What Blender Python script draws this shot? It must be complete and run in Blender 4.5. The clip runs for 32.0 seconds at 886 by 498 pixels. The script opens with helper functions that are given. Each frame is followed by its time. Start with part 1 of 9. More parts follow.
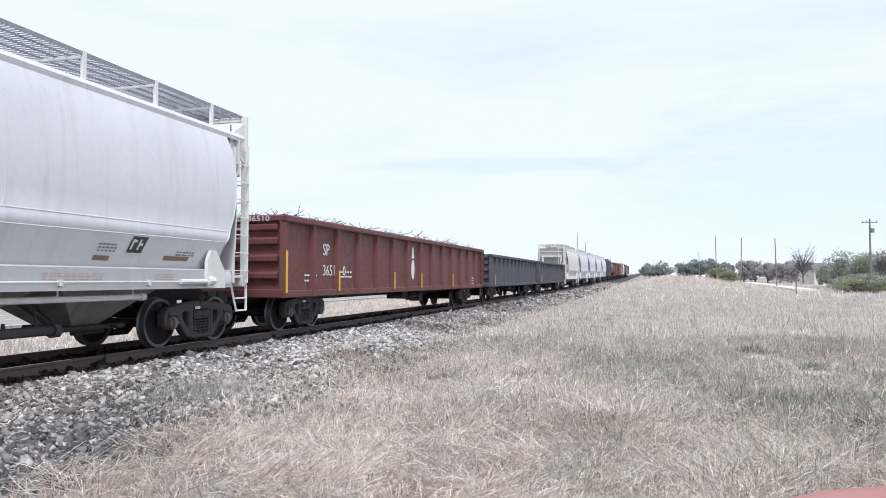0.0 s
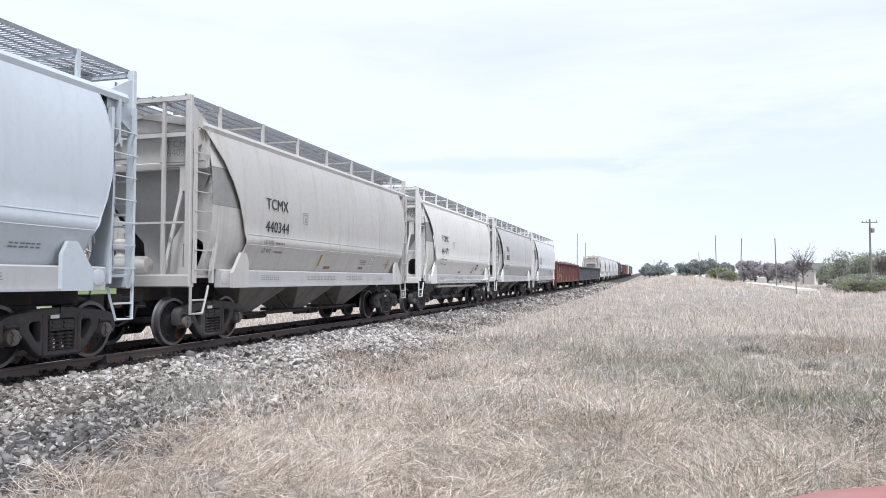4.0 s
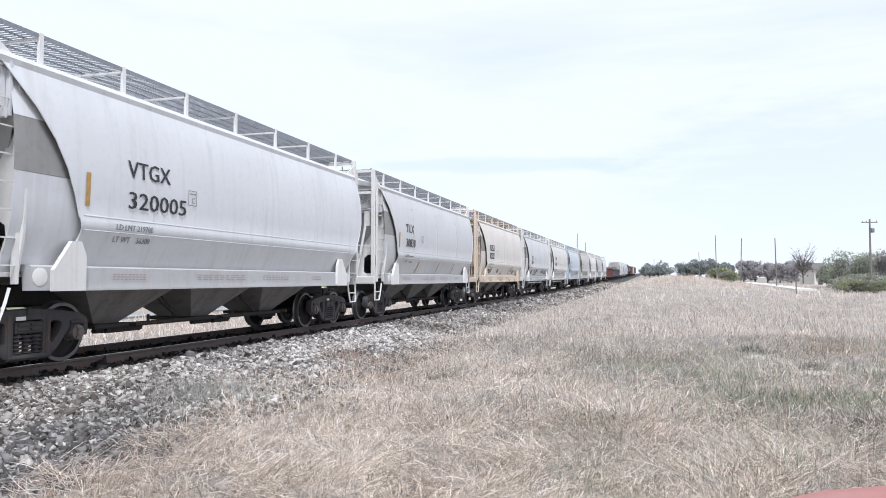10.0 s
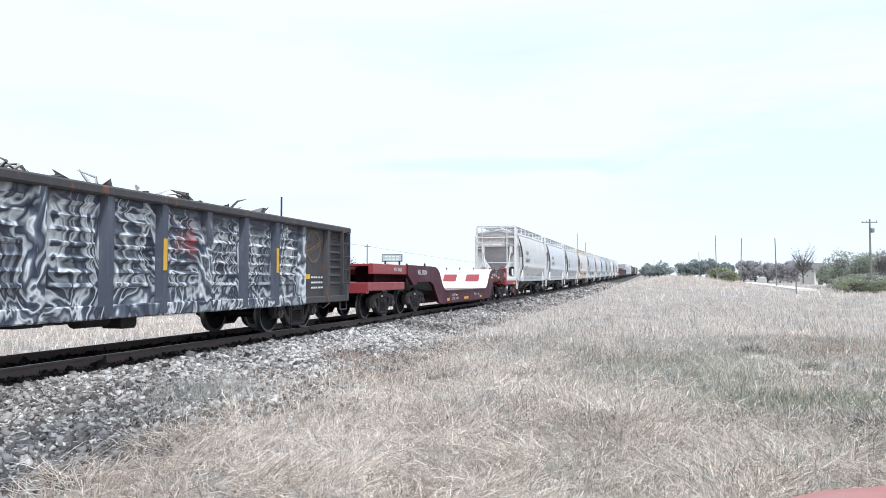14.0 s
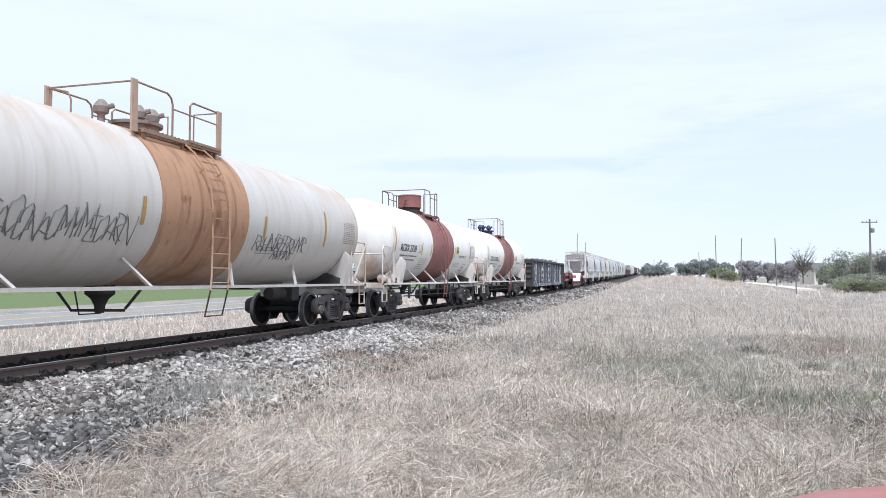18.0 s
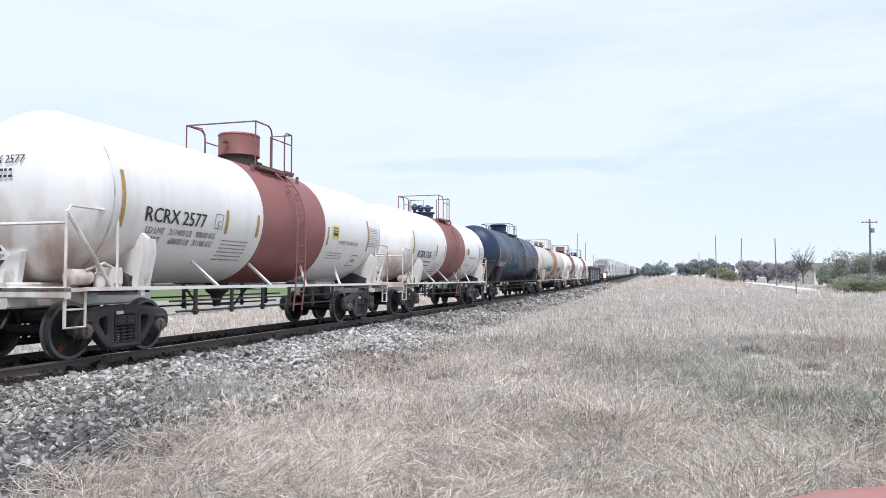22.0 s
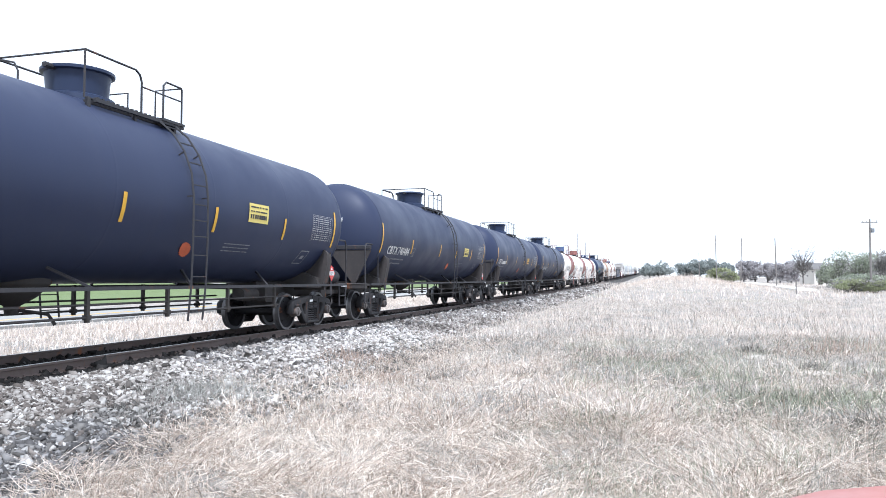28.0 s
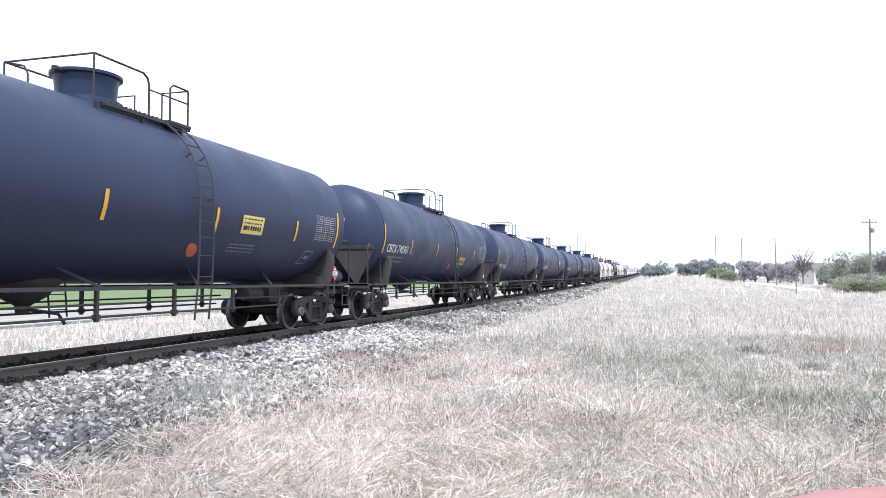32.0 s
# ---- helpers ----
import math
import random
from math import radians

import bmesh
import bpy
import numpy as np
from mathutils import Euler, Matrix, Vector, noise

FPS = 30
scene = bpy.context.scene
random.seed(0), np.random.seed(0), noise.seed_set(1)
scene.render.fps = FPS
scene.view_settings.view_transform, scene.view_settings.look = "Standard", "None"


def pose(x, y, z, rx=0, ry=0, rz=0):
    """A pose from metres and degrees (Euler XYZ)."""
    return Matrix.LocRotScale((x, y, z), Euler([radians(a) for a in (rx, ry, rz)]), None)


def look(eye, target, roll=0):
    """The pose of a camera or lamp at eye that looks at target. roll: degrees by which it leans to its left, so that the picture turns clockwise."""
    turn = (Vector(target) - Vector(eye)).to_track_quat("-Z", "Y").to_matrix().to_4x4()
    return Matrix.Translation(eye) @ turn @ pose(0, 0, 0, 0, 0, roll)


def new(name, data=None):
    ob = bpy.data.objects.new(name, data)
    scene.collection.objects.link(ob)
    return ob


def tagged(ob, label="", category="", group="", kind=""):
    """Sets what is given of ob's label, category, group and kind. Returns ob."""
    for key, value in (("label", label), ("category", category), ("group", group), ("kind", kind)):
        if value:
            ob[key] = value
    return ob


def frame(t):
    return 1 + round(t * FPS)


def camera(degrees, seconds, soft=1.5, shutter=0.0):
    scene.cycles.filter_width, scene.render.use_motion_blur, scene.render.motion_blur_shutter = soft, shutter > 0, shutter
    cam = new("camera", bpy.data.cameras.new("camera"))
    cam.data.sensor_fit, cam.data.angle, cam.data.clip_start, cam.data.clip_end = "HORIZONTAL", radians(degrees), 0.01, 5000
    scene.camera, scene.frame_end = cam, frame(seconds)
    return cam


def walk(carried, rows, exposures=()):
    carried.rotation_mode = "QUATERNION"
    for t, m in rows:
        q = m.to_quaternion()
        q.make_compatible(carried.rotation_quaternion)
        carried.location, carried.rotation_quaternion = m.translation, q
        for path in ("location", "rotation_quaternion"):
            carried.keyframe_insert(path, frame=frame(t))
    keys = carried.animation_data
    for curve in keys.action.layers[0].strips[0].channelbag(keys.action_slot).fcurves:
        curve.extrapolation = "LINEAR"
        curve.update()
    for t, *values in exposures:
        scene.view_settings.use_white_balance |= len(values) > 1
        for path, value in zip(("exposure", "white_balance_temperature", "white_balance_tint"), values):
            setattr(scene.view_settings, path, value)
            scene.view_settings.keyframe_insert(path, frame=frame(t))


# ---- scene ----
# The camera stands still beside the track: x to the right, y along the rails, z = 0 at the near rail head.
F_PX = 1270.0
cam = camera(2 * math.degrees(math.atan(784 / F_PX)), 32.0, soft=0.9)
CAM_Z = 1.25
YAW, PITCH = 15.66, 2.52
CAM_POSE = pose(0, 0, CAM_Z, 90 + PITCH, 0, YAW)
TRACK_X = -9.52


def rise(y):
    """Shape of the slow curve of the line with distance: level beside the camera, then climbing."""
    y = max(y, 0.0)
    return 4.8e-5 * y * y if y < 125 else 0.75 + 0.0122 * (y - 125)


def track_at(y):
    """Centre of the track at rail-head height, y metres along."""
    return Vector((TRACK_X + 0.75 * rise(y), y, rise(y)))


def travelled(t):
    """Metres that the train has run since the start."""
    return 13.1 * t + 0.0125 * t * t


def train_rows(q):
    """Rows of poses for a car whose middle lies q metres along at the start."""
    rows = []
    for k in range(17):
        t = 2.0 * k
        y = q + travelled(t)
        a, b, c = track_at(y - 5), track_at(y + 5), track_at(y)
        d = b - a
        rows.append((t, pose(c.x, c.y, c.z, math.degrees(math.atan2(d.z, d.y)), 0, -math.degrees(math.atan2(d.x, d.y)))))
    return rows


walk(cam, [(0.0, CAM_POSE), (32.0, CAM_POSE)], exposures=[(0.0, 0.03, 5850, 12), (1.0, 0.0, 5900, 12), (2.0, 0.05, 5980, 12), (9.0, 0.08, 5930, 12), (11.5, 0.05, 5830, 12), (12.0, 0.15, 5700, 9), (12.4, -0.22, 5650, 12), (13.0, 0.0, 5820, 12), (13.4, 0.05, 5720, 10), (14.0, 0.16, 5700, 8), (17.0, -0.05, 5700, 10), (18.0, 0.02, 5780, 10), (19.0, 0.2, 5710, 10), (20.0, 0.1, 5650, 10), (21.0, -0.02, 5720, 10), (22.0, -0.02, 5780, 10), (23.0, -0.06, 5700, 10), (24.0, 0.25, 5600, 11), (25.0, 0.44, 5650, 11), (28.0, 0.58, 5650, 10), (29.0, 0.36, 5730, 10), (30.0, 0.1, 5630, 9), (31.0, 0.22, 5680, 9), (32.0, 0.58, 5650, 11)])

# ---- sky, sun ----
SUN_EL, SUN_AZ = 60.0, 150.0      # degrees; azimuth from +y towards +x
world = bpy.data.worlds.new("sky")
scene.world = world
world.use_nodes = True
wt = world.node_tree
wt.nodes.clear()


def wnode(kind, **vals):
    n = wt.nodes.new(kind)
    for k, v in vals.items():
        n.inputs[k].default_value = v
    return n


sky = wt.nodes.new("ShaderNodeTexSky")
sky.sky_type, sky.sun_disc = "NISHITA", False
sky.sun_elevation, sky.sun_rotation = radians(SUN_EL), radians(SUN_AZ)
sky.air_density, sky.dust_density, sky.ozone_density = 1.0, 0.6, 1.5
clear = wnode("ShaderNodeBackground", Strength=0.15)
cloud = wnode("ShaderNodeBackground", Strength=0.99)
cloud.inputs["Color"].default_value = (0.945, 0.975, 1.0, 1)
coord = wt.nodes.new("ShaderNodeTexCoord")
maps = wnode("ShaderNodeMapping", Scale=(0.9, 0.9, 5.0))
veil = wnode("ShaderNodeTexNoise", Scale=1.5, Detail=5.0, Roughness=0.55, Distortion=0.4)
ramp = wt.nodes.new("ShaderNodeMapRange")
ramp.inputs["From Min"].default_value, ramp.inputs["From Max"].default_value = 0.30, 0.52
ramp.inputs["To Min"].default_value, ramp.inputs["To Max"].default_value = 0.74, 0.99


def wmath(op, a, b):
    n = wt.nodes.new("ShaderNodeMath")
    n.operation = op
    for i, v in enumerate((a, b)):
        if isinstance(v, (int, float)):
            n.inputs[i].default_value = v
        else:
            wt.links.new(v, n.inputs[i])
    return n.outputs[0]


axes = wt.nodes.new("ShaderNodeSeparateXYZ")
wt.links.new(coord.outputs["Generated"], axes.inputs[0])
ahead_y = wmath("MAXIMUM", axes.outputs["Y"], 0.05)
tan_u, tan_v = wmath("DIVIDE", axes.outputs["X"], ahead_y), wmath("DIVIDE", axes.outputs["Z"], ahead_y)
wisp = wnode("ShaderNodeTexNoise", Scale=11.0, Detail=4.0, Roughness=0.6)
wmaps = wnode("ShaderNodeMapping", Scale=(1.0, 1.0, 5.0))
wt.links.new(coord.outputs["Generated"], wmaps.inputs[0])
wt.links.new(wmaps.outputs[0], wisp.inputs[0])


def thinning(u0, v0, a, b, lean, most):
    """Thinner cloud round one direction of the sky, with a wispy edge."""
    du = wmath("DIVIDE", wmath("SUBTRACT", tan_u, u0), a)
    dv = wmath("DIVIDE", wmath("SUBTRACT", wmath("SUBTRACT", tan_v, v0), wmath("MULTIPLY", wmath("SUBTRACT", tan_u, u0), lean)), b)
    d = wmath("ADD", wmath("MULTIPLY", du, du), wmath("MULTIPLY", dv, dv))
    d = wmath("ADD", d, wmath("MULTIPLY", wmath("SUBTRACT", wisp.outputs[0], 0.5), 2.6))
    r = wt.nodes.new("ShaderNodeMapRange")
    r.interpolation_type = "SMOOTHSTEP"
    wt.links.new(d, r.inputs[0])
    r.inputs["From Min"].default_value, r.inputs["From Max"].default_value = 0.0, 1.5
    r.inputs["To Min"].default_value, r.inputs["To Max"].default_value = most, 0.0
    return r.outputs[0]


gaps = wmath("ADD", thinning(-0.19, 0.165, 0.22, 0.013, -0.03, 0.22), thinning(0.22, 0.13, 0.26, 0.11, 0.0, 0.20))
cover = wmath("SUBTRACT", ramp.outputs[0], gaps)
mixer = wt.nodes.new("ShaderNodeMixShader")
out = wt.nodes.new("ShaderNodeOutputWorld")
for a, b in ((sky.outputs[0], clear.inputs[0]), (coord.outputs["Generated"], maps.inputs[0]), (maps.outputs[0], veil.inputs[0]),
             (veil.outputs[0], ramp.inputs[0]), (cover, mixer.inputs[0]), (clear.outputs[0], mixer.inputs[1]),
             (cloud.outputs[0], mixer.inputs[2]), (mixer.outputs[0], out.inputs[0])):
    wt.links.new(a, b)

sun_data = bpy.data.lights.new("sun", "SUN")
sun_data.energy, sun_data.angle, sun_data.color = 3.4, radians(10), (1.0, 0.975, 0.94)
sun = new("sun", sun_data)
az, el = radians(SUN_AZ), radians(SUN_EL)
sun.matrix_basis = look((math.sin(az) * 60 * math.cos(el), math.cos(az) * 60 * math.cos(el), 60 * math.sin(el)), (0, 0, 0))

# ---- materials ----
def tree_of(name):
    m = bpy.data.materials.new(name)
    m.use_nodes = True
    t = m.node_tree
    return m, t, t.nodes["Principled BSDF"]


def node(t, kind, links=(), **vals):
    n = t.nodes.new(kind)
    for k, v in vals.items():
        n.inputs[k.replace("_", " ")].default_value = v
    for k, s in links:
        t.links.new(s, n.inputs[k])
    return n


def mixed(t, fac, a, b, mode="MIX"):
    """Colour mix; fac, a and b are sockets or values."""
    n = t.nodes.new("ShaderNodeMix")
    n.data_type, n.blend_type = "RGBA", mode
    for i, v in ((0, fac), (6, a), (7, b)):
        if isinstance(v, (tuple, list)):
            n.inputs[i].default_value = (*v[:3], 1)
        elif isinstance(v, (int, float)):
            n.inputs[i].default_value = v
        else:
            t.links.new(v, n.inputs[i])
    return n.outputs[2]


def ranged(t, src, lo, hi, a=0.0, b=1.0):
    n = node(t, "ShaderNodeMapRange", (("Value", src),))
    for k, v in zip(("From Min", "From Max", "To Min", "To Max"), (lo, hi, a, b)):
        n.inputs[k].default_value = v
    return n.outputs[0]


def coords(t, scale=(1, 1, 1)):
    c = t.nodes.new("ShaderNodeTexCoord")
    return node(t, "ShaderNodeMapping", (("Vector", c.outputs["Object"]),), Scale=scale).outputs[0]


def noise_of(t, scale, detail=4.0, stretch=(1, 1, 1), rough=0.55):
    return node(t, "ShaderNodeTexNoise", (("Vector", coords(t, stretch)),), Scale=scale, Detail=detail, Roughness=rough).outputs[0]


def bump(t, bsdf, height, strength, dist=0.01):
    n = node(t, "ShaderNodeBump", (("Height", height),), Strength=strength, Distance=dist)
    t.links.new(n.outputs[0], bsdf.inputs["Normal"])


def painted(name, rgb, rough=0.5, dirt=0.25, rust=0.0, streak=0.3, dirt_rgb=(0.16, 0.14, 0.12), metal=0.0, spec=0.5, dent=0.25):
    """Weathered paint on steel: cloudy fading, vertical run-off streaks, specks of rust."""
    m, t, b = tree_of(name)
    info = t.nodes.new("ShaderNodeObjectInfo")
    big = noise_of(t, 0.7, 3)
    fine = noise_of(t, 9.0, 6)
    runs = noise_of(t, 1.6, 5, (1.0, 3.2, 0.22), 0.6)
    col = mixed(t, ranged(t, big, 0.35, 0.7, 0.0, 0.35), rgb, [min(1, c * 0.8 + 0.02) for c in rgb])
    col = mixed(t, ranged(t, runs, 0.5, 0.75, 0.0, streak), col, dirt_rgb)
    col = mixed(t, ranged(t, fine, 0.52, 0.75, 0.0, dirt), col, dirt_rgb)
    if rust:
        spots = noise_of(t, 2.3, 7, (1, 1.4, 0.6), 0.65)
        col = mixed(t, ranged(t, spots, 0.62 - 0.25 * rust, 0.72 - 0.1 * rust, 0.0, 0.9), col, (0.20, 0.075, 0.03))
    hue = mixed(t, ranged(t, info.outputs["Random"], 0, 1, 0.0, 0.10), col, (0.05, 0.05, 0.05))
    t.links.new(hue, b.inputs["Base Color"])
    grit = fine if dent > 0.1 else big
    t.links.new(ranged(t, grit, 0.3, 0.7, rough - 0.08, rough + 0.15), b.inputs["Roughness"])
    b.inputs["Metallic"].default_value, b.inputs["Specular IOR Level"].default_value = metal, spec
    bump(t, b, big, dent, 0.03)
    return m


def plain(name, rgb, rough=0.6, grain=0.12, scale=14.0, metal=0.0, stretch=(1, 1, 1), bumpy=0.15, dark=0.6):
    """A surface with grain at two scales."""
    m, t, b = tree_of(name)
    fine = noise_of(t, scale, 6, stretch)
    big = noise_of(t, scale / 9, 3, stretch)
    col = mixed(t, ranged(t, fine, 0.35, 0.7, 0.0, grain * 3), rgb, [c * dark for c in rgb])
    col = mixed(t, ranged(t, big, 0.4, 0.7, 0.0, grain * 2), col, [c * dark for c in rgb])
    t.links.new(col, b.inputs["Base Color"])
    b.inputs["Roughness"].default_value, b.inputs["Metallic"].default_value = rough, metal
    if bumpy:
        bump(t, b, fine, bumpy, 0.02)
    return m


def ramped(name, stops, rough=0.85, source="island", scale=1.0, wide=0.66):
    """Colour by piece: a ramp over the random value of each loose piece, shifted by a slow noise over the ground."""
    m, t, b = tree_of(name)
    r = t.nodes.new("ShaderNodeValToRGB")
    e = r.color_ramp.elements
    while len(e) < len(stops):
        e.new(0.5)
    for i, (p, c) in enumerate(stops):
        e[i].position, e[i].color = p, (*c, 1)
    if source == "island":
        g = t.nodes.new("ShaderNodeNewGeometry").outputs["Random Per Island"]
    else:
        g = t.nodes.new("ShaderNodeObjectInfo").outputs["Random"]
    slow = noise_of(t, 0.35 * scale, 3)
    add = t.nodes.new("ShaderNodeMath")
    add.operation = "MULTIPLY_ADD"
    t.links.new(slow, add.inputs[0])
    add.inputs[1].default_value = 0.9
    t.links.new(ranged(t, g, 0, 1, 0.05 - wide / 2, 0.05 + wide / 2), add.inputs[2])
    t.links.new(add.outputs[0], r.inputs[0])
    t.links.new(r.outputs[0], b.inputs["Base Color"])
    b.inputs["Roughness"].default_value = rough
    b.inputs["Specular IOR Level"].default_value = 0.25
    return m


WHITE = painted("hopper_paint_white", (0.70, 0.705, 0.72), 0.5, 0.12, 0.0, 0.25, (0.36, 0.33, 0.29), dent=0.12)
TILXP = painted("hopper_paint_pale_grey", (0.61, 0.61, 0.615), 0.5, 0.12, 0.0, 0.25, (0.36, 0.33, 0.30), dent=0.12)
CREAM = painted("hopper_paint_cream", (0.72, 0.70, 0.665), 0.5, 0.15, 0.0, 0.25, (0.40, 0.35, 0.29))
BLUISH = painted("hopper_paint_bluish", (0.56, 0.605, 0.65), 0.5, 0.15, 0.0, 0.2, (0.38, 0.38, 0.40))
RUSTY = painted("hopper_paint_rusty", (0.70, 0.66, 0.61), 0.55, 0.12, 0.0, 0.3, (0.44, 0.33, 0.24), dent=0.12)
RUSTT = painted("hopper_trim_rusty", (0.70, 0.60, 0.49), 0.6, 0.25, 0.05, 0.6, (0.50, 0.30, 0.17), dent=0.12)
DIRTYW = painted("hopper_paint_sooty", (0.53, 0.52, 0.515), 0.5, 0.18, 0.0, 0.45, (0.33, 0.30, 0.27), dent=0.12)
DIRTYC = painted("hopper_paint_dingy_cream", (0.55, 0.53, 0.505), 0.5, 0.18, 0.0, 0.45, (0.34, 0.30, 0.26), dent=0.12)
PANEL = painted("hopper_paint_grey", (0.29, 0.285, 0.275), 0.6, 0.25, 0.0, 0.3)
SILLP = painted("hopper_sill_dusty", (0.47, 0.465, 0.465), 0.6, 0.25, 0.0, 0.4, (0.33, 0.29, 0.25), dent=0.12)
FUNNEL = painted("hopper_funnel_grey", (0.47, 0.465, 0.46), 0.6, 0.25, 0.0, 0.4, (0.28, 0.25, 0.22), dent=0.12)
TRIMW = painted("hopper_trim_offwhite", (0.76, 0.745, 0.72), 0.55, 0.15, 0.0, 0.3, (0.36, 0.31, 0.26), dent=0.12)
GALV = plain("galvanised_steel", (0.30, 0.31, 0.33), 0.5, 0.15, 20.0, 0.4)
UNDER = painted("underframe_grime", (0.050, 0.046, 0.046), 0.8, 0.4, 0.08, 0.4, (0.085, 0.074, 0.064), spec=0.2)
CAST = painted("cast_steel_truck", (0.058, 0.055, 0.059), 0.7, 0.4, 0.05, 0.3, (0.12, 0.102, 0.088), spec=0.28)
CAP = painted("bearing_cap_worn", (0.14, 0.122, 0.115), 0.6, 0.5, 0.08, 0.3, (0.07, 0.055, 0.048))
STEEL = plain("worn_steel_tread", (0.36, 0.35, 0.34), 0.35, 0.1, 25.0, 0.9)
CASTK = painted("cast_steel_truck_dark", (0.030, 0.029, 0.032), 0.7, 0.35, 0.03, 0.3, (0.065, 0.056, 0.05), spec=0.2)
WRIM = painted("wheel_rim_steel", (0.15, 0.146, 0.15), 0.38, 0.3, 0.0, 0.2, (0.08, 0.074, 0.07), 0.6)
WHEELM = painted("wheel_plate_dark", (0.020, 0.019, 0.022), 0.65, 0.4, 0.03, 0.2, (0.05, 0.043, 0.038), spec=0.2)
LETTER = plain("letter_paint_black", (0.03, 0.03, 0.033), 0.6, 0.1)
LETTERW = plain("letter_paint_white", (0.75, 0.75, 0.73), 0.6, 0.1)
GREYTXT = plain("letter_paint_grey", (0.22, 0.22, 0.22), 0.6, 0.1)
HAZR = plain("placard_red", (0.60, 0.07, 0.06), 0.5, 0.08)
REDTXT = plain("letter_paint_red", (0.45, 0.16, 0.14), 0.6, 0.1)
SILLTXT = plain("letter_paint_faded_red", (0.42, 0.27, 0.26), 0.6, 0.1)
YELLOW = plain("reflector_yellow", (0.75, 0.42, 0.03), 0.45, 0.12)
OCHRE = plain("reflector_faded", (0.55, 0.33, 0.10), 0.6, 0.25)
TANKW = painted("tank_paint_white", (0.88, 0.85, 0.815), 0.4, 0.03, 0.0, 0.2, (0.55, 0.42, 0.32), dent=0.06)
TANKOLD = painted("tank_paint_old", (0.61, 0.575, 0.54), 0.5, 0.10, 0.0, 0.55, (0.42, 0.35, 0.29), dent=0.1)
TANKK = painted("tank_paint_black", (0.026, 0.035, 0.075), 0.45, 0.0, 0.0, 0.12, (0.05, 0.05, 0.075), spec=0.22, dent=0.03)
TANKB = painted("tank_paint_navy", (0.020, 0.032, 0.074), 0.36, 0.0, 0.0, 0.1, (0.05, 0.055, 0.09), spec=0.25, dent=0.03)
TEALS = plain("spray_teal", (0.06, 0.19, 0.25), 0.6, 0.1)
BANDR = painted("band_paint_brick", (0.27, 0.098, 0.085), 0.5, 0.15, 0.0, 0.25, (0.16, 0.07, 0.06), dent=0.08)
BANDO = painted("band_paint_orange", (0.46, 0.26, 0.15), 0.6, 0.2, 0.03, 1.0, (0.20, 0.082, 0.045), dent=0.1)
DOMEB = painted("dome_paint_blue", (0.06, 0.10, 0.22), 0.45, 0.15, 0.0, 0.2)
GONR = painted("gondola_paint_brown", (0.135, 0.040, 0.036), 0.6, 0.35, 0.12, 0.4, (0.085, 0.042, 0.036))
GONK = painted("gondola_paint_black", (0.050, 0.046, 0.049), 0.6, 0.35, 0.06, 0.4, (0.10, 0.086, 0.08))
GONB = painted("gondola_paint_slate", (0.048, 0.048, 0.066), 0.6, 0.35, 0.06, 0.75, (0.20, 0.19, 0.195))
FLATR = painted("flatcar_paint_maroon", (0.080, 0.012, 0.027), 0.45, 0.2, 0.0, 0.3, (0.034, 0.017, 0.027), dent=0.1, spec=0.16)
FLATC = painted("flatcar_paint_red", (0.30, 0.040, 0.046), 0.45, 0.2, 0.05, 0.2, (0.13, 0.04, 0.036))
DECKM = painted("worn_deck", (0.20, 0.15, 0.14), 0.8, 0.5, 0.3, 0.3, (0.26, 0.22, 0.20))
RAMPW = painted("ramp_paint_white", (0.78, 0.77, 0.74), 0.5, 0.15, 0.0, 0.2, (0.4, 0.3, 0.25))
BOXR = painted("boxcar_paint_red", (0.16, 0.055, 0.045), 0.6, 0.35, 0.1, 0.4)
BOXD = painted("boxcar_paint_dark", (0.07, 0.06, 0.06), 0.6, 0.35, 0.2, 0.4)
BOXT = painted("boxcar_paint_tan", (0.30, 0.23, 0.19), 0.6, 0.35, 0.1, 0.4)
RAILM = painted("rail_rust", (0.115, 0.085, 0.075), 0.7, 0.4, 0.1, 0.2, (0.10, 0.07, 0.055))
TIEM = plain("creosoted_wood", (0.075, 0.057, 0.047), 0.85, 0.25, 10.0, 0.0, (8, 1, 3), 0.6)
SCRAP = ramped("scrap_metal", ((0.0, (0.06, 0.05, 0.045)), (0.5, (0.17, 0.15, 0.14)), (1.0, (0.55, 0.54, 0.53))), 0.7, wide=1.0)
STONE = ramped("ballast_stone", ((0.0, (0.045, 0.04, 0.036)), (0.28, (0.135, 0.115, 0.103)), (0.5, (0.225, 0.200, 0.180)), (0.8, (0.365, 0.340, 0.315)), (1.0, (0.66, 0.635, 0.60))), 0.9, wide=0.85)
CLEANST = ramped("clean_ballast_stone", ((0.0, (0.065, 0.058, 0.053)), (0.25, (0.195, 0.172, 0.155)), (0.5, (0.335, 0.306, 0.280)), (0.75, (0.465, 0.437, 0.408)), (1.0, (0.72, 0.69, 0.66))), 0.9, wide=0.95)
DARKST = ramped("dark_shoulder_stone", ((0.0, (0.04, 0.038, 0.038)), (0.4, (0.11, 0.104, 0.102)), (0.8, (0.22, 0.21, 0.205)), (1.0, (0.42, 0.41, 0.40))), 0.9, wide=0.9)
STAINED = ramped("soil_stained_stone", ((0.0, (0.042, 0.038, 0.034)), (0.4, (0.10, 0.093, 0.087)), (0.8, (0.21, 0.198, 0.186)), (1.0, (0.55, 0.53, 0.50))), 0.9, wide=0.95)
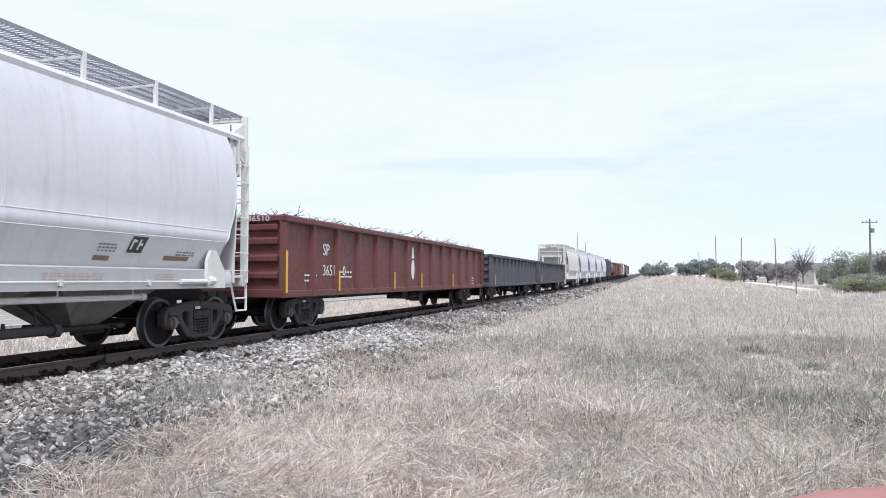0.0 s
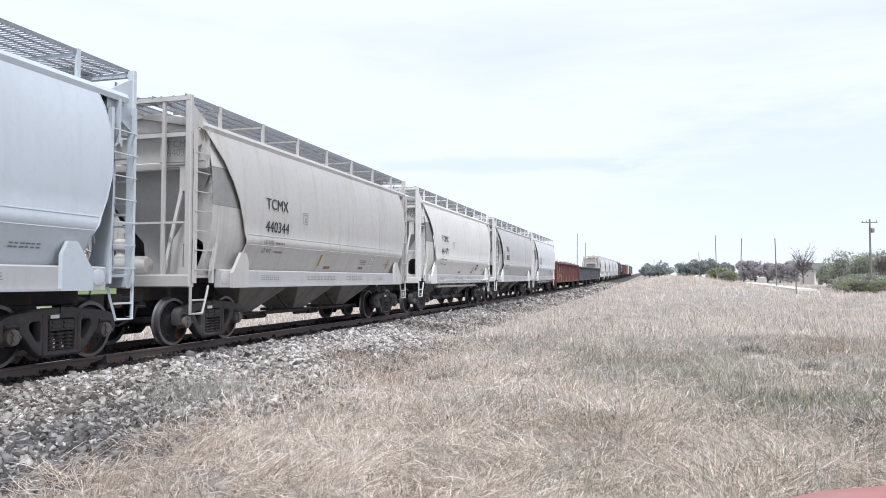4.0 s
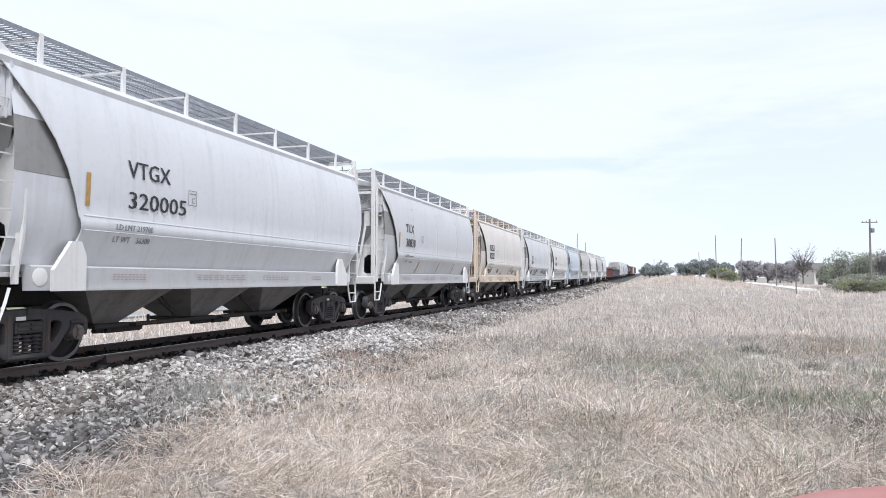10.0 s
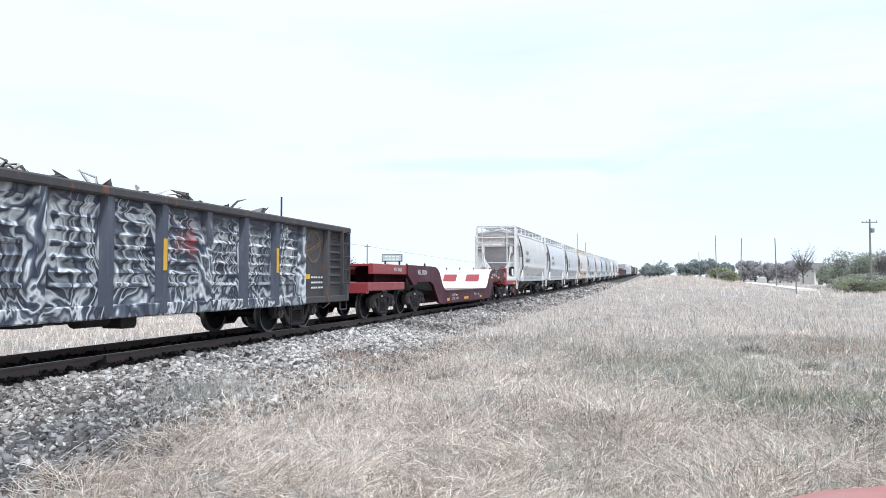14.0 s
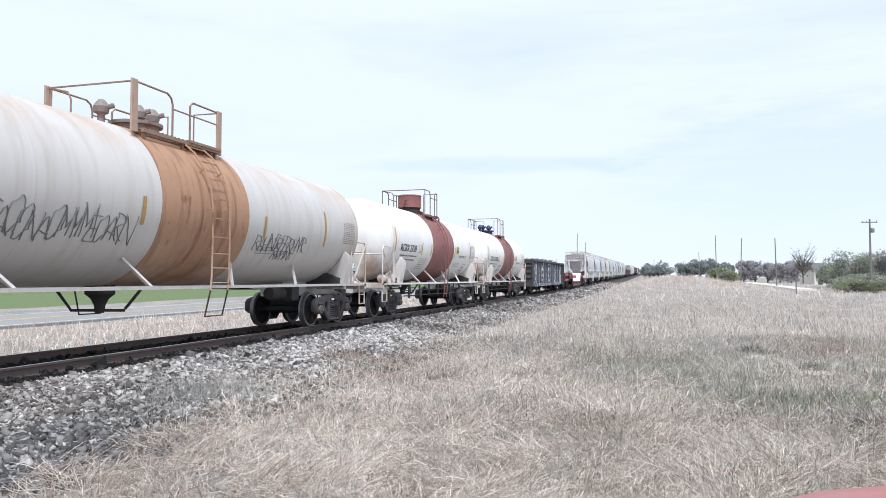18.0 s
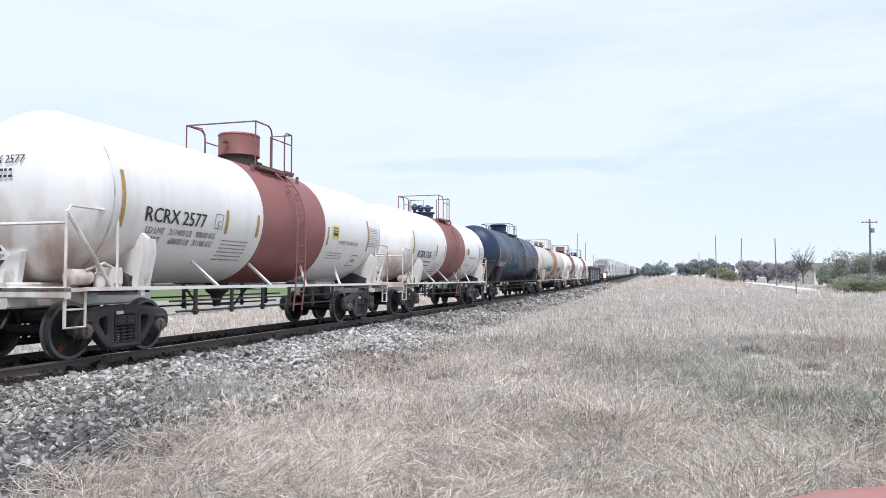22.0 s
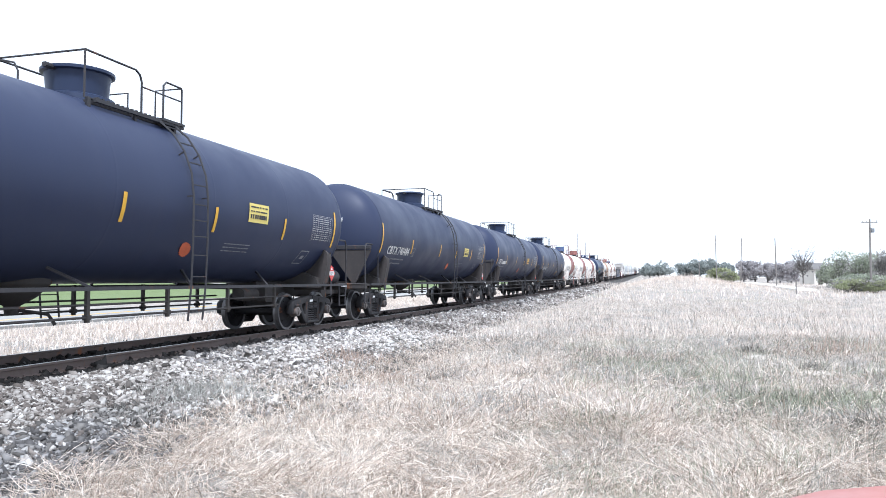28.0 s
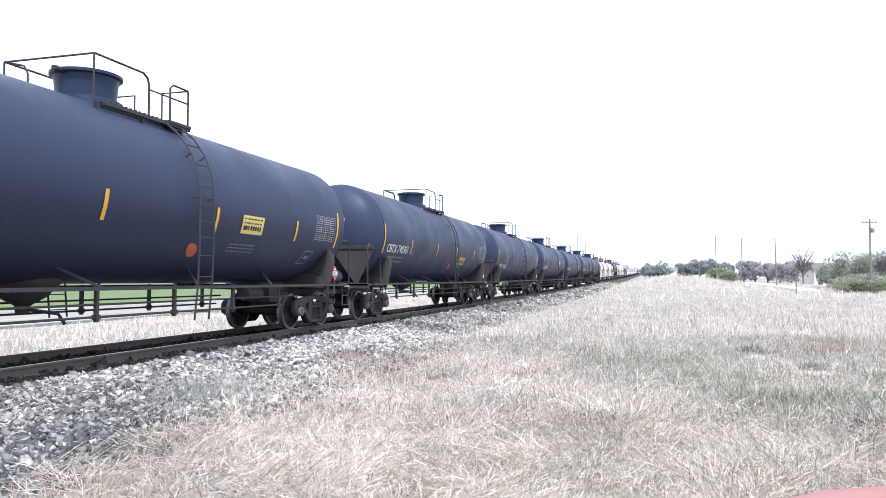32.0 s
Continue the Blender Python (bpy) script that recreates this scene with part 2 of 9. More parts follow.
RUSSET = ramped("reddish_dead_stalks", ((0.0, (0.17, 0.118, 0.09)), (0.5, (0.40, 0.30, 0.24)), (1.0, (0.62, 0.51, 0.43))), 0.85)
DARKTUFT = ramped("dark_dead_grass", ((0.0, (0.045, 0.042, 0.036)), (0.6, (0.16, 0.15, 0.13)), (1.0, (0.42, 0.40, 0.36))), 0.85)
GREYWEED = ramped("grey_green_weeds", ((0.0, (0.14, 0.135, 0.12)), (0.5, (0.33, 0.32, 0.29)), (1.0, (0.56, 0.55, 0.51))), 0.85)
# Oily stones between the rails, blackened further to paint in the train's shade.
OILSHADE = ramped("oily_stone", ((0.0, (0.008, 0.0075, 0.0075)), (0.5, (0.018, 0.0165, 0.016)), (1.0, (0.045, 0.041, 0.039))), 0.85)
BED = plain("ballast_bed", (0.105, 0.096, 0.088), 0.95, 0.5, 22.0, 0.0, (1, 1, 1), 1.0, 0.35)
DRY = ramped("dry_grass_blades", ((0.0, (0.155, 0.111, 0.088)), (0.3, (0.455, 0.361, 0.292)), (0.6, (0.72, 0.620, 0.522)), (1.0, (0.88, 0.808, 0.728))), 0.8, wide=0.75)
GREY = ramped("grey_grass_blades", ((0.0, (0.072, 0.064, 0.055)), (0.3, (0.195, 0.182, 0.157)), (0.6, (0.355, 0.333, 0.296)), (1.0, (0.57, 0.543, 0.50))), 0.8, wide=0.75)
GREENB = ramped("green_grass_blades", ((0.0, (0.13, 0.14, 0.095)), (0.5, (0.29, 0.305, 0.22)), (1.0, (0.49, 0.50, 0.39))), 0.8)
# Skyline leaves: distance haze is mixed into these three colours, paler than real foliage.
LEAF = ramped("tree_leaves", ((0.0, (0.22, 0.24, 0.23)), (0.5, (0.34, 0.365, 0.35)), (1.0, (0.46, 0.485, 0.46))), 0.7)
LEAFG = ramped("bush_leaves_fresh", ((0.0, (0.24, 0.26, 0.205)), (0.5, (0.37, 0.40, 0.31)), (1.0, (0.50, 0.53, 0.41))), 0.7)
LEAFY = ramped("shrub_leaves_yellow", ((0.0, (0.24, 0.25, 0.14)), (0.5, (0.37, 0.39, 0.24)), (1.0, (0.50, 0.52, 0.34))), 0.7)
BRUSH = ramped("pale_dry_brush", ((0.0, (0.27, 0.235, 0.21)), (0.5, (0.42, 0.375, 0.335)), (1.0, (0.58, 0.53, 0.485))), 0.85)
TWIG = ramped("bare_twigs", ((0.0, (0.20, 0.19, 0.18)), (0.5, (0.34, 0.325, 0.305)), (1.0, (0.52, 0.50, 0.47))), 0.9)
BARK = plain("bark", (0.17, 0.155, 0.145), 0.9, 0.3, 8.0, 0.0, (1, 1, 0.2), 0.8)
POLEM = plain("weathered_pole", (0.24, 0.22, 0.205), 0.9, 0.25, 6.0, 0.0, (3, 3, 0.2), 0.5)
CONC = plain("concrete", (0.42, 0.40, 0.37), 0.85, 0.15, 3.0)
ASPH = plain("old_asphalt", (0.30, 0.29, 0.275), 0.9, 0.15, 5.0)
LINEW = plain("road_line", (0.75, 0.74, 0.70), 0.8, 0.15)
DIRT = plain("pale_dirt", (0.46, 0.41, 0.35), 0.95, 0.2, 3.0)
CARRED = painted("car_paint_red", (0.42, 0.15, 0.125), 0.45, 0.05, 0.0, 0.05, (0.36, 0.19, 0.16))
RUBBER = plain("black_rubber", (0.025, 0.025, 0.026), 0.85, 0.1)
CHROME = plain("bright_metal", (0.6, 0.6, 0.6), 0.25, 0.05, 20.0, 1.0, (1, 1, 1), 0.0)
GLASSD = plain("dark_glass", (0.02, 0.025, 0.03), 0.08, 0.03, 5.0, 0.0, (1, 1, 1), 0.0)
SIGNY = plain("sign_face_yellow", (0.74, 0.60, 0.16), 0.5, 0.08)
SIGNG = plain("sign_face_pale_green", (0.42, 0.56, 0.40), 0.5, 0.05)
SIGNP = plain("sign_face_grey", (0.46, 0.48, 0.50), 0.5, 0.05)
SIGND = plain("sign_face_dark", (0.06, 0.065, 0.08), 0.5, 0.05)
WALLC = plain("house_siding", (0.76, 0.72, 0.66), 0.8, 0.1, 4.0)
ROOFG = plain("house_shingles", (0.17, 0.16, 0.155), 0.9, 0.2, 8.0)


def graffiti_material():
    """Sprayed brush strokes in white, grey and slate blue over dark paint."""
    m, t, b = tree_of("gondola_spray_paint")
    bend = node(t, "ShaderNodeTexNoise", (("Vector", coords(t, (1, 1, 0.8))),), Scale=0.75, Detail=2.0).outputs["Color"]
    add = t.nodes.new("ShaderNodeVectorMath")
    add.operation = "MULTIPLY_ADD"
    t.links.new(bend, add.inputs[0])
    add.inputs[1].default_value = (0.0, 2.0, 1.7)
    t.links.new(coords(t, (1.0, 1.0, 0.55)), add.inputs[2])
    flow = node(t, "ShaderNodeTexNoise", (("Vector", add.outputs[0]),), Scale=1.45, Detail=3.0, Roughness=0.55).outputs[0]
    r = t.nodes.new("ShaderNodeValToRGB")
    e = r.color_ramp.elements
    slate, deep, mid, pale, white = (0.060, 0.070, 0.105), (0.022, 0.025, 0.038), (0.14, 0.16, 0.19), (0.36, 0.38, 0.40), (0.74, 0.75, 0.75)
    stops = ((0.0, slate), (0.30, deep), (0.34, pale), (0.37, mid), (0.40, deep), (0.435, white), (0.46, mid), (0.49, slate), (0.51, deep), (0.535, pale), (0.56, white), (0.58, slate), (0.62, deep), (0.65, pale), (0.69, mid), (0.74, slate))
    while len(e) < len(stops):
        e.new(0.5)
    for i, (p, c) in enumerate(stops):
        e[i].position, e[i].color = p, (*c, 1)
    t.links.new(flow, r.inputs[0])
    sep = node(t, "ShaderNodeSeparateXYZ", (("Vector", coords(t)),))
    edge = node(t, "ShaderNodeMath", (("Value", noise_of(t, 0.9, 3)),))
    edge.operation = "MULTIPLY_ADD"
    edge.inputs[1].default_value = 1.7
    t.links.new(sep.outputs["Z"], edge.inputs[2])
    bare = mixed(t, noise_of(t, 3.0, 5), (0.05, 0.055, 0.075), (0.10, 0.105, 0.13))
    col = mixed(t, ranged(t, edge.outputs[0], 3.1, 3.45), r.outputs[0], bare)
    red = noise_of(t, 0.55, 2, (1, 1, 0.8))
    col = mixed(t, ranged(t, red, 0.66, 0.72, 0, 0.75), col, (0.36, 0.05, 0.05))
    grime = noise_of(t, 4.0, 6, (1, 1, 0.4))
    col = mixed(t, ranged(t, grime, 0.5, 0.75, 0, 0.55), col, (0.09, 0.085, 0.09))
    t.links.new(col, b.inputs["Base Color"])
    b.inputs["Roughness"].default_value = 0.6
    return m


SPRAY = graffiti_material()
EMBLEM = painted("faded_emblem_ochre", (0.15, 0.10, 0.06), 0.7, 0.6, 0.0, 0.6, (0.05, 0.045, 0.045))
CHUTE = painted("chute_grime", (0.27, 0.26, 0.25), 0.75, 0.4, 0.04, 0.5, (0.13, 0.115, 0.10))


def leafy(m):
    """Thin leaves let light through."""
    t = m.node_tree
    b = t.nodes["Principled BSDF"]
    tr = t.nodes.new("ShaderNodeBsdfTranslucent")
    mx = t.nodes.new("ShaderNodeMixShader")
    mx.inputs[0].default_value = 0.45
    t.links.new(b.inputs["Base Color"].links[0].from_socket, tr.inputs["Color"])
    t.links.new(b.outputs[0], mx.inputs[1])
    t.links.new(tr.outputs[0], mx.inputs[2])
    t.links.new(mx.outputs[0], t.nodes["Material Output"].inputs["Surface"])


for m in (LEAF, LEAFG, LEAFY, TWIG):
    leafy(m)


GREYW = plain("letter_paint_worn_white", (0.27, 0.275, 0.29), 0.7, 0.2)
DUSTY = painted("dusty_dark_steel", (0.052, 0.046, 0.046), 0.8, 0.4, 0.02, 0.5, (0.095, 0.08, 0.072), spec=0.2)
STAINW = painted("tank_trim_stained", (0.82, 0.78, 0.74), 0.5, 0.15, 0.03, 0.4, (0.48, 0.30, 0.19))
RAILB = painted("railing_paint_brown", (0.20, 0.095, 0.085), 0.6, 0.3, 0.1, 0.2)
OLDRAIL = painted("railing_rust_tan", (0.30, 0.19, 0.13), 0.7, 0.4, 0.15, 0.4, (0.42, 0.33, 0.26))
OLDVALVE = painted("valve_worn_grey", (0.27, 0.22, 0.20), 0.65, 0.4, 0.12, 0.4, (0.14, 0.10, 0.09))
ORANGER = plain("mark_orange_red", (0.60, 0.13, 0.05), 0.6, 0.15)
DARKTRIM = painted("dark_trim_steel", (0.034, 0.033, 0.038), 0.6, 0.3, 0.05, 0.3, (0.08, 0.07, 0.065), spec=0.3)
SLATEP = painted("gondola_post_slate", (0.065, 0.072, 0.10), 0.6, 0.3, 0.0, 0.5, (0.20, 0.20, 0.22))
DRYF = ramped("far_dry_grass", ((0.0, (0.40, 0.322, 0.268)), (0.5, (0.67, 0.575, 0.50)), (1.0, (0.89, 0.81, 0.73))), 0.85, wide=0.6)
# Grove twigs greyed and lightened, with distance haze put into the colour.
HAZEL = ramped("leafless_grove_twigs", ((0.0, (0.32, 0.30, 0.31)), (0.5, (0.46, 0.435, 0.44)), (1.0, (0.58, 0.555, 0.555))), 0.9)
PLATEK = plain("plate_paint_black", (0.05, 0.05, 0.055), 0.5, 0.1)
BROWNM = plain("mark_paint_brown", (0.26, 0.17, 0.12), 0.7, 0.2)
TWIGB = ramped("brown_branches", ((0.0, (0.05, 0.04, 0.035)), (0.5, (0.13, 0.105, 0.09)), (1.0, (0.28, 0.24, 0.21))), 0.9)
SIGNC = plain("sign_face_cream", (0.80, 0.76, 0.52), 0.5, 0.05)
LANE = plain("pale_caliche", (0.72, 0.69, 0.64), 0.95, 0.1, 3.0)


def stained(m, axis, lo, hi, rgb, most, below=9.0):
    """Rust and road dirt that has run over one end or the top of a tank: a blotchy stain between lo and hi along an axis."""
    t = m.node_tree
    b = t.nodes["Principled BSDF"]
    old = b.inputs["Base Color"].links[0].from_socket
    sep = node(t, "ShaderNodeSeparateXYZ", (("Vector", coords(t)),))
    size = t.nodes.new("ShaderNodeMath")
    size.operation = "ABSOLUTE"
    t.links.new(sep.outputs[axis], size.inputs[0])
    blot = ranged(t, noise_of(t, 1.1, 6, (1, 1, 0.45), 0.6), 0.40, 0.62)
    both = t.nodes.new("ShaderNodeMath")
    both.operation = "MULTIPLY"
    t.links.new(ranged(t, size.outputs[0], lo, hi, 0.0, most), both.inputs[0])
    t.links.new(blot, both.inputs[1])
    under = t.nodes.new("ShaderNodeMath")
    under.operation = "MULTIPLY"
    t.links.new(both.outputs[0], under.inputs[0])
    t.links.new(ranged(t, sep.outputs["Z"], below + 0.25, below - 0.35, 0.0, 1.0), under.inputs[1])
    t.links.new(mixed(t, under.outputs[0], old, rgb), b.inputs["Base Color"])


stained(TANKW, "Y", 5.2, 6.4, (0.42, 0.29, 0.22), 0.95, 2.55)
stained(TANKOLD, "Z", 3.2, 4.0, (0.50, 0.36, 0.26), 0.9)
stained(TANKOLD, "Y", 6.6, 8.3, (0.52, 0.36, 0.25), 0.8)
leafy(HAZEL)
TANPOST = painted("post_rust_tan", (0.46, 0.32, 0.24), 0.7, 0.4, 0.1, 0.5, (0.30, 0.17, 0.10))
VALVEB = painted("valve_paint_navy", (0.03, 0.045, 0.11), 0.5, 0.2, 0.0, 0.2)
TABLEW = plain("table_paint_white", (0.50, 0.50, 0.50), 0.7, 0.2)
stained(BANDO, "Z", 2.2, 1.2, (0.62, 0.47, 0.36), 0.6)

# ---- building helpers ----
class Shape:
    """Collects vertices and faces; each face carries a material slot."""

    def __init__(self):
        self.v, self.f, self.s = [], [], []

    def add(self, verts, faces, slot=0):
        n = len(self.v)
        self.v.extend(tuple(p) for p in verts)
        self.f.extend(tuple(n + i for i in q) for q in faces)
        self.s.extend([slot] * len(faces))
        return self

    def prism(self, ring, axis, a, b, slot=0):
        """A closed outline, given in the two axes other than axis (in x, y, z order), drawn out from a to b."""
        k = len(ring)
        put = {"x": lambda p, d: (d, p[0], p[1]), "y": lambda p, d: (p[0], d, p[1]), "z": lambda p, d: (p[0], p[1], d)}[axis]
        verts = [put(p, a) for p in ring] + [put(p, b) for p in ring]
        faces = [(i, (i + 1) % k, k + (i + 1) % k, k + i) for i in range(k)] + [tuple(range(k))[::-1], tuple(range(k, 2 * k))]
        return self.add(verts, faces, slot)

    def box(self, x0, x1, y0, y1, z0, z1, c=0.0, slot=0):
        """A box; c chamfers the four edges along its longest side."""
        d = {"x": x1 - x0, "y": y1 - y0, "z": z1 - z0}
        axis = max(d, key=d.get)
        lim = {"x": (x0, x1), "y": (y0, y1), "z": (z0, z1)}
        (a0, a1), (b0, b1) = [lim[k] for k in "xyz" if k != axis]
        if c:
            c = min(c, (a1 - a0) * 0.4, (b1 - b0) * 0.4)
            ring = [(a0 + c, b0), (a1 - c, b0), (a1, b0 + c), (a1, b1 - c), (a1 - c, b1), (a0 + c, b1), (a0, b1 - c), (a0, b0 + c)]
        else:
            ring = [(a0, b0), (a1, b0), (a1, b1), (a0, b1)]
        return self.prism(ring, axis, *lim[axis], slot)

    def pipe(self, points, r, n=6, slot=0, ends=True):
        """A round bar along a line of points."""
        pts = [Vector(p) for p in points]
        rings, faces = [], []
        side = None
        for i, p in enumerate(pts):
            d = (pts[min(i + 1, len(pts) - 1)] - pts[max(i - 1, 0)]).normalized()
            if side is None:
                side = d.orthogonal().normalized()
            side = (side - d * side.dot(d)).normalized()
            up = d.cross(side)
            rr = r[i] if isinstance(r, (list, tuple)) else r
            rings += [p + side * (rr * math.cos(2 * math.pi * k / n)) + up * (rr * math.sin(2 * math.pi * k / n)) for k in range(n)]
        for i in range(len(pts) - 1):
            faces += [(i * n + k, i * n + (k + 1) % n, (i + 1) * n + (k + 1) % n, (i + 1) * n + k) for k in range(n)]
        if ends:
            faces += [tuple(range(n))[::-1], tuple(range((len(pts) - 1) * n, len(pts) * n))]
        return self.add(rings, faces, slot)

    def lathe(self, profile, axis="y", centre=(0, 0, 0), n=32, slots=None, closed=False):
        """A profile of (radius, along) turned round an axis through centre."""
        c = Vector(centre)
        verts, faces, k = [], [], len(profile)
        for j in range(n):
            a = 2 * math.pi * j / n
            ca, sa = math.cos(a), math.sin(a)
            for r, h in profile:
                p = {"y": (r * ca, h, r * sa), "x": (h, r * ca, r * sa), "z": (r * ca, r * sa, h)}[axis]
                verts.append(c + Vector(p))
        base = len(self.v)
        self.v.extend(tuple(p) for p in verts)
        for j in range(n):
            for i in range(k if closed else k - 1):
                i2 = (i + 1) % k
                self.f.append((base + j * k + i, base + j * k + i2, base + ((j + 1) % n) * k + i2, base + ((j + 1) % n) * k + i))
                self.s.append(slots[i] if slots else 0)
        return self

    def sheet(self, rows, thick=None, slot=0):
        """A grid of points as a sheet; thick is a vector by which the back is set off."""
        h, w = len(rows), len(rows[0])
        verts = [p for r in rows for p in r]
        faces = [(i * w + j, i * w + j + 1, (i + 1) * w + j + 1, (i + 1) * w + j) for i in range(h - 1) for j in range(w - 1)]
        if thick is not None:
            t, n = Vector(thick), len(verts)
            verts = verts + [Vector(p) + t for p in verts]
            faces = faces + [tuple(n + i for i in q[::-1]) for q in faces]
            edge = [j for j in range(w)] + [i * w + w - 1 for i in range(1, h)] + [(h - 1) * w + j for j in range(w - 2, -1, -1)] + [i * w for i in range(h - 2, 0, -1)]
            faces = faces + [(edge[i], edge[(i + 1) % len(edge)], n + edge[(i + 1) % len(edge)], n + edge[i]) for i in range(len(edge))]
        return self.add(verts, faces, slot)

    def ladder(self, p, q, across, rungs, r=0.018, w=0.022):
        """Two stiles from p to q, set apart by across, and rungs."""
        p, q, a = Vector(p), Vector(q), Vector(across)
        for o in (Vector((0, 0, 0)), a):
            self.pipe([p + o, q + o], w, 4)
        for i in range(rungs):
            m = p.lerp(q, (i + 0.5) / rungs)
            self.pipe([m, m + a], r, 4)
        return self

    def cutout(self, outer, holes, axis, a, b, soft=0.0, slot=0):
        """A plate with openings, from a to b along axis; soft rounds its edges."""
        bm = bmesh.new()
        rings = []
        for ring in [outer] + list(holes):
            vs = [bm.verts.new((p[0], p[1], 0.0)) for p in ring]
            for i in range(len(vs)):
                bm.edges.new((vs[i], vs[(i + 1) % len(vs)]))
            rings.append(vs)
        bm.verts.index_update()
        bmesh.ops.triangle_fill(bm, use_beauty=True, use_dissolve=False, edges=bm.edges[:], normal=(0, 0, 1))
        flat = [tuple(v.index for v in f.verts) for f in bm.faces]
        plan = [(v.co.x, v.co.y) for v in bm.verts]
        loops = [[v.index for v in r] for r in rings]
        bm.free()
        k = len(plan)
        put = {"x": lambda p, d: (d, p[0], p[1]), "y": lambda p, d: (p[0], d, p[1]), "z": lambda p, d: (p[0], p[1], d)}[axis]
        bm = bmesh.new()
        vs = [bm.verts.new(put(p, d)) for d in (a, b) for p in plan]
        for f in flat:
            bm.faces.new([vs[i] for i in f])
            bm.faces.new([vs[k + i] for i in f[::-1]])
        rim = []
        for r in loops:
            for i, j in zip(r, r[1:] + r[:1]):
                bm.faces.new((vs[i], vs[j], vs[k + j], vs[k + i]))
                rim += [e for e in (bm.edges.get((vs[i], vs[j])), bm.edges.get((vs[k + i], vs[k + j]))) if e]
        bmesh.ops.recalc_face_normals(bm, faces=bm.faces)
        if soft:
            bmesh.ops.bevel(bm, geom=rim, offset=soft, segments=2, profile=0.5, affect="EDGES", clamp_overlap=True)
        bm.verts.index_update()
        self.add([v.co.copy() for v in bm.verts], [tuple(v.index for v in f.verts) for f in bm.faces], slot)
        bm.free()
        return self

    def mesh(self, name, mats, angle=35):
        me = bpy.data.meshes.new(name)
        me.from_pydata(self.v, [], self.f)
        for m in mats:
            me.materials.append(m)
        if any(self.s):
            me.polygons.foreach_set("material_index", self.s)
        bm = bmesh.new()
        bm.from_mesh(me)
        bmesh.ops.recalc_face_normals(bm, faces=bm.faces)
        bm.to_mesh(me)
        bm.free()
        me.shade_smooth()
        me.set_sharp_from_angle(angle=radians(angle))
        return me


STORE = {}


def part(name, key, build, mat, parent=None, m=None, label="", angle=35):
    """Links one mesh object. Meshes with the same key and material are shared. build fills a Shape."""
    mats = mat if isinstance(mat, (tuple, list)) else (mat,)
    k = (key, tuple(x.name for x in mats))
    if k not in STORE:
        sh = Shape()
        build(sh)
        STORE[k] = sh.mesh(name, mats, angle)
    ob = new(name, STORE[k])
    if parent is not None:
        ob.parent = parent
    if m is not None:
        ob.matrix_basis = m
    return tagged(ob, label) if label else ob


def thing(name, label, category, group="", m=None, kind=""):
    ob = tagged(new(name), label, category, group, kind)
    ob.empty_display_size = 0.3
    if m is not None:
        ob.matrix_basis = m
    return ob


FONT = bpy.data.curves.new("lettering", "FONT")
FONT.resolution_u = 2


def text_shape(body, size, wide=1.0):
    """Flat letters as (vertices, faces), starting at 0, with the capitals size metres high."""
    FONT.body, FONT.size = body, size / 0.69
    ob = bpy.data.objects.new("lettering", FONT)
    me = ob.to_mesh()
    vs = [(v.co.x * wide, v.co.y) for v in me.vertices]
    fs = [tuple(p.vertices) for p in me.polygons]
    ob.to_mesh_clear()
    bpy.data.objects.remove(ob)
    return vs, fs


def letters(sh, body, y, z, size, surf, lift=0.012, wide=1.0, slot=0):
    """Letters on the side that faces +x; y is where they begin, reading towards +y; surf(z) gives the side's x."""
    vs, fs = text_shape(body, size, wide)
    for k in (0, 1):     # struck twice, a little apart, for a bold stroke
        sh.add([(surf(z + v) + lift + 0.001 * k, y + u + 0.035 * size * k, z + v) for u, v in vs], fs, slot)


def bars(sh, y, z, width, rows, surf, h=0.05, gap=0.08, lift=0.008, rnd=None, words=3):
    """Lines of writing too small to read."""
    rnd = rnd or random.Random(int(abs(y * 100 + z * 10)))
    for i in range(rows):
        zz, a = z - i * gap, y
        for k in range(words):
            w = width / words * rnd.uniform(0.55, 0.95)
            sh.add([(surf(zz) + lift, a, zz), (surf(zz) + lift, a + w, zz), (surf(zz + h) + lift, a + w, zz + h), (surf(zz + h) + lift, a, zz + h)], [(0, 1, 2, 3)])
            a += width / words


def strip(sh, y, z0, z1, w, surf, lift=0.010, lean=0.0, n=5, slot=0):
    """An upright stripe on the side."""
    rows = []
    for i in range(n + 1):
        z = z0 + (z1 - z0) * i / n
        o = lean * (z - z0)
        rows.append([(surf(z) + lift, y + o, z), (surf(z) + lift, y + o + w, z)])
    sh.sheet(rows, slot=slot)


def scatter(name, verts, faces, mat, label, category, kind="stuff"):
    """One mesh object from arrays: verts (n, 3), faces (m, 3)."""
    me = bpy.data.meshes.new(name)
    me.vertices.add(len(verts))
    me.vertices.foreach_set("co", np.asarray(verts, np.float32).ravel())
    me.loops.add(faces.size)
    me.loops.foreach_set("vertex_index", np.asarray(faces, np.int32).ravel())
    me.polygons.add(len(faces))
    me.polygons.foreach_set("loop_start", np.arange(len(faces), dtype=np.int32) * 3)
    me.update(calc_edges=True)
    me.materials.append(mat)
    return tagged(new(name, me), label, category, kind=kind)


# ---- the lie of the land ----
F_DIR = Vector((-math.sin(radians(YAW)), math.cos(radians(YAW)), 0))
R_DIR = Vector((math.cos(radians(YAW)), math.sin(radians(YAW)), 0))


def sight(px, depth):
    """The place on the plan that lies depth metres ahead and px picture widths of 1270 to the right of the view's middle line."""
    p = F_DIR * depth + R_DIR * ((px - 784) / F_PX * depth)
    return p.x, p.y


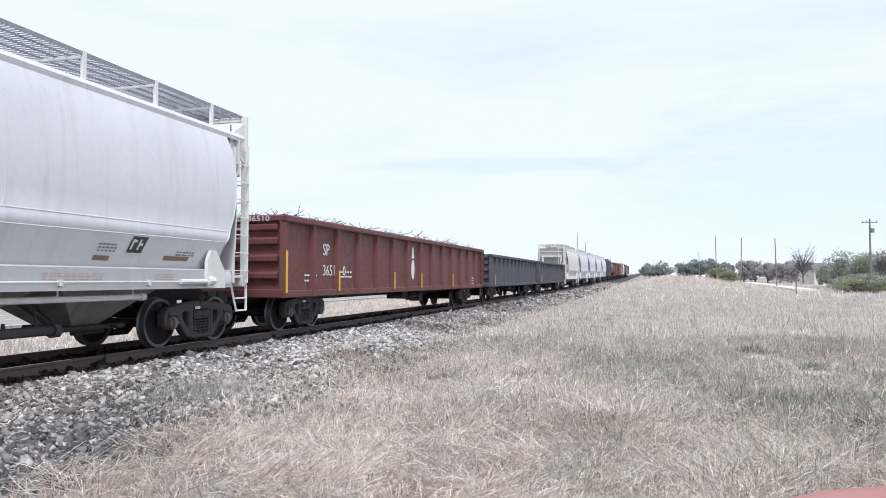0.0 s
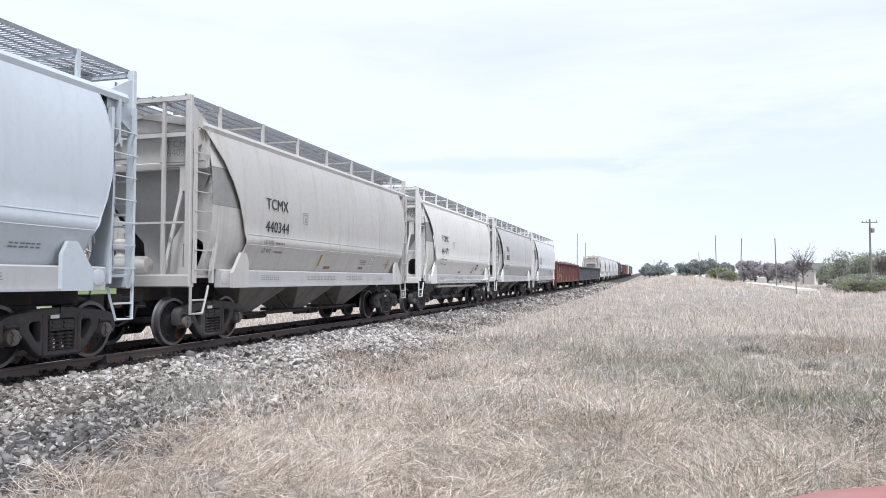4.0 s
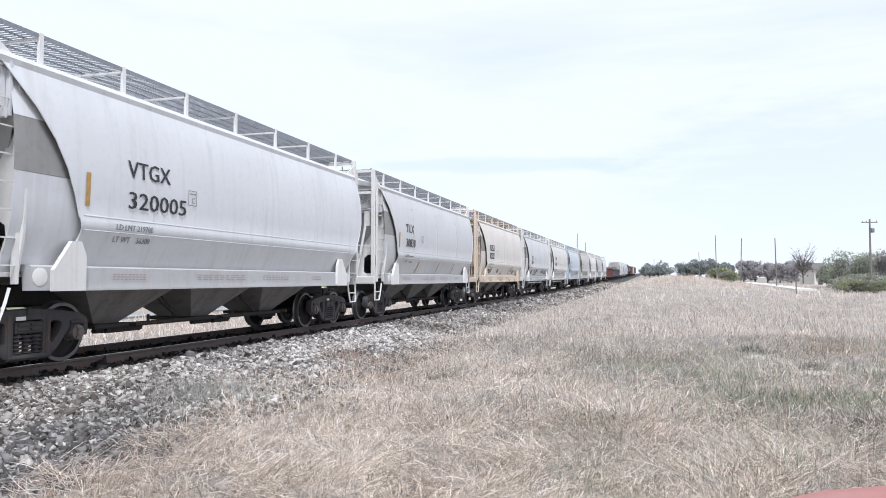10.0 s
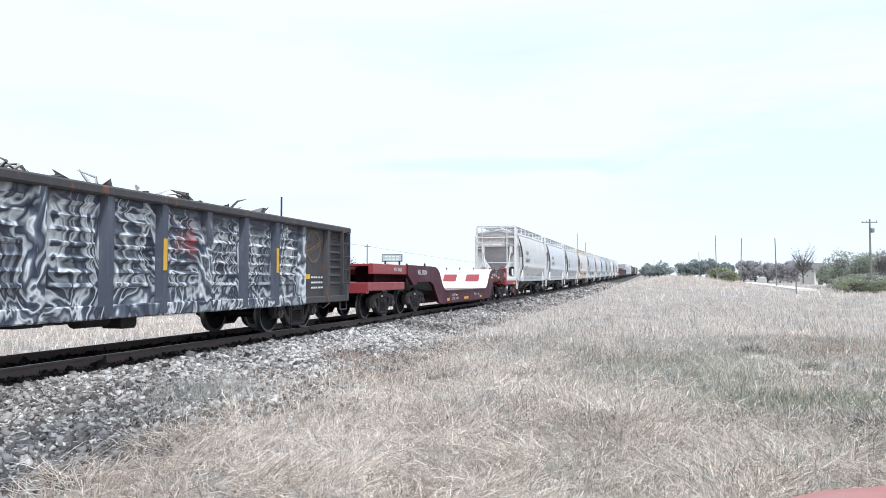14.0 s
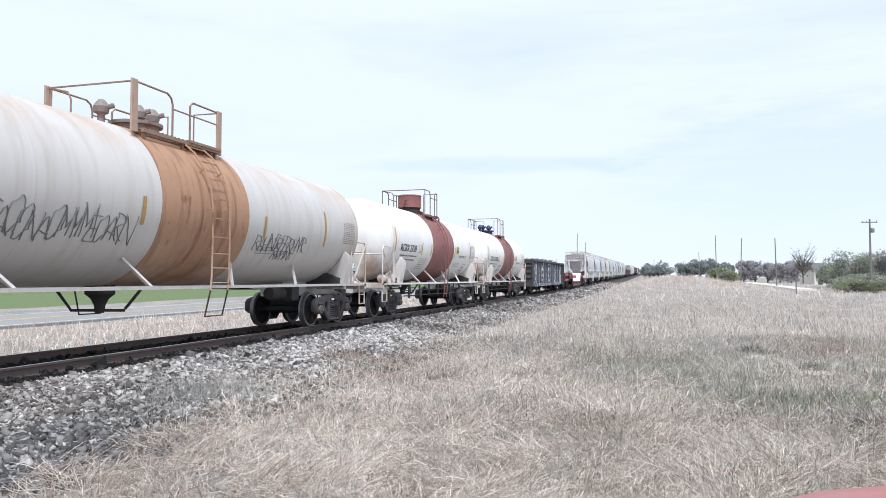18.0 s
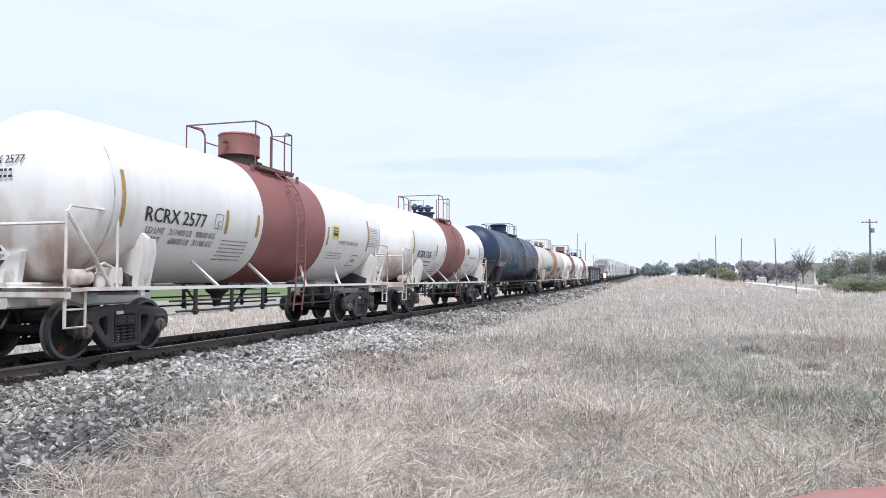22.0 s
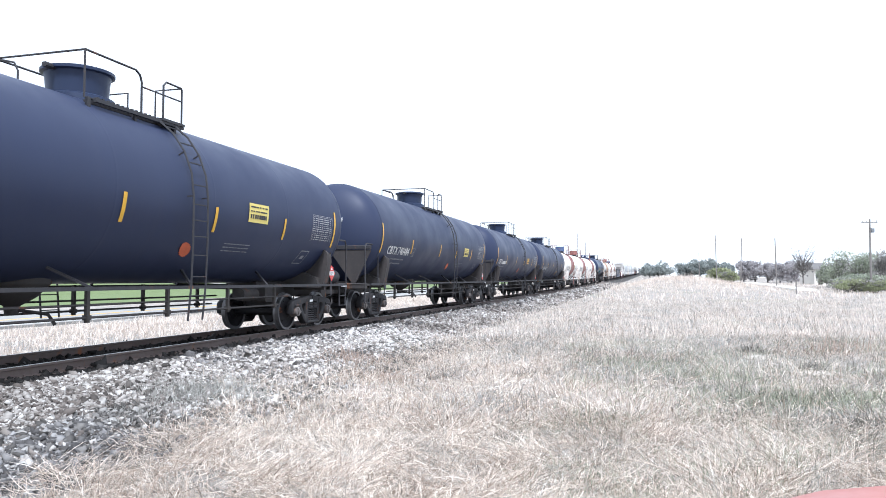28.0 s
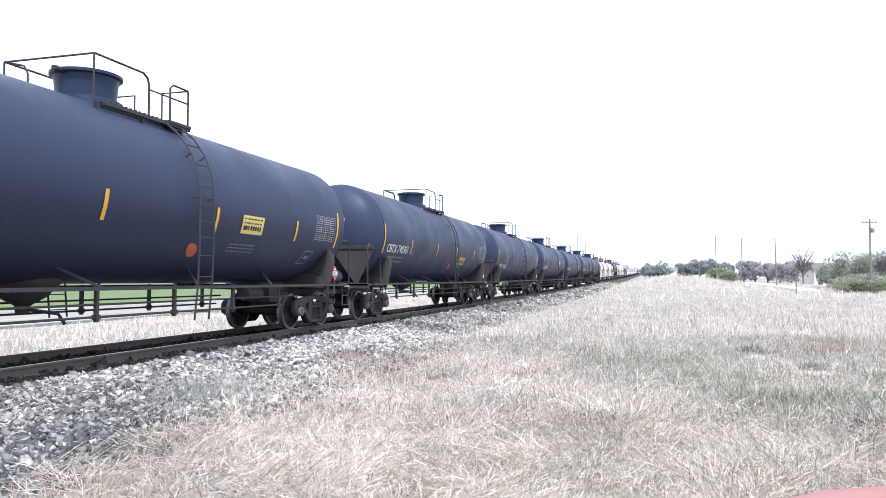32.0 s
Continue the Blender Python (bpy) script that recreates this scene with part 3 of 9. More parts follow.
def smooth(a, b, x):
    t = np.clip((x - a) / (b - a), 0, 1)
    return t * t * (3 - 2 * t)


def rise_n(y):
    y = np.maximum(y, 0.0)
    return np.where(y < 125, 4.8e-5 * y * y, 0.75 + 0.0122 * (y - 125))


def ripple(x, y):
    return 0.05 * np.sin(0.61 * x + 0.37 * y) * np.sin(0.23 * y - 0.41 * x + 1.3) + 0.09 * np.sin(0.11 * x + 0.07 * y + 0.6)


def ground_z(x, y):
    """Height of the ground, as arrays."""
    x, y = np.asarray(x, float), np.asarray(y, float)
    r = rise_n(y)
    d = x - (TRACK_X + 0.75 * r)                    # across from the track
    right = -0.55 + r * (1 - 0.62 * smooth(10, 70, d)) + ripple(x, y) * smooth(4.5, 9, d)
    left = -0.80 + r * (1 - 0.9 * smooth(10, 60, -d)) + ripple(x, y) * 0.6 * smooth(4.5, 9, -d)
    for px, depth, sx, sy, up in ((1172, 122.0, 6.5, 16.0, 0.95), (1228, 118.0, 6.0, 14.0, 0.75), (1285, 116.0, 7.0, 12.0, 0.35)):      # low grassy swells on the crest
        cx, cy = sight(px, depth)
        right = right + up * np.exp(-((x - cx) / sx) ** 2 - ((y - cy) / sy) ** 2) * smooth(4.5, 9, d)
    z = np.where(d > 0, right, left)
    bed = -0.28 + r
    return bed + (z - bed) * smooth(1.6, 3.7, np.abs(d)) - 0.25 * smooth(3.2, 1.4, np.abs(d)) * 0


def height(py, depth):
    return CAM_Z + (497 - py) / F_PX * depth

# ---- ground, road, track ----
def axis_lines(near, mid, far, step, step2, step3):
    out = list(np.arange(0, near, step)) + list(np.arange(near, mid, step2)) + list(np.arange(mid, far + step3, step3))
    return np.array(out)


def build_ground():
    ax = axis_lines(16, 90, 1800, 0.5, 4, 90)
    xs = np.concatenate((-ax[:0:-1], ax)) + TRACK_X
    ay = axis_lines(60, 300, 3000, 1.0, 8, 120)
    ys = np.concatenate((-axis_lines(20, 60, 600, 2, 10, 60)[:0:-1], ay))
    gx, gy = np.meshgrid(xs, ys)
    gz = ground_z(gx, gy)
    w = len(xs)
    vs = np.stack((gx, gy, gz), -1).reshape(-1, 3)
    i = (np.arange(len(ys) - 1)[:, None] * w + np.arange(w - 1)[None, :]).ravel()
    fs = np.concatenate((np.stack((i, i + 1, i + w + 1), 1), np.stack((i, i + w + 1, i + w), 1)))
    m, t, b = tree_of("field_soil")
    pos = t.nodes.new("ShaderNodeNewGeometry").outputs["Position"]
    sep = node(t, "ShaderNodeSeparateXYZ", (("Vector", pos),))
    fine, mid, slow = noise_of(t, 6.0, 8, (1, 1, 1), 0.65), noise_of(t, 0.5, 5), noise_of(t, 0.09, 4)
    straw = mixed(t, ranged(t, fine, 0.3, 0.7), (0.17, 0.14, 0.117), (0.52, 0.45, 0.39))
    grey = mixed(t, ranged(t, fine, 0.3, 0.7), (0.105, 0.10, 0.09), (0.35, 0.333, 0.308))
    col = mixed(t, ranged(t, mid, 0.4, 0.6), straw, grey)
    col = mixed(t, ranged(t, slow, 0.56, 0.68, 0, 0.5), col, (0.17, 0.18, 0.12))
    green = mixed(t, ranged(t, fine, 0.3, 0.7), (0.085, 0.12, 0.04), (0.155, 0.20, 0.075))
    col = mixed(t, ranged(t, sep.outputs["X"], -45.2, -44.8, 1.0, 0.0), col, green)
    t.links.new(col, b.inputs["Base Color"])
    b.inputs["Roughness"].default_value = 0.95
    bump(t, b, fine, 0.8, 0.06)
    ob = scatter("ground", vs, fs, m, "dry straw-coloured grassland with bare soil and a green field beyond the road", "ground", "structure")
    return ob


build_ground()


def ribbon(name, x0, x1, ys, z_of, mat, lift, label, category, thick=0.12, track=False):
    """A long strip between x0 and x1 that follows the ground."""
    sh = Shape()
    rows = [[(x0 + (0.75 * rise(y) if track else 0), y, z_of(x0, y) + lift), (x1 + (0.75 * rise(y) if track else 0), y, z_of(x1, y) + lift)] for y in ys]
    sh.sheet(rows, (0, 0, -thick))
    return tagged(new(name, sh.mesh(name, (mat,))), label, category, kind="structure")


gz1 = lambda x, y: float(ground_z(x, y))
ROAD_Y = [-200, -120, -60, -20, 0, 20, 40, 60, 80, 110, 150, 200, 260, 340, 450, 600]
ribbon("road", -35.2, -26.0, ROAD_Y, gz1, ASPH, 0.10, "pale grey two-lane frontage road with white edge lines", "road")
for i, x in enumerate((-34.6, -30.7, -30.4, -26.6)):
    ribbon("road_marking", x, x + 0.14, ROAD_Y, gz1, LINEW if i in (0, 3) else YELLOW, 0.112, "painted road line", "road marking", 0.008)


# ballast bed under the track, with a sloping shoulder
def build_bed():
    sh = Shape()
    cross = [(-3.9, -0.82), (-1.75, -0.215), (-1.35, -0.185), (1.35, -0.185), (1.75, -0.215), (2.6, -0.36), (3.95, -0.60)]
    ys = list(range(-60, 200, 4)) + list(range(200, 900, 25))
    sh.sheet([[(track_at(y).x + a, y, rise(y) + b) for a, b in cross] for y in ys], (0, 0, -0.3))
    return tagged(new("ballast_bed", sh.mesh("ballast_bed", (BED,))), "bed of grey crushed stone carrying the railway track", "ballast", kind="structure")


build_bed()

railway = thing("railway_track", "single railway track with rusty rails on dark wooden sleepers", "railway track", kind="structure")


def rail_run(sh, x, y0, y1, step):
    ring = [(-0.07, -0.171), (0.07, -0.171), (0.07, -0.158), (0.012, -0.14), (0.012, -0.045), (0.036, -0.035), (0.036, -0.006), (0.028, 0.0), (-0.028, 0.0), (-0.036, -0.006), (-0.036, -0.035), (-0.012, -0.045), (-0.012, -0.14), (-0.07, -0.158)]
    ys = list(np.arange(y0, y1 + step, step))
    k = len(ring)
    verts = [(track_at(y).x + x + a, y, rise(y) + b) for y in ys for a, b in ring]
    faces, slots = [], []
    for i in range(len(ys) - 1):
        for j in range(k):
            faces.append((i * k + j, i * k + (j + 1) % k, (i + 1) * k + (j + 1) % k, (i + 1) * k + j))
            slots.append(1 if j == 7 else 0)
    n = len(sh.f)
    sh.add(verts, faces)
    sh.s[n:] = slots


for side in (-1, 1):
    part("rail", f"rail{side}", lambda sh: rail_run(sh, side * 0.7535, -60, 900, 8), (RAILM, STEEL), railway, label="rusty steel rail with a polished head")


# loose stones
def stones(n, seed, xr, yr, size, crown, thin=False):
    rng = np.random.default_rng(seed)
    cube = np.array([(-1, -1, -1), (1, -1, -1), (1, 1, -1), (-1, 1, -1), (-1, -1, 1), (1, -1, 1), (1, 1, 1), (-1, 1, 1)])
    tri = np.array([(0, 2, 1), (0, 3, 2), (4, 5, 6), (4, 6, 7), (0, 1, 5), (0, 5, 4), (1, 2, 6), (1, 6, 5), (2, 3, 7), (2, 7, 6), (3, 0, 4), (3, 4, 7)])
    y = yr[0] + (yr[1] - yr[0]) * rng.random(n)
    a = xr[0] + (xr[1] - xr[0]) * rng.random(n) ** crown
    if thin:     # trodden into the soil at the foot of the slope
        k = (a < 2.85 + 0.25 * np.sin(2.1 * y)) | (y > 8.0) | (rng.random(n) < 0.3)
        a, y = a[k], y[k]
        n = len(a)
    r = rise_n(y)
    z = np.interp(a, [-1.75, -1.35, 1.35, 1.75, 2.6, 3.95, 4.8, 6.0], [-0.215, -0.185, -0.185, -0.215, -0.36, -0.57, -0.56, -0.56])
    s = size * np.exp(rng.normal(0, 0.38, n))
    v = cube[None] * (1 + rng.normal(0, 0.42, (n, 8, 3)).clip(-0.85, 0.6)) * (s[:, None] * np.array((1.15, 0.85, 0.55)) * rng.uniform(0.65, 1.3, (n, 3)))[:, None, :]
    q = rng.normal(size=(n, 4)) * np.array((1.0, 0.35, 0.35, 1.0))
    q /= np.linalg.norm(q, axis=1)[:, None]
    w0, x0, y0, z0 = q.T
    rot = np.stack((1 - 2 * (y0 * y0 + z0 * z0), 2 * (x0 * y0 - z0 * w0), 2 * (x0 * z0 + y0 * w0), 2 * (x0 * y0 + z0 * w0), 1 - 2 * (x0 * x0 + z0 * z0), 2 * (y0 * z0 - x0 * w0), 2 * (x0 * z0 - y0 * w0), 2 * (y0 * z0 + x0 * w0), 1 - 2 * (x0 * x0 + y0 * y0)), 1).reshape(n, 3, 3)
    v = np.einsum("nij,nkj->nki", rot, v)
    v += np.stack((TRACK_X + 0.75 * r + a, y, z + r + s * rng.uniform(0.0, 0.7, n)), 1)[:, None, :]
    f = (np.arange(n)[:, None, None] * 8 + tri[None]).reshape(-1, 3)
    return v.reshape(-1, 3), f


for nm, args in (("near", (48000, 3, (1.3, 3.75), (-3.0, 10.0), 0.0160, 1.0, True)), ("clean", (52000, 13, (1.3, 3.75), (8.2, 22.0), 0.0165, 1.0, True)), ("middle", (38000, 4, (1.3, 3.8), (21.5, 60.0), 0.023, 0.9)),
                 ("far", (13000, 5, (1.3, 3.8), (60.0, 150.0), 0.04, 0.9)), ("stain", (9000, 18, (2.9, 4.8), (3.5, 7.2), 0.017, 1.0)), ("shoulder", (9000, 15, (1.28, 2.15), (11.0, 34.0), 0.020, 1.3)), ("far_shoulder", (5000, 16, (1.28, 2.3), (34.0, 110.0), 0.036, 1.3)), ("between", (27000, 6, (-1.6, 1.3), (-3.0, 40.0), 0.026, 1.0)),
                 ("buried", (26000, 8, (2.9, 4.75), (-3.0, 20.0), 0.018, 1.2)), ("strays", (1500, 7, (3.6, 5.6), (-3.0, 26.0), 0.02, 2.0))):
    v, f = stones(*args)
    scatter("ballast_stones", v, f, {"between": OILSHADE, "buried": STAINED, "near": STONE, "middle": STONE, "far": STONE, "stain": DARKST, "shoulder": DARKST, "far_shoulder": DARKST}.get(nm, CLEANST), "angular grey and white crushed stones beside the rails", "ballast")


# grass
def feet_z(x, y):
    """Top of the soil or of the stone bed."""
    r = rise_n(y)
    a = x - (TRACK_X + 0.75 * r)
    bed = r + np.interp(a, [1.35, 1.75, 2.6, 3.95, 4.0], [-0.185, -0.215, -0.36, -0.60, -9.0])
    return np.where(a > 1.35, np.maximum(ground_z(x, y), bed), ground_z(x, y))


def blades(n, seed, xy, length, width, lean=0.55, keep=None, lift=0.0):
    """Thin bent blades of two pieces. xy(rng, n) gives their feet; lean above 1: matted straw lying every way, up to lift metres over the soil."""
    rng = np.random.default_rng(seed)
    x, y = xy(rng, n)
    if keep is not None:
        k = keep(x, y, rng)
        x, y = x[k], y[k]
    n = len(x)
    z = feet_z(x, y) - 0.01 + lift * rng.random(n) ** 1.5
    h = length * np.exp(rng.normal(0, 0.40, n))
    lie = 1.4 * np.sin(1.7 * x + 0.9 * y + 1.1 * np.sin(1.3 * y)) + 1.6 * np.sin(1.1 * y - 1.5 * x + 0.8) + 0.9 * np.sin(4.3 * x + 3.1 * y)      # straw beaten down the same way over each half metre
    a = lie + rng.normal(0, 1.15, n) if lean > 1 else rng.uniform(0, 2 * np.pi, n)
    e = np.pi / 2 - np.abs(rng.normal(lean if lean > 1 else 0.25, 0.25 if lean > 1 else lean, n))
    e = np.where(e < -0.05, rng.uniform(0.0, 0.45, n), e)
    a2 = a + rng.normal(0, 0.55, n)
    e2 = e - np.abs(rng.normal(0, 0.6, n))
    way = lambda u, w: np.stack((np.cos(w) * np.cos(u), np.cos(w) * np.sin(u), np.sin(w)), 1)
    d1, d2 = way(a, e), way(a2, e2)
    side = np.cross(d1, rng.normal(size=(n, 3)))
    side *= (width * rng.uniform(0.6, 1.4, n) / np.linalg.norm(side, axis=1).clip(0.05))[:, None]
    base = np.stack((x, y, z), 1)
    mid = base + d1 * (0.55 * h)[:, None]
    tip = mid + d2 * (0.5 * h)[:, None]
    v = np.stack((base - side * 0.8, base + side * 0.8, mid - side, mid + side, tip), 1).reshape(-1, 3)
    f = (np.arange(n)[:, None, None] * 5 + np.array([(0, 1, 3), (0, 3, 2), (2, 3, 4)])[None]).reshape(-1, 3)
    return v, f


def fan(z0, z1, px0=-60, px1=1640, power=1.0):
    """Feet spread over the ground that lies between z0 and z1 metres ahead."""
    def f(rng, n):
        d = z0 + (z1 - z0) * rng.random(n) ** power
        s = (px0 + (px1 - px0) * rng.random(n) - 784) / F_PX * d
        return F_DIR.x * d + R_DIR.x * s, F_DIR.y * d + R_DIR.y * s
    return f


SOIL = ((1342, 16.3, 0.34, 0.42), (1436, 13.2, 0.34, 0.30), (1548, 13.6, 0.34, 0.30), (640, 11.6, 0.55, 0.42))


def clumped(scale, lo, d0=3.95, tone=0):
    """Keeps feet off the stones and gathers them in tufts; tone 1: straw, thinning towards the open field, -1: the greyer kind that takes over there."""
    def f(x, y, rng):
        d = x - (TRACK_X + 0.75 * rise_n(y))
        edge = d0 + 0.6 * (1 - smooth(6.3, 8.6, y)) - 1.05 * np.exp(-((y - 10.5) / 2.6) ** 2) - 0.55 * smooth(13.0, 17.0, y) + 0.4 * np.sin(1.3 * y) * np.sin(0.45 * y + 1) + 0.2 * np.sin(4.1 * y + x)
        a, b = x + 0.35 * np.sin(1.9 * y), y + 0.35 * np.sin(2.3 * x)
        c = 0.5 + 0.25 * np.sin(a * scale + 2.1 * np.sin(b * scale * 0.7)) + 0.25 * np.sin(b * scale * 1.3 + 1.7 * np.sin(a * scale * 0.9))
        wide = smooth(5.2, 11.5, x * R_DIR.x + y * R_DIR.y + 0.18 * (x * F_DIR.x + y * F_DIR.y) + 4.5 + 1.2 * np.sin(0.5 * y + 0.8 * x))
        k = 1.0 if tone == 0 else (1 - 0.62 * wide if tone > 0 else 0.4 + 0.6 * wide)
        for px, depth, sw, sd in SOIL:
            cx, cy = sight(px, depth)
            k = k * (1 - 0.93 * np.exp(-(((x - cx) / sw) ** 2 + ((y - cy) / sd) ** 2) ** 1.5))
        return rng.random(len(x)) < (lo + (1 - lo) * c ** 1.6) * smooth(edge - 0.5, edge + 0.7, d) * k
    return f


GRASS_LABEL = "dry bleached grass standing and matted over the field"
for n, seed, feet, ln, wd, mat, lean, cl, lift in (
        (70000, 11, fan(3.2, 9.0, power=0.9), 0.15, 0.0016, DRY, 0.6, clumped(7.0, 0.10, tone=1), 0.0),
        (115000, 18, fan(3.2, 9.0, power=0.9), 0.22, 0.0019, DRY, 1.2, clumped(3.6, 0.12, tone=1), 0.07),
        (60000, 12, fan(3.2, 9.0, power=0.9), 0.14, 0.0016, GREY, 0.6, clumped(6.5, 0.10, tone=-1), 0.0),
        (84000, 19, fan(3.2, 9.0, power=0.9), 0.17, 0.0018, GREY, 1.25, clumped(4.2, 0.15, tone=-1), 0.06),
        (16000, 23, fan(4.0, 9.0, 900, 1640), 0.12, 0.0020, GREENB, 0.6, clumped(2.0, 0.02), 0.0),
        (4000, 24, fan(3.2, 12.0), 0.12, 0.0020, RUSSET, 0.9, clumped(1.3, 0.0), 0.0),
        (84000, 13, fan(8.5, 22.0), 0.19, 0.0028, DRY, 0.5, clumped(4.0, 0.10, tone=1), 0.0),
        (50000, 20, fan(8.5, 22.0), 0.22, 0.0034, DRY, 1.1, clumped(2.4, 0.22, tone=1), 0.08),
        (80000, 14, fan(8.5, 22.0), 0.17, 0.0028, GREY, 0.5, clumped(3.6, 0.10, tone=-1), 0.0),
        (40000, 21, fan(8.5, 22.0), 0.15, 0.0030, GREY, 1.2, clumped(2.4, 0.3, tone=-1), 0.06),
        (20000, 22, fan(8.5, 20.0, 1000, 1640), 0.13, 0.0034, GREENB, 0.6, clumped(1.4, 0.0), 0.0),
        (110000, 15, fan(21.0, 60.0), 0.24, 0.0050, DRYF, 0.4, clumped(1.8, 0.12), 0.02),
        (60000, 16, fan(21.0, 60.0), 0.22, 0.0050, GREY, 0.4, clumped(1.4, 0.12, tone=-1), 0.02),
        (44000, 17, fan(58.0, 170.0), 0.32, 0.020, DRYF, 0.4, clumped(0.6, 0.25, 4.3), 0.0)):
    v, f = blades(n, seed, feet, ln, wd, lean, cl, lift)
    scatter("dry_grass", v, f, mat, GRASS_LABEL, "grass")


def patch(px, py, depth, sx, sy):
    cx, cy = sight(px, depth)
    return lambda rng, n: (cx + rng.normal(0, sx, n), cy + rng.normal(0, sy, n))


# tufts of their own among the matted grass
for px, depth, sx, sy, n, ln, mat, label in (
        (1325, 17.6, 0.20, 0.2, 420, 0.15, DARKTUFT, "dark tuft of dead grass beside bare soil"), (1432, 14.0, 0.15, 0.15, 320, 0.15, DARKTUFT, "dark tuft of dead grass beside bare soil"),
        (1535, 8.5, 0.20, 0.12, 420, 0.13, DARKTUFT, "low dark tuft in the dry grass"), (895, 7.9, 0.12, 0.08, 160, 0.10, DARKTUFT, "low dark tuft in the dry grass"),
        (775, 13.2, 0.15, 0.15, 160, 0.12, DARKTUFT, "low dark tuft in the dry grass"), (930, 13.0, 0.18, 0.15, 170, 0.12, DARKTUFT, "low dark tuft in the dry grass"),
        (1180, 14.0, 1.0, 0.8, 900, 0.10, GREENB, ""), (1375, 10.2, 0.75, 0.45, 2000, 0.12, GREENB, ""), (1540, 10.5, 0.35, 0.35, 700, 0.10, GREENB, ""), (1260, 12.5, 0.7, 0.5, 900, 0.10, GREENB, ""),
        (330, 10.4, 0.35, 0.35, 1300, 0.16, GREYWEED, "grey-green weeds at the edge of the stones"), (400, 11.0, 0.3, 0.4, 1400, 0.17, GREYWEED, "grey-green weeds at the edge of the stones"), (285, 9.4, 0.25, 0.4, 500, 0.12, GREYWEED, "grey-green weeds at the edge of the stones"),
        (625, 15.5, 0.35, 0.5, 700, 0.20, RUSSET, "reddish-brown dead weeds beside the stones"), (650, 13.0, 0.4, 0.4, 500, 0.15, RUSSET, "reddish-brown dead weeds beside the stones"),
        (1455, 17.0, 0.4, 0.5, 120, 0.30, RUSSET, "thin brown stalks standing over the grass"), (1500, 17.5, 0.5, 0.5, 140, 0.30, RUSSET, "thin brown stalks standing over the grass")):
    v, f = blades(n, int(px), patch(px, 0, depth, sx, sy), ln, 0.0016 + 0.00018 * depth, 0.7)
    scatter("grass_tuft", v, f, mat, label or "small patch of fresh green grass among the dry stalks", "grass")

# the strip between the track and the road
v, f = blades(30000, 31, lambda r, n: (TRACK_X - 4.3 - 10.2 * r.random(n) ** 0.8, -4 + 74 * r.random(n)), 0.22, 0.009, 0.45)
scatter("dry_grass", v, f, DRYF, "pale dry grass on the verge beyond the track", "grass")
v, f = blades(9000, 32, lambda r, n: (TRACK_X - 4.3 - 10.5 * r.random(n), 70 + 110 * r.random(n)), 0.26, 0.025, 0.4)
scatter("dry_grass", v, f, DRYF, "pale dry grass on the verge beyond the track", "grass")


# taller pale stalks on the swells of the crest
for px, depth, sx, sy, n in ((1172, 120, 5.0, 12.0, 5200), (1228, 116, 4.5, 10.0, 3600), (1285, 114, 6.0, 9.0, 2600)):
    v, f = blades(n, int(px), patch(px, 0, depth, sx, sy), 0.42, 0.016, 0.5)
    scatter("dry_grass", v, f, DRYF, "tall pale stalks on a low grassy swell", "grass")

# bare soil among the grass
for px, depth, w, d in SOIL[:3]:
    cx, cy = sight(px, depth)

    def mound(sh):
        rnd = random.Random(px)
        rows = []
        for k in range(7):
            r = k / 6
            rows.append([(w * r * (1 + 0.25 * math.sin(a * 3 + px)) * math.cos(a), d * r * (1 + 0.2 * math.sin(a * 2)) * math.sin(a), 0.05 * (1 - r * r) + rnd.uniform(0, 0.02)) for a in np.linspace(0, 2 * math.pi, 19)])
        sh.sheet(rows, (0, 0, -0.12))
    part("bare_soil", f"soil{px}", mound, DIRT, None, pose(cx, cy, float(ground_z(cx, cy)) + 0.0, 0, 0, YAW), "patch of bare pale soil among dry grass")
    tagged([o for o in scene.collection.objects if o.name.startswith("bare_soil")][-1], category="soil", kind="structure")

# ---- running gear shared by all cars ----
CARS, WHEELS = [], []


def build_wheelset(sh):
    for s in (-1, 1):
        prof = [(0.075, 0.80), (0.15, 0.80), (0.20, 0.765), (0.37, 0.745), (0.40, 0.80), (0.452, 0.80), (0.457, 0.785), (0.460, 0.705), (0.475, 0.69), (0.486, 0.675), (0.480, 0.662), (0.40, 0.662), (0.37, 0.70), (0.20, 0.72), (0.13, 0.67), (0.085, 0.67)]
        slots = [0, 0, 0, 0, 1, 1, 1, 1, 1, 1, 1, 0, 0, 0, 0]
        sh.lathe([(r, s * h) for r, h in prof], "x", n=30, slots=slots)
    sh.lathe([(0.0, -1.02), (0.075, -1.02), (0.085, -0.75), (0.08, 0), (0.085, 0.75), (0.075, 1.02), (0.0, 1.02)], "x", n=12)
    for a in (0.4, 2.5, 4.6):
        for s in (-1, 1):
            c, d = 0.28 * math.cos(a), 0.28 * math.sin(a)
            sh.box(s * 0.762 - 0.02, s * 0.762 + 0.02, c - 0.02, c + 0.02, d - 0.02, d + 0.02)


def both(points):
    """An outline given for y > 0, from the bottom middle up to the top middle, mirrored to y < 0."""
    return list(points) + [(-y, z) for y, z in points[::-1]]


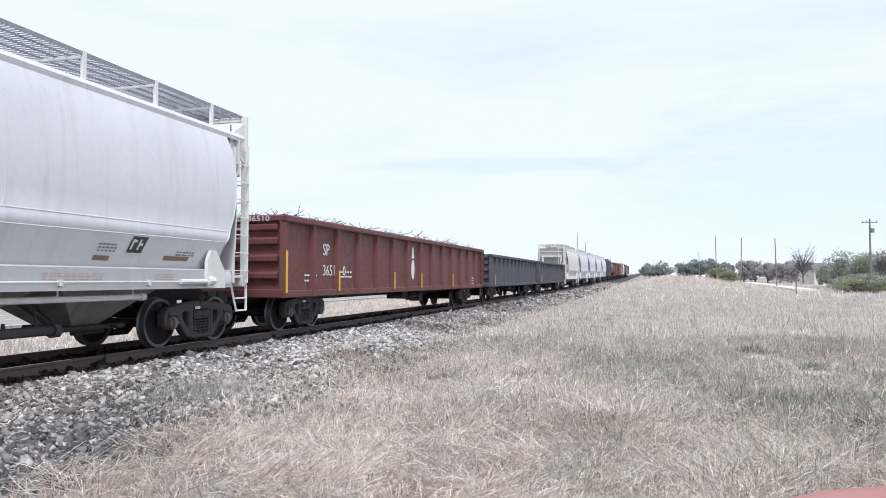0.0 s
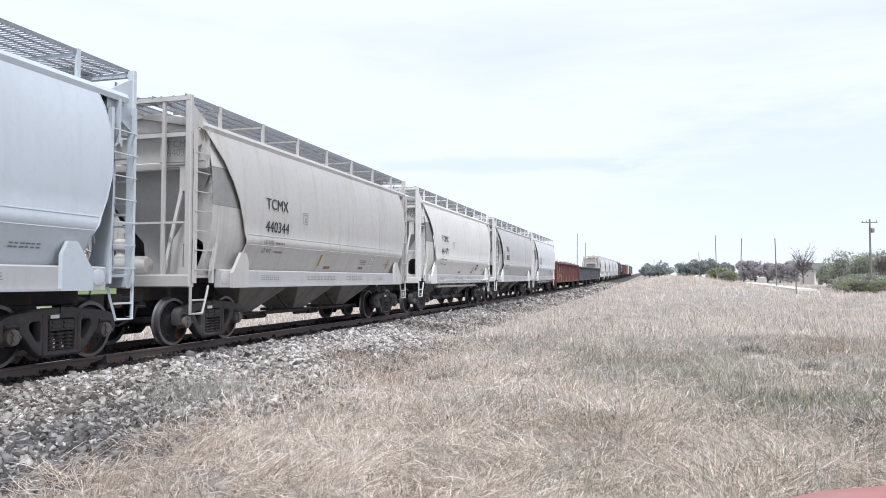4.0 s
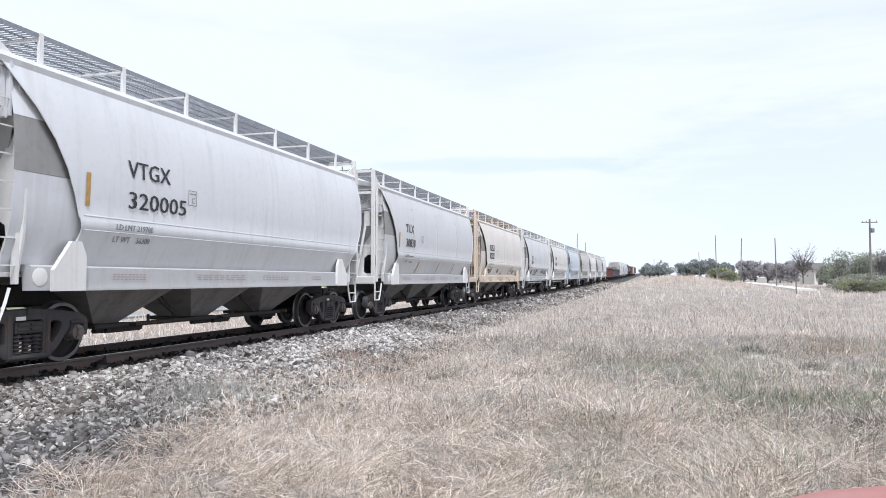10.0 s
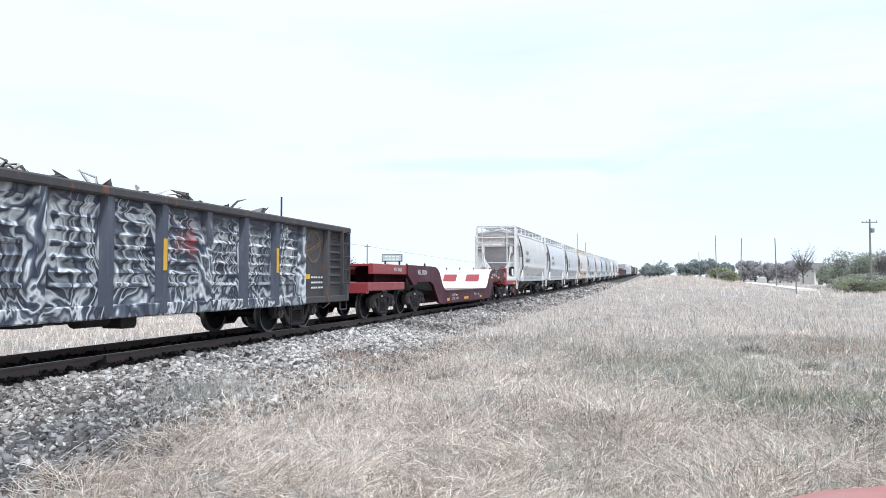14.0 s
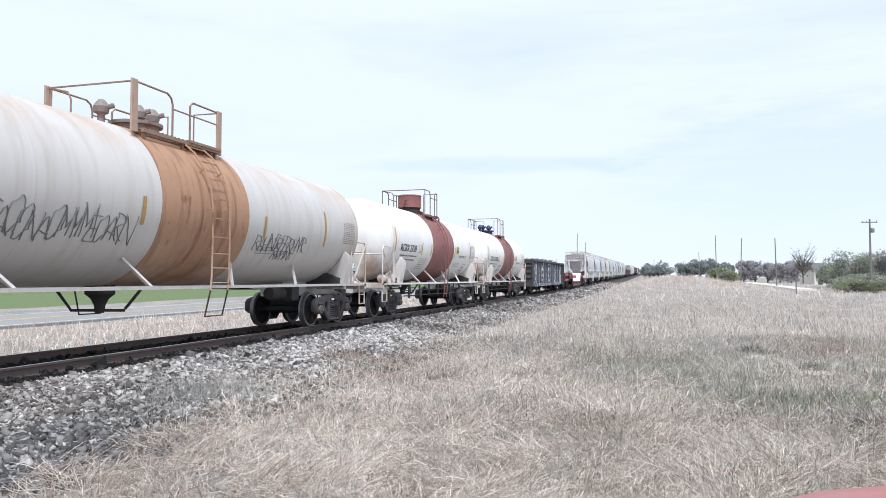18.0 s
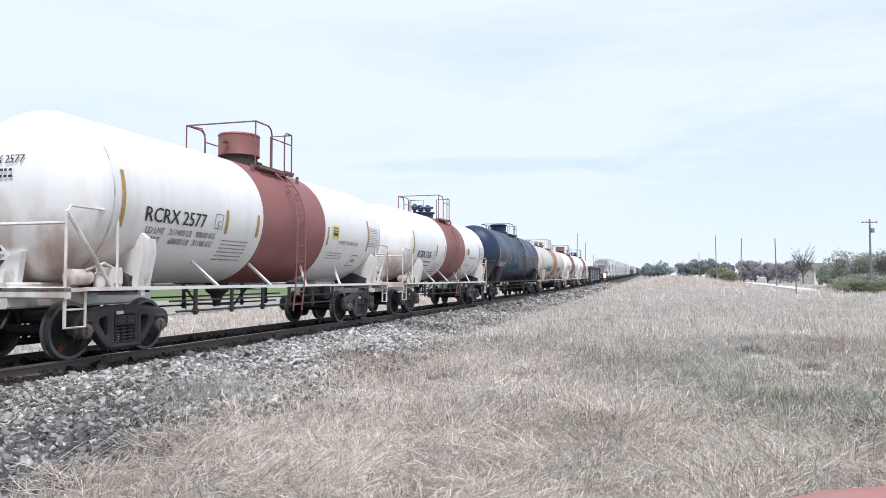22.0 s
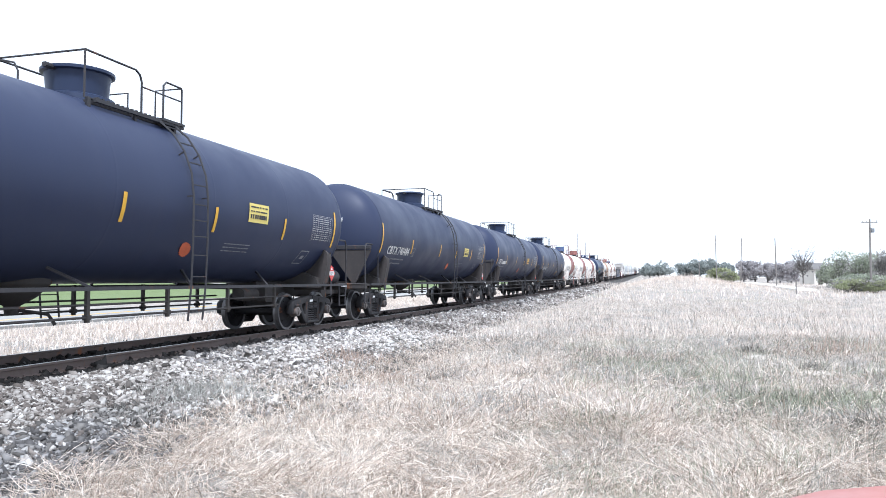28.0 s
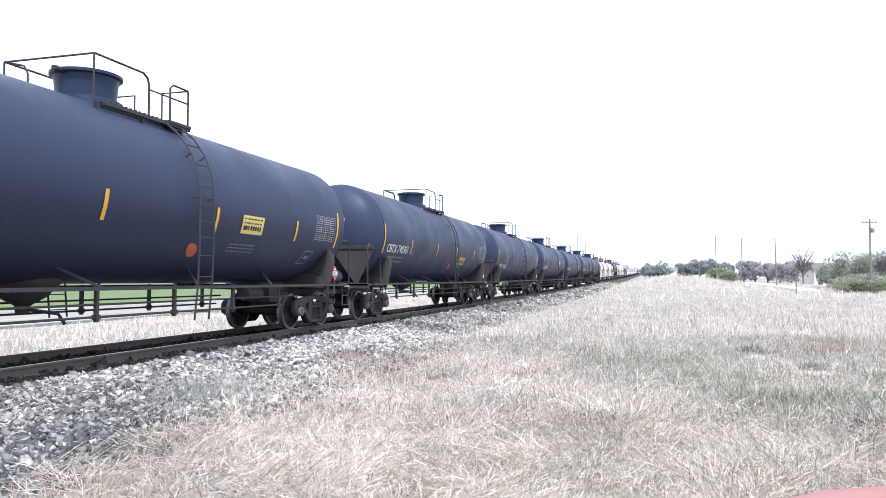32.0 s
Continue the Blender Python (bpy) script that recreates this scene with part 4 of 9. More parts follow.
def build_side_frame(sh):
    """Cast truck frame: bowed top, spring opening in the middle, a rounded triangle to each side, jaws over the bearings."""
    outer = both([(0.06, 0.13), (0.32, 0.13), (0.42, 0.16), (0.53, 0.25), (0.66, 0.41), (0.73, 0.475), (0.755, 0.52), (0.77, 0.575), (0.82, 0.60), (0.96, 0.60), (1.015, 0.575), (1.03, 0.40), (1.11, 0.40), (1.135, 0.50), (1.13, 0.62), (1.09, 0.69), (1.00, 0.745), (0.80, 0.78), (0.52, 0.815), (0.25, 0.84), (0.06, 0.845)])
    window = [(-0.23, 0.215), (0.23, 0.215), (0.25, 0.24), (0.25, 0.65), (0.22, 0.68), (-0.22, 0.68), (-0.25, 0.65), (-0.25, 0.24)]
    tri = [(0.40, 0.37), (0.425, 0.35), (0.455, 0.365), (0.575, 0.53), (0.595, 0.58), (0.585, 0.625), (0.55, 0.645), (0.435, 0.655), (0.40, 0.63)]
    sh.cutout(outer, [window, tri, [(-y, z) for y, z in tri[::-1]]], "x", -0.085, 0.095, 0.03)
    for s in (-1, 1):
        sh.box(-0.10, 0.115, s * 0.889 - 0.13, s * 0.889 + 0.13, 0.575, 0.66, 0.03)
        sh.pipe([(0.075, s * 0.325, 0.16), (0.075, s * 0.325, 0.45), (0.07, s * 0.34, 0.76)], [0.05, 0.04, 0.05], 8)
    sh.box(-0.10, 0.125, -0.36, 0.36, 0.125, 0.205, 0.03)
    sh.box(-0.06, 0.095, -0.235, 0.235, 0.495, 0.665, 0.02)
    for z in (0.535, 0.605):
        sh.box(0.08, 0.118, -0.20, -0.02, z, z + 0.04, 0.01).box(0.08, 0.118, 0.02, 0.20, z, z + 0.04, 0.01)
    sh.box(-0.03, 0.11, -0.05, 0.05, 0.76, 0.85, 0.02)


def build_springs(sh):
    for y in (-0.165, 0.0, 0.165):
        prof = [(0.0, 0.205)]
        for i in range(5):
            z = 0.21 + i * 0.056
            prof += [(0.045, z), (0.070, z + 0.004), (0.082, z + 0.018), (0.070, z + 0.032), (0.045, z + 0.036)]
        sh.lathe(prof + [(0.0, 0.495)], "z", (0, y, 0), 12)


def build_cap(sh):
    sh.lathe([(0.0, 0.14), (0.055, 0.14), (0.06, 0.115), (0.115, 0.10), (0.125, 0.06), (0.125, -0.06), (0.14, -0.08), (0.0, -0.08)], "x", n=14)
    for k in range(3):
        a = k * 2.094
        sh.box(0.10, 0.135, 0.08 * math.cos(a) - 0.017, 0.08 * math.cos(a) + 0.017, 0.08 * math.sin(a) - 0.017, 0.08 * math.sin(a) + 0.017)


def truck(car, y, gear=None):
    """A two-axle truck under car, with its wheelsets listed for turning."""
    t = part("truck", "bolster", lambda s: s.box(-0.98, 0.98, -0.2, 0.2, 0.5, 0.72, 0.04).box(-0.3, 0.3, -0.3, 0.3, 0.7, 0.86, 0.03), UNDER, car, pose(0, y, 0))
    for s in (-1, 1):
        part("side_frame", "side_frame", build_side_frame, gear or CAST, t, pose(s * 0.99, 0, 0, 0, 0, 0 if s > 0 else 180))
        part("spring_nest", "springs", build_springs, gear or CAST, t, pose(s * 1.02, 0, 0))
        part("white_tag", "trucktag", lambda sh: sh.box(-0.004, 0.004, -0.08, 0.08, -0.028, 0.028, 0.004), LETTERW, t, pose(s * 1.122, -0.18 * s, 0.715), "small white reflecting tag")
        w = part("wheelset", "wheelset", build_wheelset, (WHEELM, WRIM), t, pose(0, s * 0.889, 0.457))
        WHEELS.append((w, s * 0.889, car))
        for e in (-1, 1):
            part("bearing_cap", "cap", build_cap, CAP, t, pose(e * 1.02, s * 0.889, 0.457, 0, 0, 0 if e > 0 else 180))
    part("brake_beam", "brake_beam", lambda sh: [sh.box(-0.75, 0.75, a * 0.36 - 0.05, a * 0.36 + 0.05, 0.33, 0.42, 0.02) for a in (-1, 1)], UNDER, t)
    return t


def build_coupler(sh):
    """Draft box, shank and knuckle, pointing to +y from 0."""
    sh.box(-0.09, 0.09, -0.1, 0.55, 0.78, 0.95, 0.03)
    sh.prism([(-0.2, 0.5), (0.15, 0.5), (0.2, 0.62), (0.16, 0.82), (0.02, 0.86), (-0.02, 0.70), (-0.12, 0.74), (-0.2, 0.86), (-0.24, 0.7)], "z", 0.74, 1.0)
    sh.pipe([(-0.18, 0.05, 0.78), (-0.3, 0.3, 0.55), (-0.28, 0.7, 0.42), (-0.12, 0.85, 0.5)], 0.022, 6)


def couplers(car, half, reach):
    for s in (-1, 1):
        part("coupler", f"coupler{reach:.2f}", build_coupler, UNDER, car, pose(0, s * (half - 0.85), 0, 0, 0, 0 if s > 0 else 180))


def start_car(name, label, q, group):
    car = thing(name, label, "rail car", group)
    CARS.append((car, q))
    return car


GLYPHS = ("00 48 90 72 23", "00 0a 69 66 05 80", "5a 18 02 20 73 77 5a", "00 1a 43 8a 90", "8a 1a 15 65 15 00 80", "0a 00 05 75 7a 70", "89 4a 17 65 72 30 02", "00 0a 80 8a", "0a 02 30 72 7a")


def strokes(sh, surf, y0, z0, n, tall, w, r, seed):
    """A row of sprayed strokes that run like joined capitals."""
    rnd = random.Random(seed)
    for k in range(n):
        glyph = [(int(p[0]) / 9, int(p[1], 16) / 10) for p in rnd.choice(GLYPHS).split()]
        size, drop = rnd.uniform(0.85, 1.15), rnd.uniform(-0.12, 0.12)
        fine = []
        for (a, b), (c, d) in zip(glyph, glyph[1:]):
            for i in range(5):
                f = i / 5
                f = f * f * (3 - 2 * f)
                fine.append((a + (c - a) * i / 5 + 0.05 * math.sin(3 * (b + d) + i), b + (d - b) * f))
        fine.append(glyph[-1])
        pts = []
        for u, v in fine:
            z = z0 + tall * (v * size + drop)
            pts.append((surf(z) + r * 0.6, y0 + w * (k + 1.55 * u * size + 0.18 * v), z))
        sh.pipe(pts, r, 4)


# ---- covered hopper ----
HP = [(1.30, 1.38), (1.37, 1.52), (1.46, 1.73), (1.525, 1.91), (1.575, 2.01), (1.592, 2.08), (1.59, 2.15), (1.575, 2.21), (1.595, 2.50), (1.605, 2.85), (1.59, 3.22), (1.55, 3.61), (1.48, 3.95), (1.40, 4.20)]
HEND = [4.96, 4.79, 4.68, 4.63, 4.64, 4.66, 4.68, 4.70, 4.80, 4.95, 5.16, 5.45, 5.76, 5.95]
HFAR = [5.30, 5.42, 5.54, 5.62, 5.68, 5.73, 5.78, 5.82, 5.95, 6.04, 6.08, 6.08, 6.04, 5.98]      # the other end bulges almost to its posts
HSHORT = [4.98, 5.02, 5.06, 5.10, 5.14, 5.18, 5.21, 5.24, 5.34, 5.42, 5.45, 5.44, 5.38, 5.30]      # a shorter body of the same kind
hop_x = lambda z: float(np.interp(z, [p[1] for p in HP], [p[0] for p in HP]))
hop_flat = lambda z: float(np.interp(z, [1.36, 2.08, 2.85, 3.55, 4.20], [1.35, 1.54, 1.585, 1.54, 1.39]))
hop_end = lambda z: float(np.interp(z, [p[1] for p in HP], HEND))


def build_side(sh, way, short):
    rows = []
    for (x, z), a, b in zip(HP, HEND, HSHORT if short else HFAR):
        a, b = (-a, b) if way > 0 else (-b, a)
        rows.append([(x, a + (b - a) * k / 10, z) for k in range(11)])
    sh.sheet(rows, (-0.012, 0, 0))


def build_roof(sh):
    ring = [(1.42, 4.14), (1.44, 4.22), (1.40, 4.29), (1.0, 4.40), (0.45, 4.48), (0.0, 4.49), (-0.45, 4.48), (-1.0, 4.40), (-1.40, 4.29), (-1.44, 4.22), (-1.42, 4.14), (-1.36, 4.18), (0, 4.43), (1.36, 4.18)]
    sh.prism(ring, "y", -5.98, 5.98)
    sh.box(-0.32, 0.32, -5.2, 5.2, 4.48, 4.62, 0.05)
    for y in (-4, -2, 0, 2, 4):
        sh.box(-0.40, 0.40, y - 0.06, y + 0.06, 4.49, 4.66, 0.02)


def build_walkway(sh):
    """Open grating on the near edge of the roof."""
    for x in (0.12, 0.40, 0.67, 0.94, 1.21):
        sh.box(x - 0.010, x + 0.010, -6.25, 6.25, 4.735, 4.76)
    y = -6.2
    while y < 6.25:
        sh.box(0.12, 1.21, y - 0.009, y + 0.009, 4.742, 4.756)
        y += 0.075
    sh.box(1.205, 1.222, -6.25, 6.25, 4.715, 4.78)


def build_slope(sh):
    """End sheet above the funnel, with its stiffeners."""
    sh.box(-1.44, 1.44, 5.76, 5.80, 3.44, 4.17)
    sh.box(-1.42, 1.42, 5.81, 5.86, 3.40, 3.56, 0.02)
    sh.prism([(-1.40, 4.10), (1.40, 4.10), (1.37, 4.27), (1.0, 4.38), (0.0, 4.46), (-1.0, 4.38), (-1.37, 4.27)], "y", 5.86, 5.90)
    for x in (-1.30, -0.45, 0.45, 1.25):
        sh.box(x - 0.07, x + 0.07, 5.81, 5.87, 3.56, 4.15)


def build_funnel(sh):
    """Grey sheet that narrows from the end towards the chute, with two folds."""
    rows = []
    for w, y, z in ((1.46, 5.75, 3.45), (1.12, 5.54, 2.92), (0.78, 5.34, 2.42), (0.50, 5.18, 2.02), (0.46, 5.14, 1.345)):
        rows.append([(-w, y, z), (-w * 0.40, y - 0.10, z), (0, y - 0.12, z), (w * 0.40, y - 0.10, z), (w, y, z)])
    sh.sheet(rows, (0, -0.02, 0.0))


def build_web(sh, s):
    """Upright cross web beside the funnel, with an opening."""
    hole = [(0.72, 1.52), (0.80, 1.46), (0.98, 1.46), (1.08, 1.54), (1.20, 1.86), (1.18, 2.00), (1.08, 2.06), (0.86, 2.06), (0.74, 1.96)]
    sh.cutout([(s * x, z) for x, z in ((0.44, 1.345), (1.40, 1.345), (1.50, 1.90), (1.52, 2.75), (1.47, 3.42), (1.41, 3.42), (1.09, 2.92), (0.76, 2.42), (0.48, 2.02))], [[(s * x, z) for x, z in hole]], "y", 5.55, 5.59)


END_BITS = (("end_sill", lambda sh: sh.box(-1.34, 1.34, 6.10, 6.28, 1.12, 1.36, 0.02)), ("end_platform", lambda sh: sh.box(-1.30, 1.30, 5.62, 6.10, 1.30, 1.345).box(-1.30, -0.82, 4.6, 5.60, 1.30, 1.345).box(0.82, 1.30, 4.6, 5.60, 1.30, 1.345)),
            ("draft_sill", lambda sh: sh.box(-0.30, 0.30, 3.6, 6.2, 0.84, 1.18, 0.03)), ("top_rail", lambda sh: sh.box(-1.34, 1.34, 6.19, 6.27, 4.65, 4.73)),
            ("roof_beam", lambda sh: sh.box(-1.36, 1.36, 5.80, 5.98, 4.11, 4.17, 0.02)), ("cross_rail", lambda sh: sh.box(-1.36, 1.36, 6.16, 6.20, 3.98, 4.06)),
            ("hand_rail", lambda sh: sh.box(-1.30, 1.30, 6.21, 6.25, 2.32, 2.36)))


def hopper(q, paint, trim, lines, label, far=False, text_mat=None, stripes=(), pipe=False, rust_marks=False):
    car = start_car("covered_hopper_car", label, q, "freight train cars")
    short = bool(lines) and lines[0] in ("CITX", "TCMX") and paint is not RUSTY
    for s, nm in ((1, "a"), (-1, "b")):
        part("side_sheet", f"hop_side{s}{short}", lambda sh: build_side(sh, s, short), paint, car, pose(0, 0, 0, 0, 0, 0 if s > 0 else 180))
        turn = pose(0, 0, 0, 0, 0, 0 if s > 0 else 180)
        part("seam_rib", f"hop_seam{s}{short}", lambda sh: sh.pipe([(1.572, -s * 4.6, 2.215), (1.572, s * (5.2 if short else 5.74), 2.215)], 0.014, 5).pipe([(1.568, -s * 4.58, 2.0), (1.568, s * (5.1 if short else 5.62), 2.0)], 0.010, 5), paint, car, turn)
        for y in (-3.05, 0.0, 3.05):
            part("panel_seam", f"hop_pseam{y}", lambda sh: sh.pipe([(hop_x(z) + 0.002, y, z) for z in (2.24, 2.5, 2.9, 3.3, 3.7, 4.17)], 0.006, 4), paint, car, turn)
        for e in (-1, 1):
            part("edge_lip", f"hop_lip{e}{s}{short}", lambda sh: sh.pipe([(x + 0.004, e * d, z) for (x, z), d in zip(HP, (HSHORT if short else HFAR) if e == s else HEND)], 0.010, 4), paint, car, turn)
        part("slope_sheet", "hop_slope", build_slope, paint, car, pose(0, 0, 0, 0, 0, 0 if s > 0 else 180))
        part("funnel", "hop_funnel", build_funnel, FUNNEL, car, turn, "dusty grey funnel sheet")
        for e in (-1, 1):
            part("cross_web", f"hop_web{e}", lambda sh: build_web(sh, e), trim, car, turn)
        part("valve_stack", "hop_valves", lambda sh: sh.lathe([(0, 1.34), (0.11, 1.34), (0.13, 1.42), (0.13, 1.72), (0.09, 1.78), (0.09, 1.86), (0.15, 1.88), (0.15, 2.02), (0.07, 2.08), (0.07, 2.2), (0, 2.2)], "z", (0.62, 5.72, 0), 12).pipe([(0.62, 5.72, 1.95), (0.95, 5.80, 1.95), (1.0, 5.80, 1.36)], 0.03, 6).pipe([(0.62, 5.72, 1.6), (0.25, 5.75, 1.6), (0.2, 5.75, 1.36)], 0.025, 6).box(0.40, 0.52, 5.62, 5.80, 1.36, 1.62, 0.03), trim, car, turn)
        for nm2, fn in END_BITS:
            part(nm2, "hop_" + nm2, fn, UNDER if nm2 == "draft_sill" else trim, car, pose(0, 0, 0, 0, 0, 0 if s > 0 else 180))
        part("side_sill", "hop_sill", lambda sh: sh.prism([(1.36, 1.11), (1.50, 1.11), (1.50, 1.44), (1.47, 1.46), (1.33, 1.47)], "y", -5.45, 5.45).box(1.36, 1.56, -4.85, 4.85, 1.10, 1.135), trim if paint is RUSTY else SILLP, car, pose(0, 0, 0, 0, 0, 0 if s > 0 else 180))
        part("walkway", "hop_walk", build_walkway, GALV, car, pose(0, 0, 0, 0, 0, 0 if s > 0 else 180), "galvanised grating walkway")
        part("end_grating", "hop_endgrate", lambda sh: [sh.box(-0.52, 0.52, 5.72 + 0.07 * i, 5.745 + 0.07 * i, 4.74, 4.76) for i in range(8)] + [sh.box(x - 0.01, x + 0.01, 5.7, 6.28, 4.72, 4.77) for x in (-0.5, -0.17, 0.17, 0.5)], GALV, car, pose(0, 0, 0, 0, 0, 0 if s > 0 else 180))
        for i in range(7):
            part("walkway_bracket", "hop_bracket", lambda sh: sh.box(1.19, 1.24, -0.035, 0.035, 4.28, 4.79).box(0.12, 1.20, -0.03, 0.03, 4.69, 4.72), trim, car, pose(0, -5.1 + 1.7 * i, 0) if s > 0 else pose(0, -5.1 + 1.7 * i, 0, 0, 0, 180))
        for e in (-1, 1):
            part("corner_post", "hop_post", lambda sh: sh.box(-0.045, 0.075, -0.045, 0.045, 1.14, 4.75, 0.012), trim, car, pose(s * 1.28, e * 6.22, 0, 0, 0, 0 if s > 0 else 180))
            flip = pose(0, 0, 0, 0, 0, 0 if s > 0 else 180)
            side = e * s
            def plate(sh, zs, deep=0.05):
                sh.sheet([[(hop_flat(z) - deep, side * (hop_end(z) - 0.12), z), (hop_flat(z) - deep, side * 5.78, z)] for z in zs], (-0.012, 0, 0))
            if e < 0:
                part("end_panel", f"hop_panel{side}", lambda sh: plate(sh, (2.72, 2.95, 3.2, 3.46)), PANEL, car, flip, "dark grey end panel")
                part("upper_plate", f"hop_upper{side}", lambda sh: plate(sh, (3.465, 3.7, 3.9, 4.17)), paint, car, flip)
                part("shear_plate", f"hop_shear{side}", lambda sh: plate(sh, (1.36, 1.6, 1.85, 2.1, 2.4, 2.715)), paint, car, flip)
            part("bolster_plate", f"hop_yoke{side}", lambda sh: sh.prism([(side * 5.12, 1.10), (side * 4.52, 1.10), (side * 4.52, 1.62), (side * 4.62, 1.82), (side * 4.80, 1.82), (side * 4.95, 1.62), (side * 5.12, 1.40)], "x", 1.50, 1.57), trim, car, flip)
            part("ladder", f"hop_ladder{side}", lambda sh: (sh.box(1.37, 1.43, side * 6.16 - 0.025, side * 6.16 + 0.025, 1.2, 4.1), sh.box(1.36, 1.44, side * 5.62 - 0.03, side * 5.62 + 0.03, 1.2, 4.0), [sh.pipe([(1.43, side * 5.62, 1.45 + 0.37 * i), (1.43, side * 6.2, 1.45 + 0.37 * i)], 0.014, 4) for i in range(7)]), trim, car, flip)
            part("gusset", f"hop_gusset{side}", lambda sh: sh.prism([(side * 6.2, 4.62), (side * 5.6, 4.27), (side * 5.6, 3.95), (side * 5.75, 3.95), (side * 6.2, 3.7)], "x", 1.30, 1.33), trim, car, flip)
            part("step", f"hop_step{side}", lambda sh: sh.pipe([(1.36, side * 6.22, 1.15), (1.36, side * 6.22, 0.62), (1.36, side * 5.85, 0.62), (1.36, side * 5.72, 0.95), (1.36, side * 5.66, 1.15)], 0.028, 4).pipe([(1.36, side * 6.22, 0.88), (1.36, side * 5.8, 0.88)], 0.022, 4), trim, car, flip)
            part("jacking_pad", f"hop_jack{side}", lambda sh: sh.lathe([(0.0, 1.512), (0.10, 1.512), (0.13, 1.506), (0.13, 1.46), (0.0, 1.46)], "x", (0, side * 5.30, 1.30), 14), trim, car, flip)
        for x in (-0.95, 0.95):
            part("end_brace", f"hop_brace{x}", lambda sh: sh.pipe([(x, 5.84, 3.35), (x * 0.72, 6.12, 1.36)], 0.045, 5).box(x - 0.10, x + 0.10, 5.80, 5.92, 2.98, 3.45, 0.03), trim, car, turn)
        part("end_ladder", "hop_endladder", lambda sh: sh.ladder((1.26, 6.30, 1.2), (1.26, 6.30, 4.62), (-0.36, 0, 0), 9).box(-0.78, -0.72, 6.2, 6.26, 1.3, 4.68), trim, car, pose(0, 0, 0, 0, 0, 0 if s > 0 else 180))
    part("roof", "hop_roof", build_roof, paint, car)
    for y in (-2.75, 0.0, 2.75):
        part("chute", "hop_chute", lambda sh: sh.add([(x, y0, z) for z, w, d in ((1.30, 1.16, 1.36), (1.16, 1.02, 1.20), (0.50, 0.40, 0.30)) for x, y0 in ((-w, -d), (w, -d), (w, d), (-w, d))], [(0, 1, 5, 4), (1, 2, 6, 5), (2, 3, 7, 6), (3, 0, 4, 7), (4, 5, 9, 8), (5, 6, 10, 9), (6, 7, 11, 10), (7, 4, 8, 11), (0, 3, 2, 1), (8, 9, 10, 11)]), CHUTE, car, pose(0, y, 0))
        part("chute_gate", "hop_gate", lambda sh: sh.box(-0.55, 0.55, -0.38, 0.38, 0.42, 0.50, 0.02).pipe([(-0.8, 0.3, 0.46), (0.8, 0.3, 0.46)], 0.025, 6).box(0.40, 0.50, -0.34, 0.34, 0.34, 0.42, 0.02), UNDER, car, pose(0, y, 0))
    part("lower_pipe", "hop_lowpipe", lambda sh: sh.pipe([(0.62, -3.3, 0.46), (0.62, 3.4, 0.46)], 0.045, 7).pipe([(0.5, -2.9, 0.40), (0.5, -2.0, 0.40)], 0.07, 8).pipe([(0.5, 0.3, 0.40), (0.5, 0.9, 0.40)], 0.07, 8), UNDER, car)
    for y in (-1.42, 1.42):
        part("gate_lever", "hop_lever", lambda sh: sh.pipe([(0.62, -0.35, 0.98), (0.62, 0.35, 0.55)], 0.035, 5).pipe([(0.62, -0.5, 0.44), (0.62, -0.5, 0.62)], 0.03, 5).pipe([(0.45, -0.1, 1.08), (0.45, 0.55, 0.60)], 0.02, 5), UNDER, car, pose(0, y, 0))
    part("brake_wheel", "brake_wheel", lambda sh: (sh.lathe([(0.25, -0.015), (0.28, 0.0), (0.25, 0.015), (0.235, 0.0)], "y", n=18, closed=True), [sh.pipe([(0, 0, 0), (0.25 * math.cos(a), 0, 0.25 * math.sin(a))], 0.012, 4) for a in (0, 1.26, 2.51, 3.77, 5.03)]), trim, car, pose(-0.75, -6.34, 2.05))
    part("air_reservoir", "reservoir", lambda sh: sh.lathe([(0, -0.5), (0.15, -0.47), (0.19, -0.38), (0.19, 0.38), (0.15, 0.47), (0, 0.5)], "x", (0, 0, 0), 14), trim, car, pose(-0.35, -5.82, 1.54))
    part("control_valve", "valve", lambda sh: sh.box(-0.18, 0.18, -0.14, 0.14, 0, 0.34, 0.05).box(-0.08, 0.08, -0.24, 0.2, 0.08, 0.24, 0.03).lathe([(0, 0.3), (0.09, 0.3), (0.09, 0.44), (0, 0.44)], "z", (0, 0, 0), 8), trim, car, pose(-0.95, -5.80, 1.35))
    if paint is RUSTY and lines:
        part("raised_reservoir", "hop_raisedres", lambda sh: sh.lathe([(0, -0.48), (0.15, -0.45), (0.20, -0.36), (0.20, 0.36), (0.15, 0.45), (0, 0.48)], "x", (0.72, -5.62, 2.12), 16).box(0.45, 0.52, -5.68, -5.56, 1.34, 1.95).box(0.95, 1.02, -5.68, -5.56, 1.34, 1.95), trim, car, label="rust-streaked air reservoir on legs")
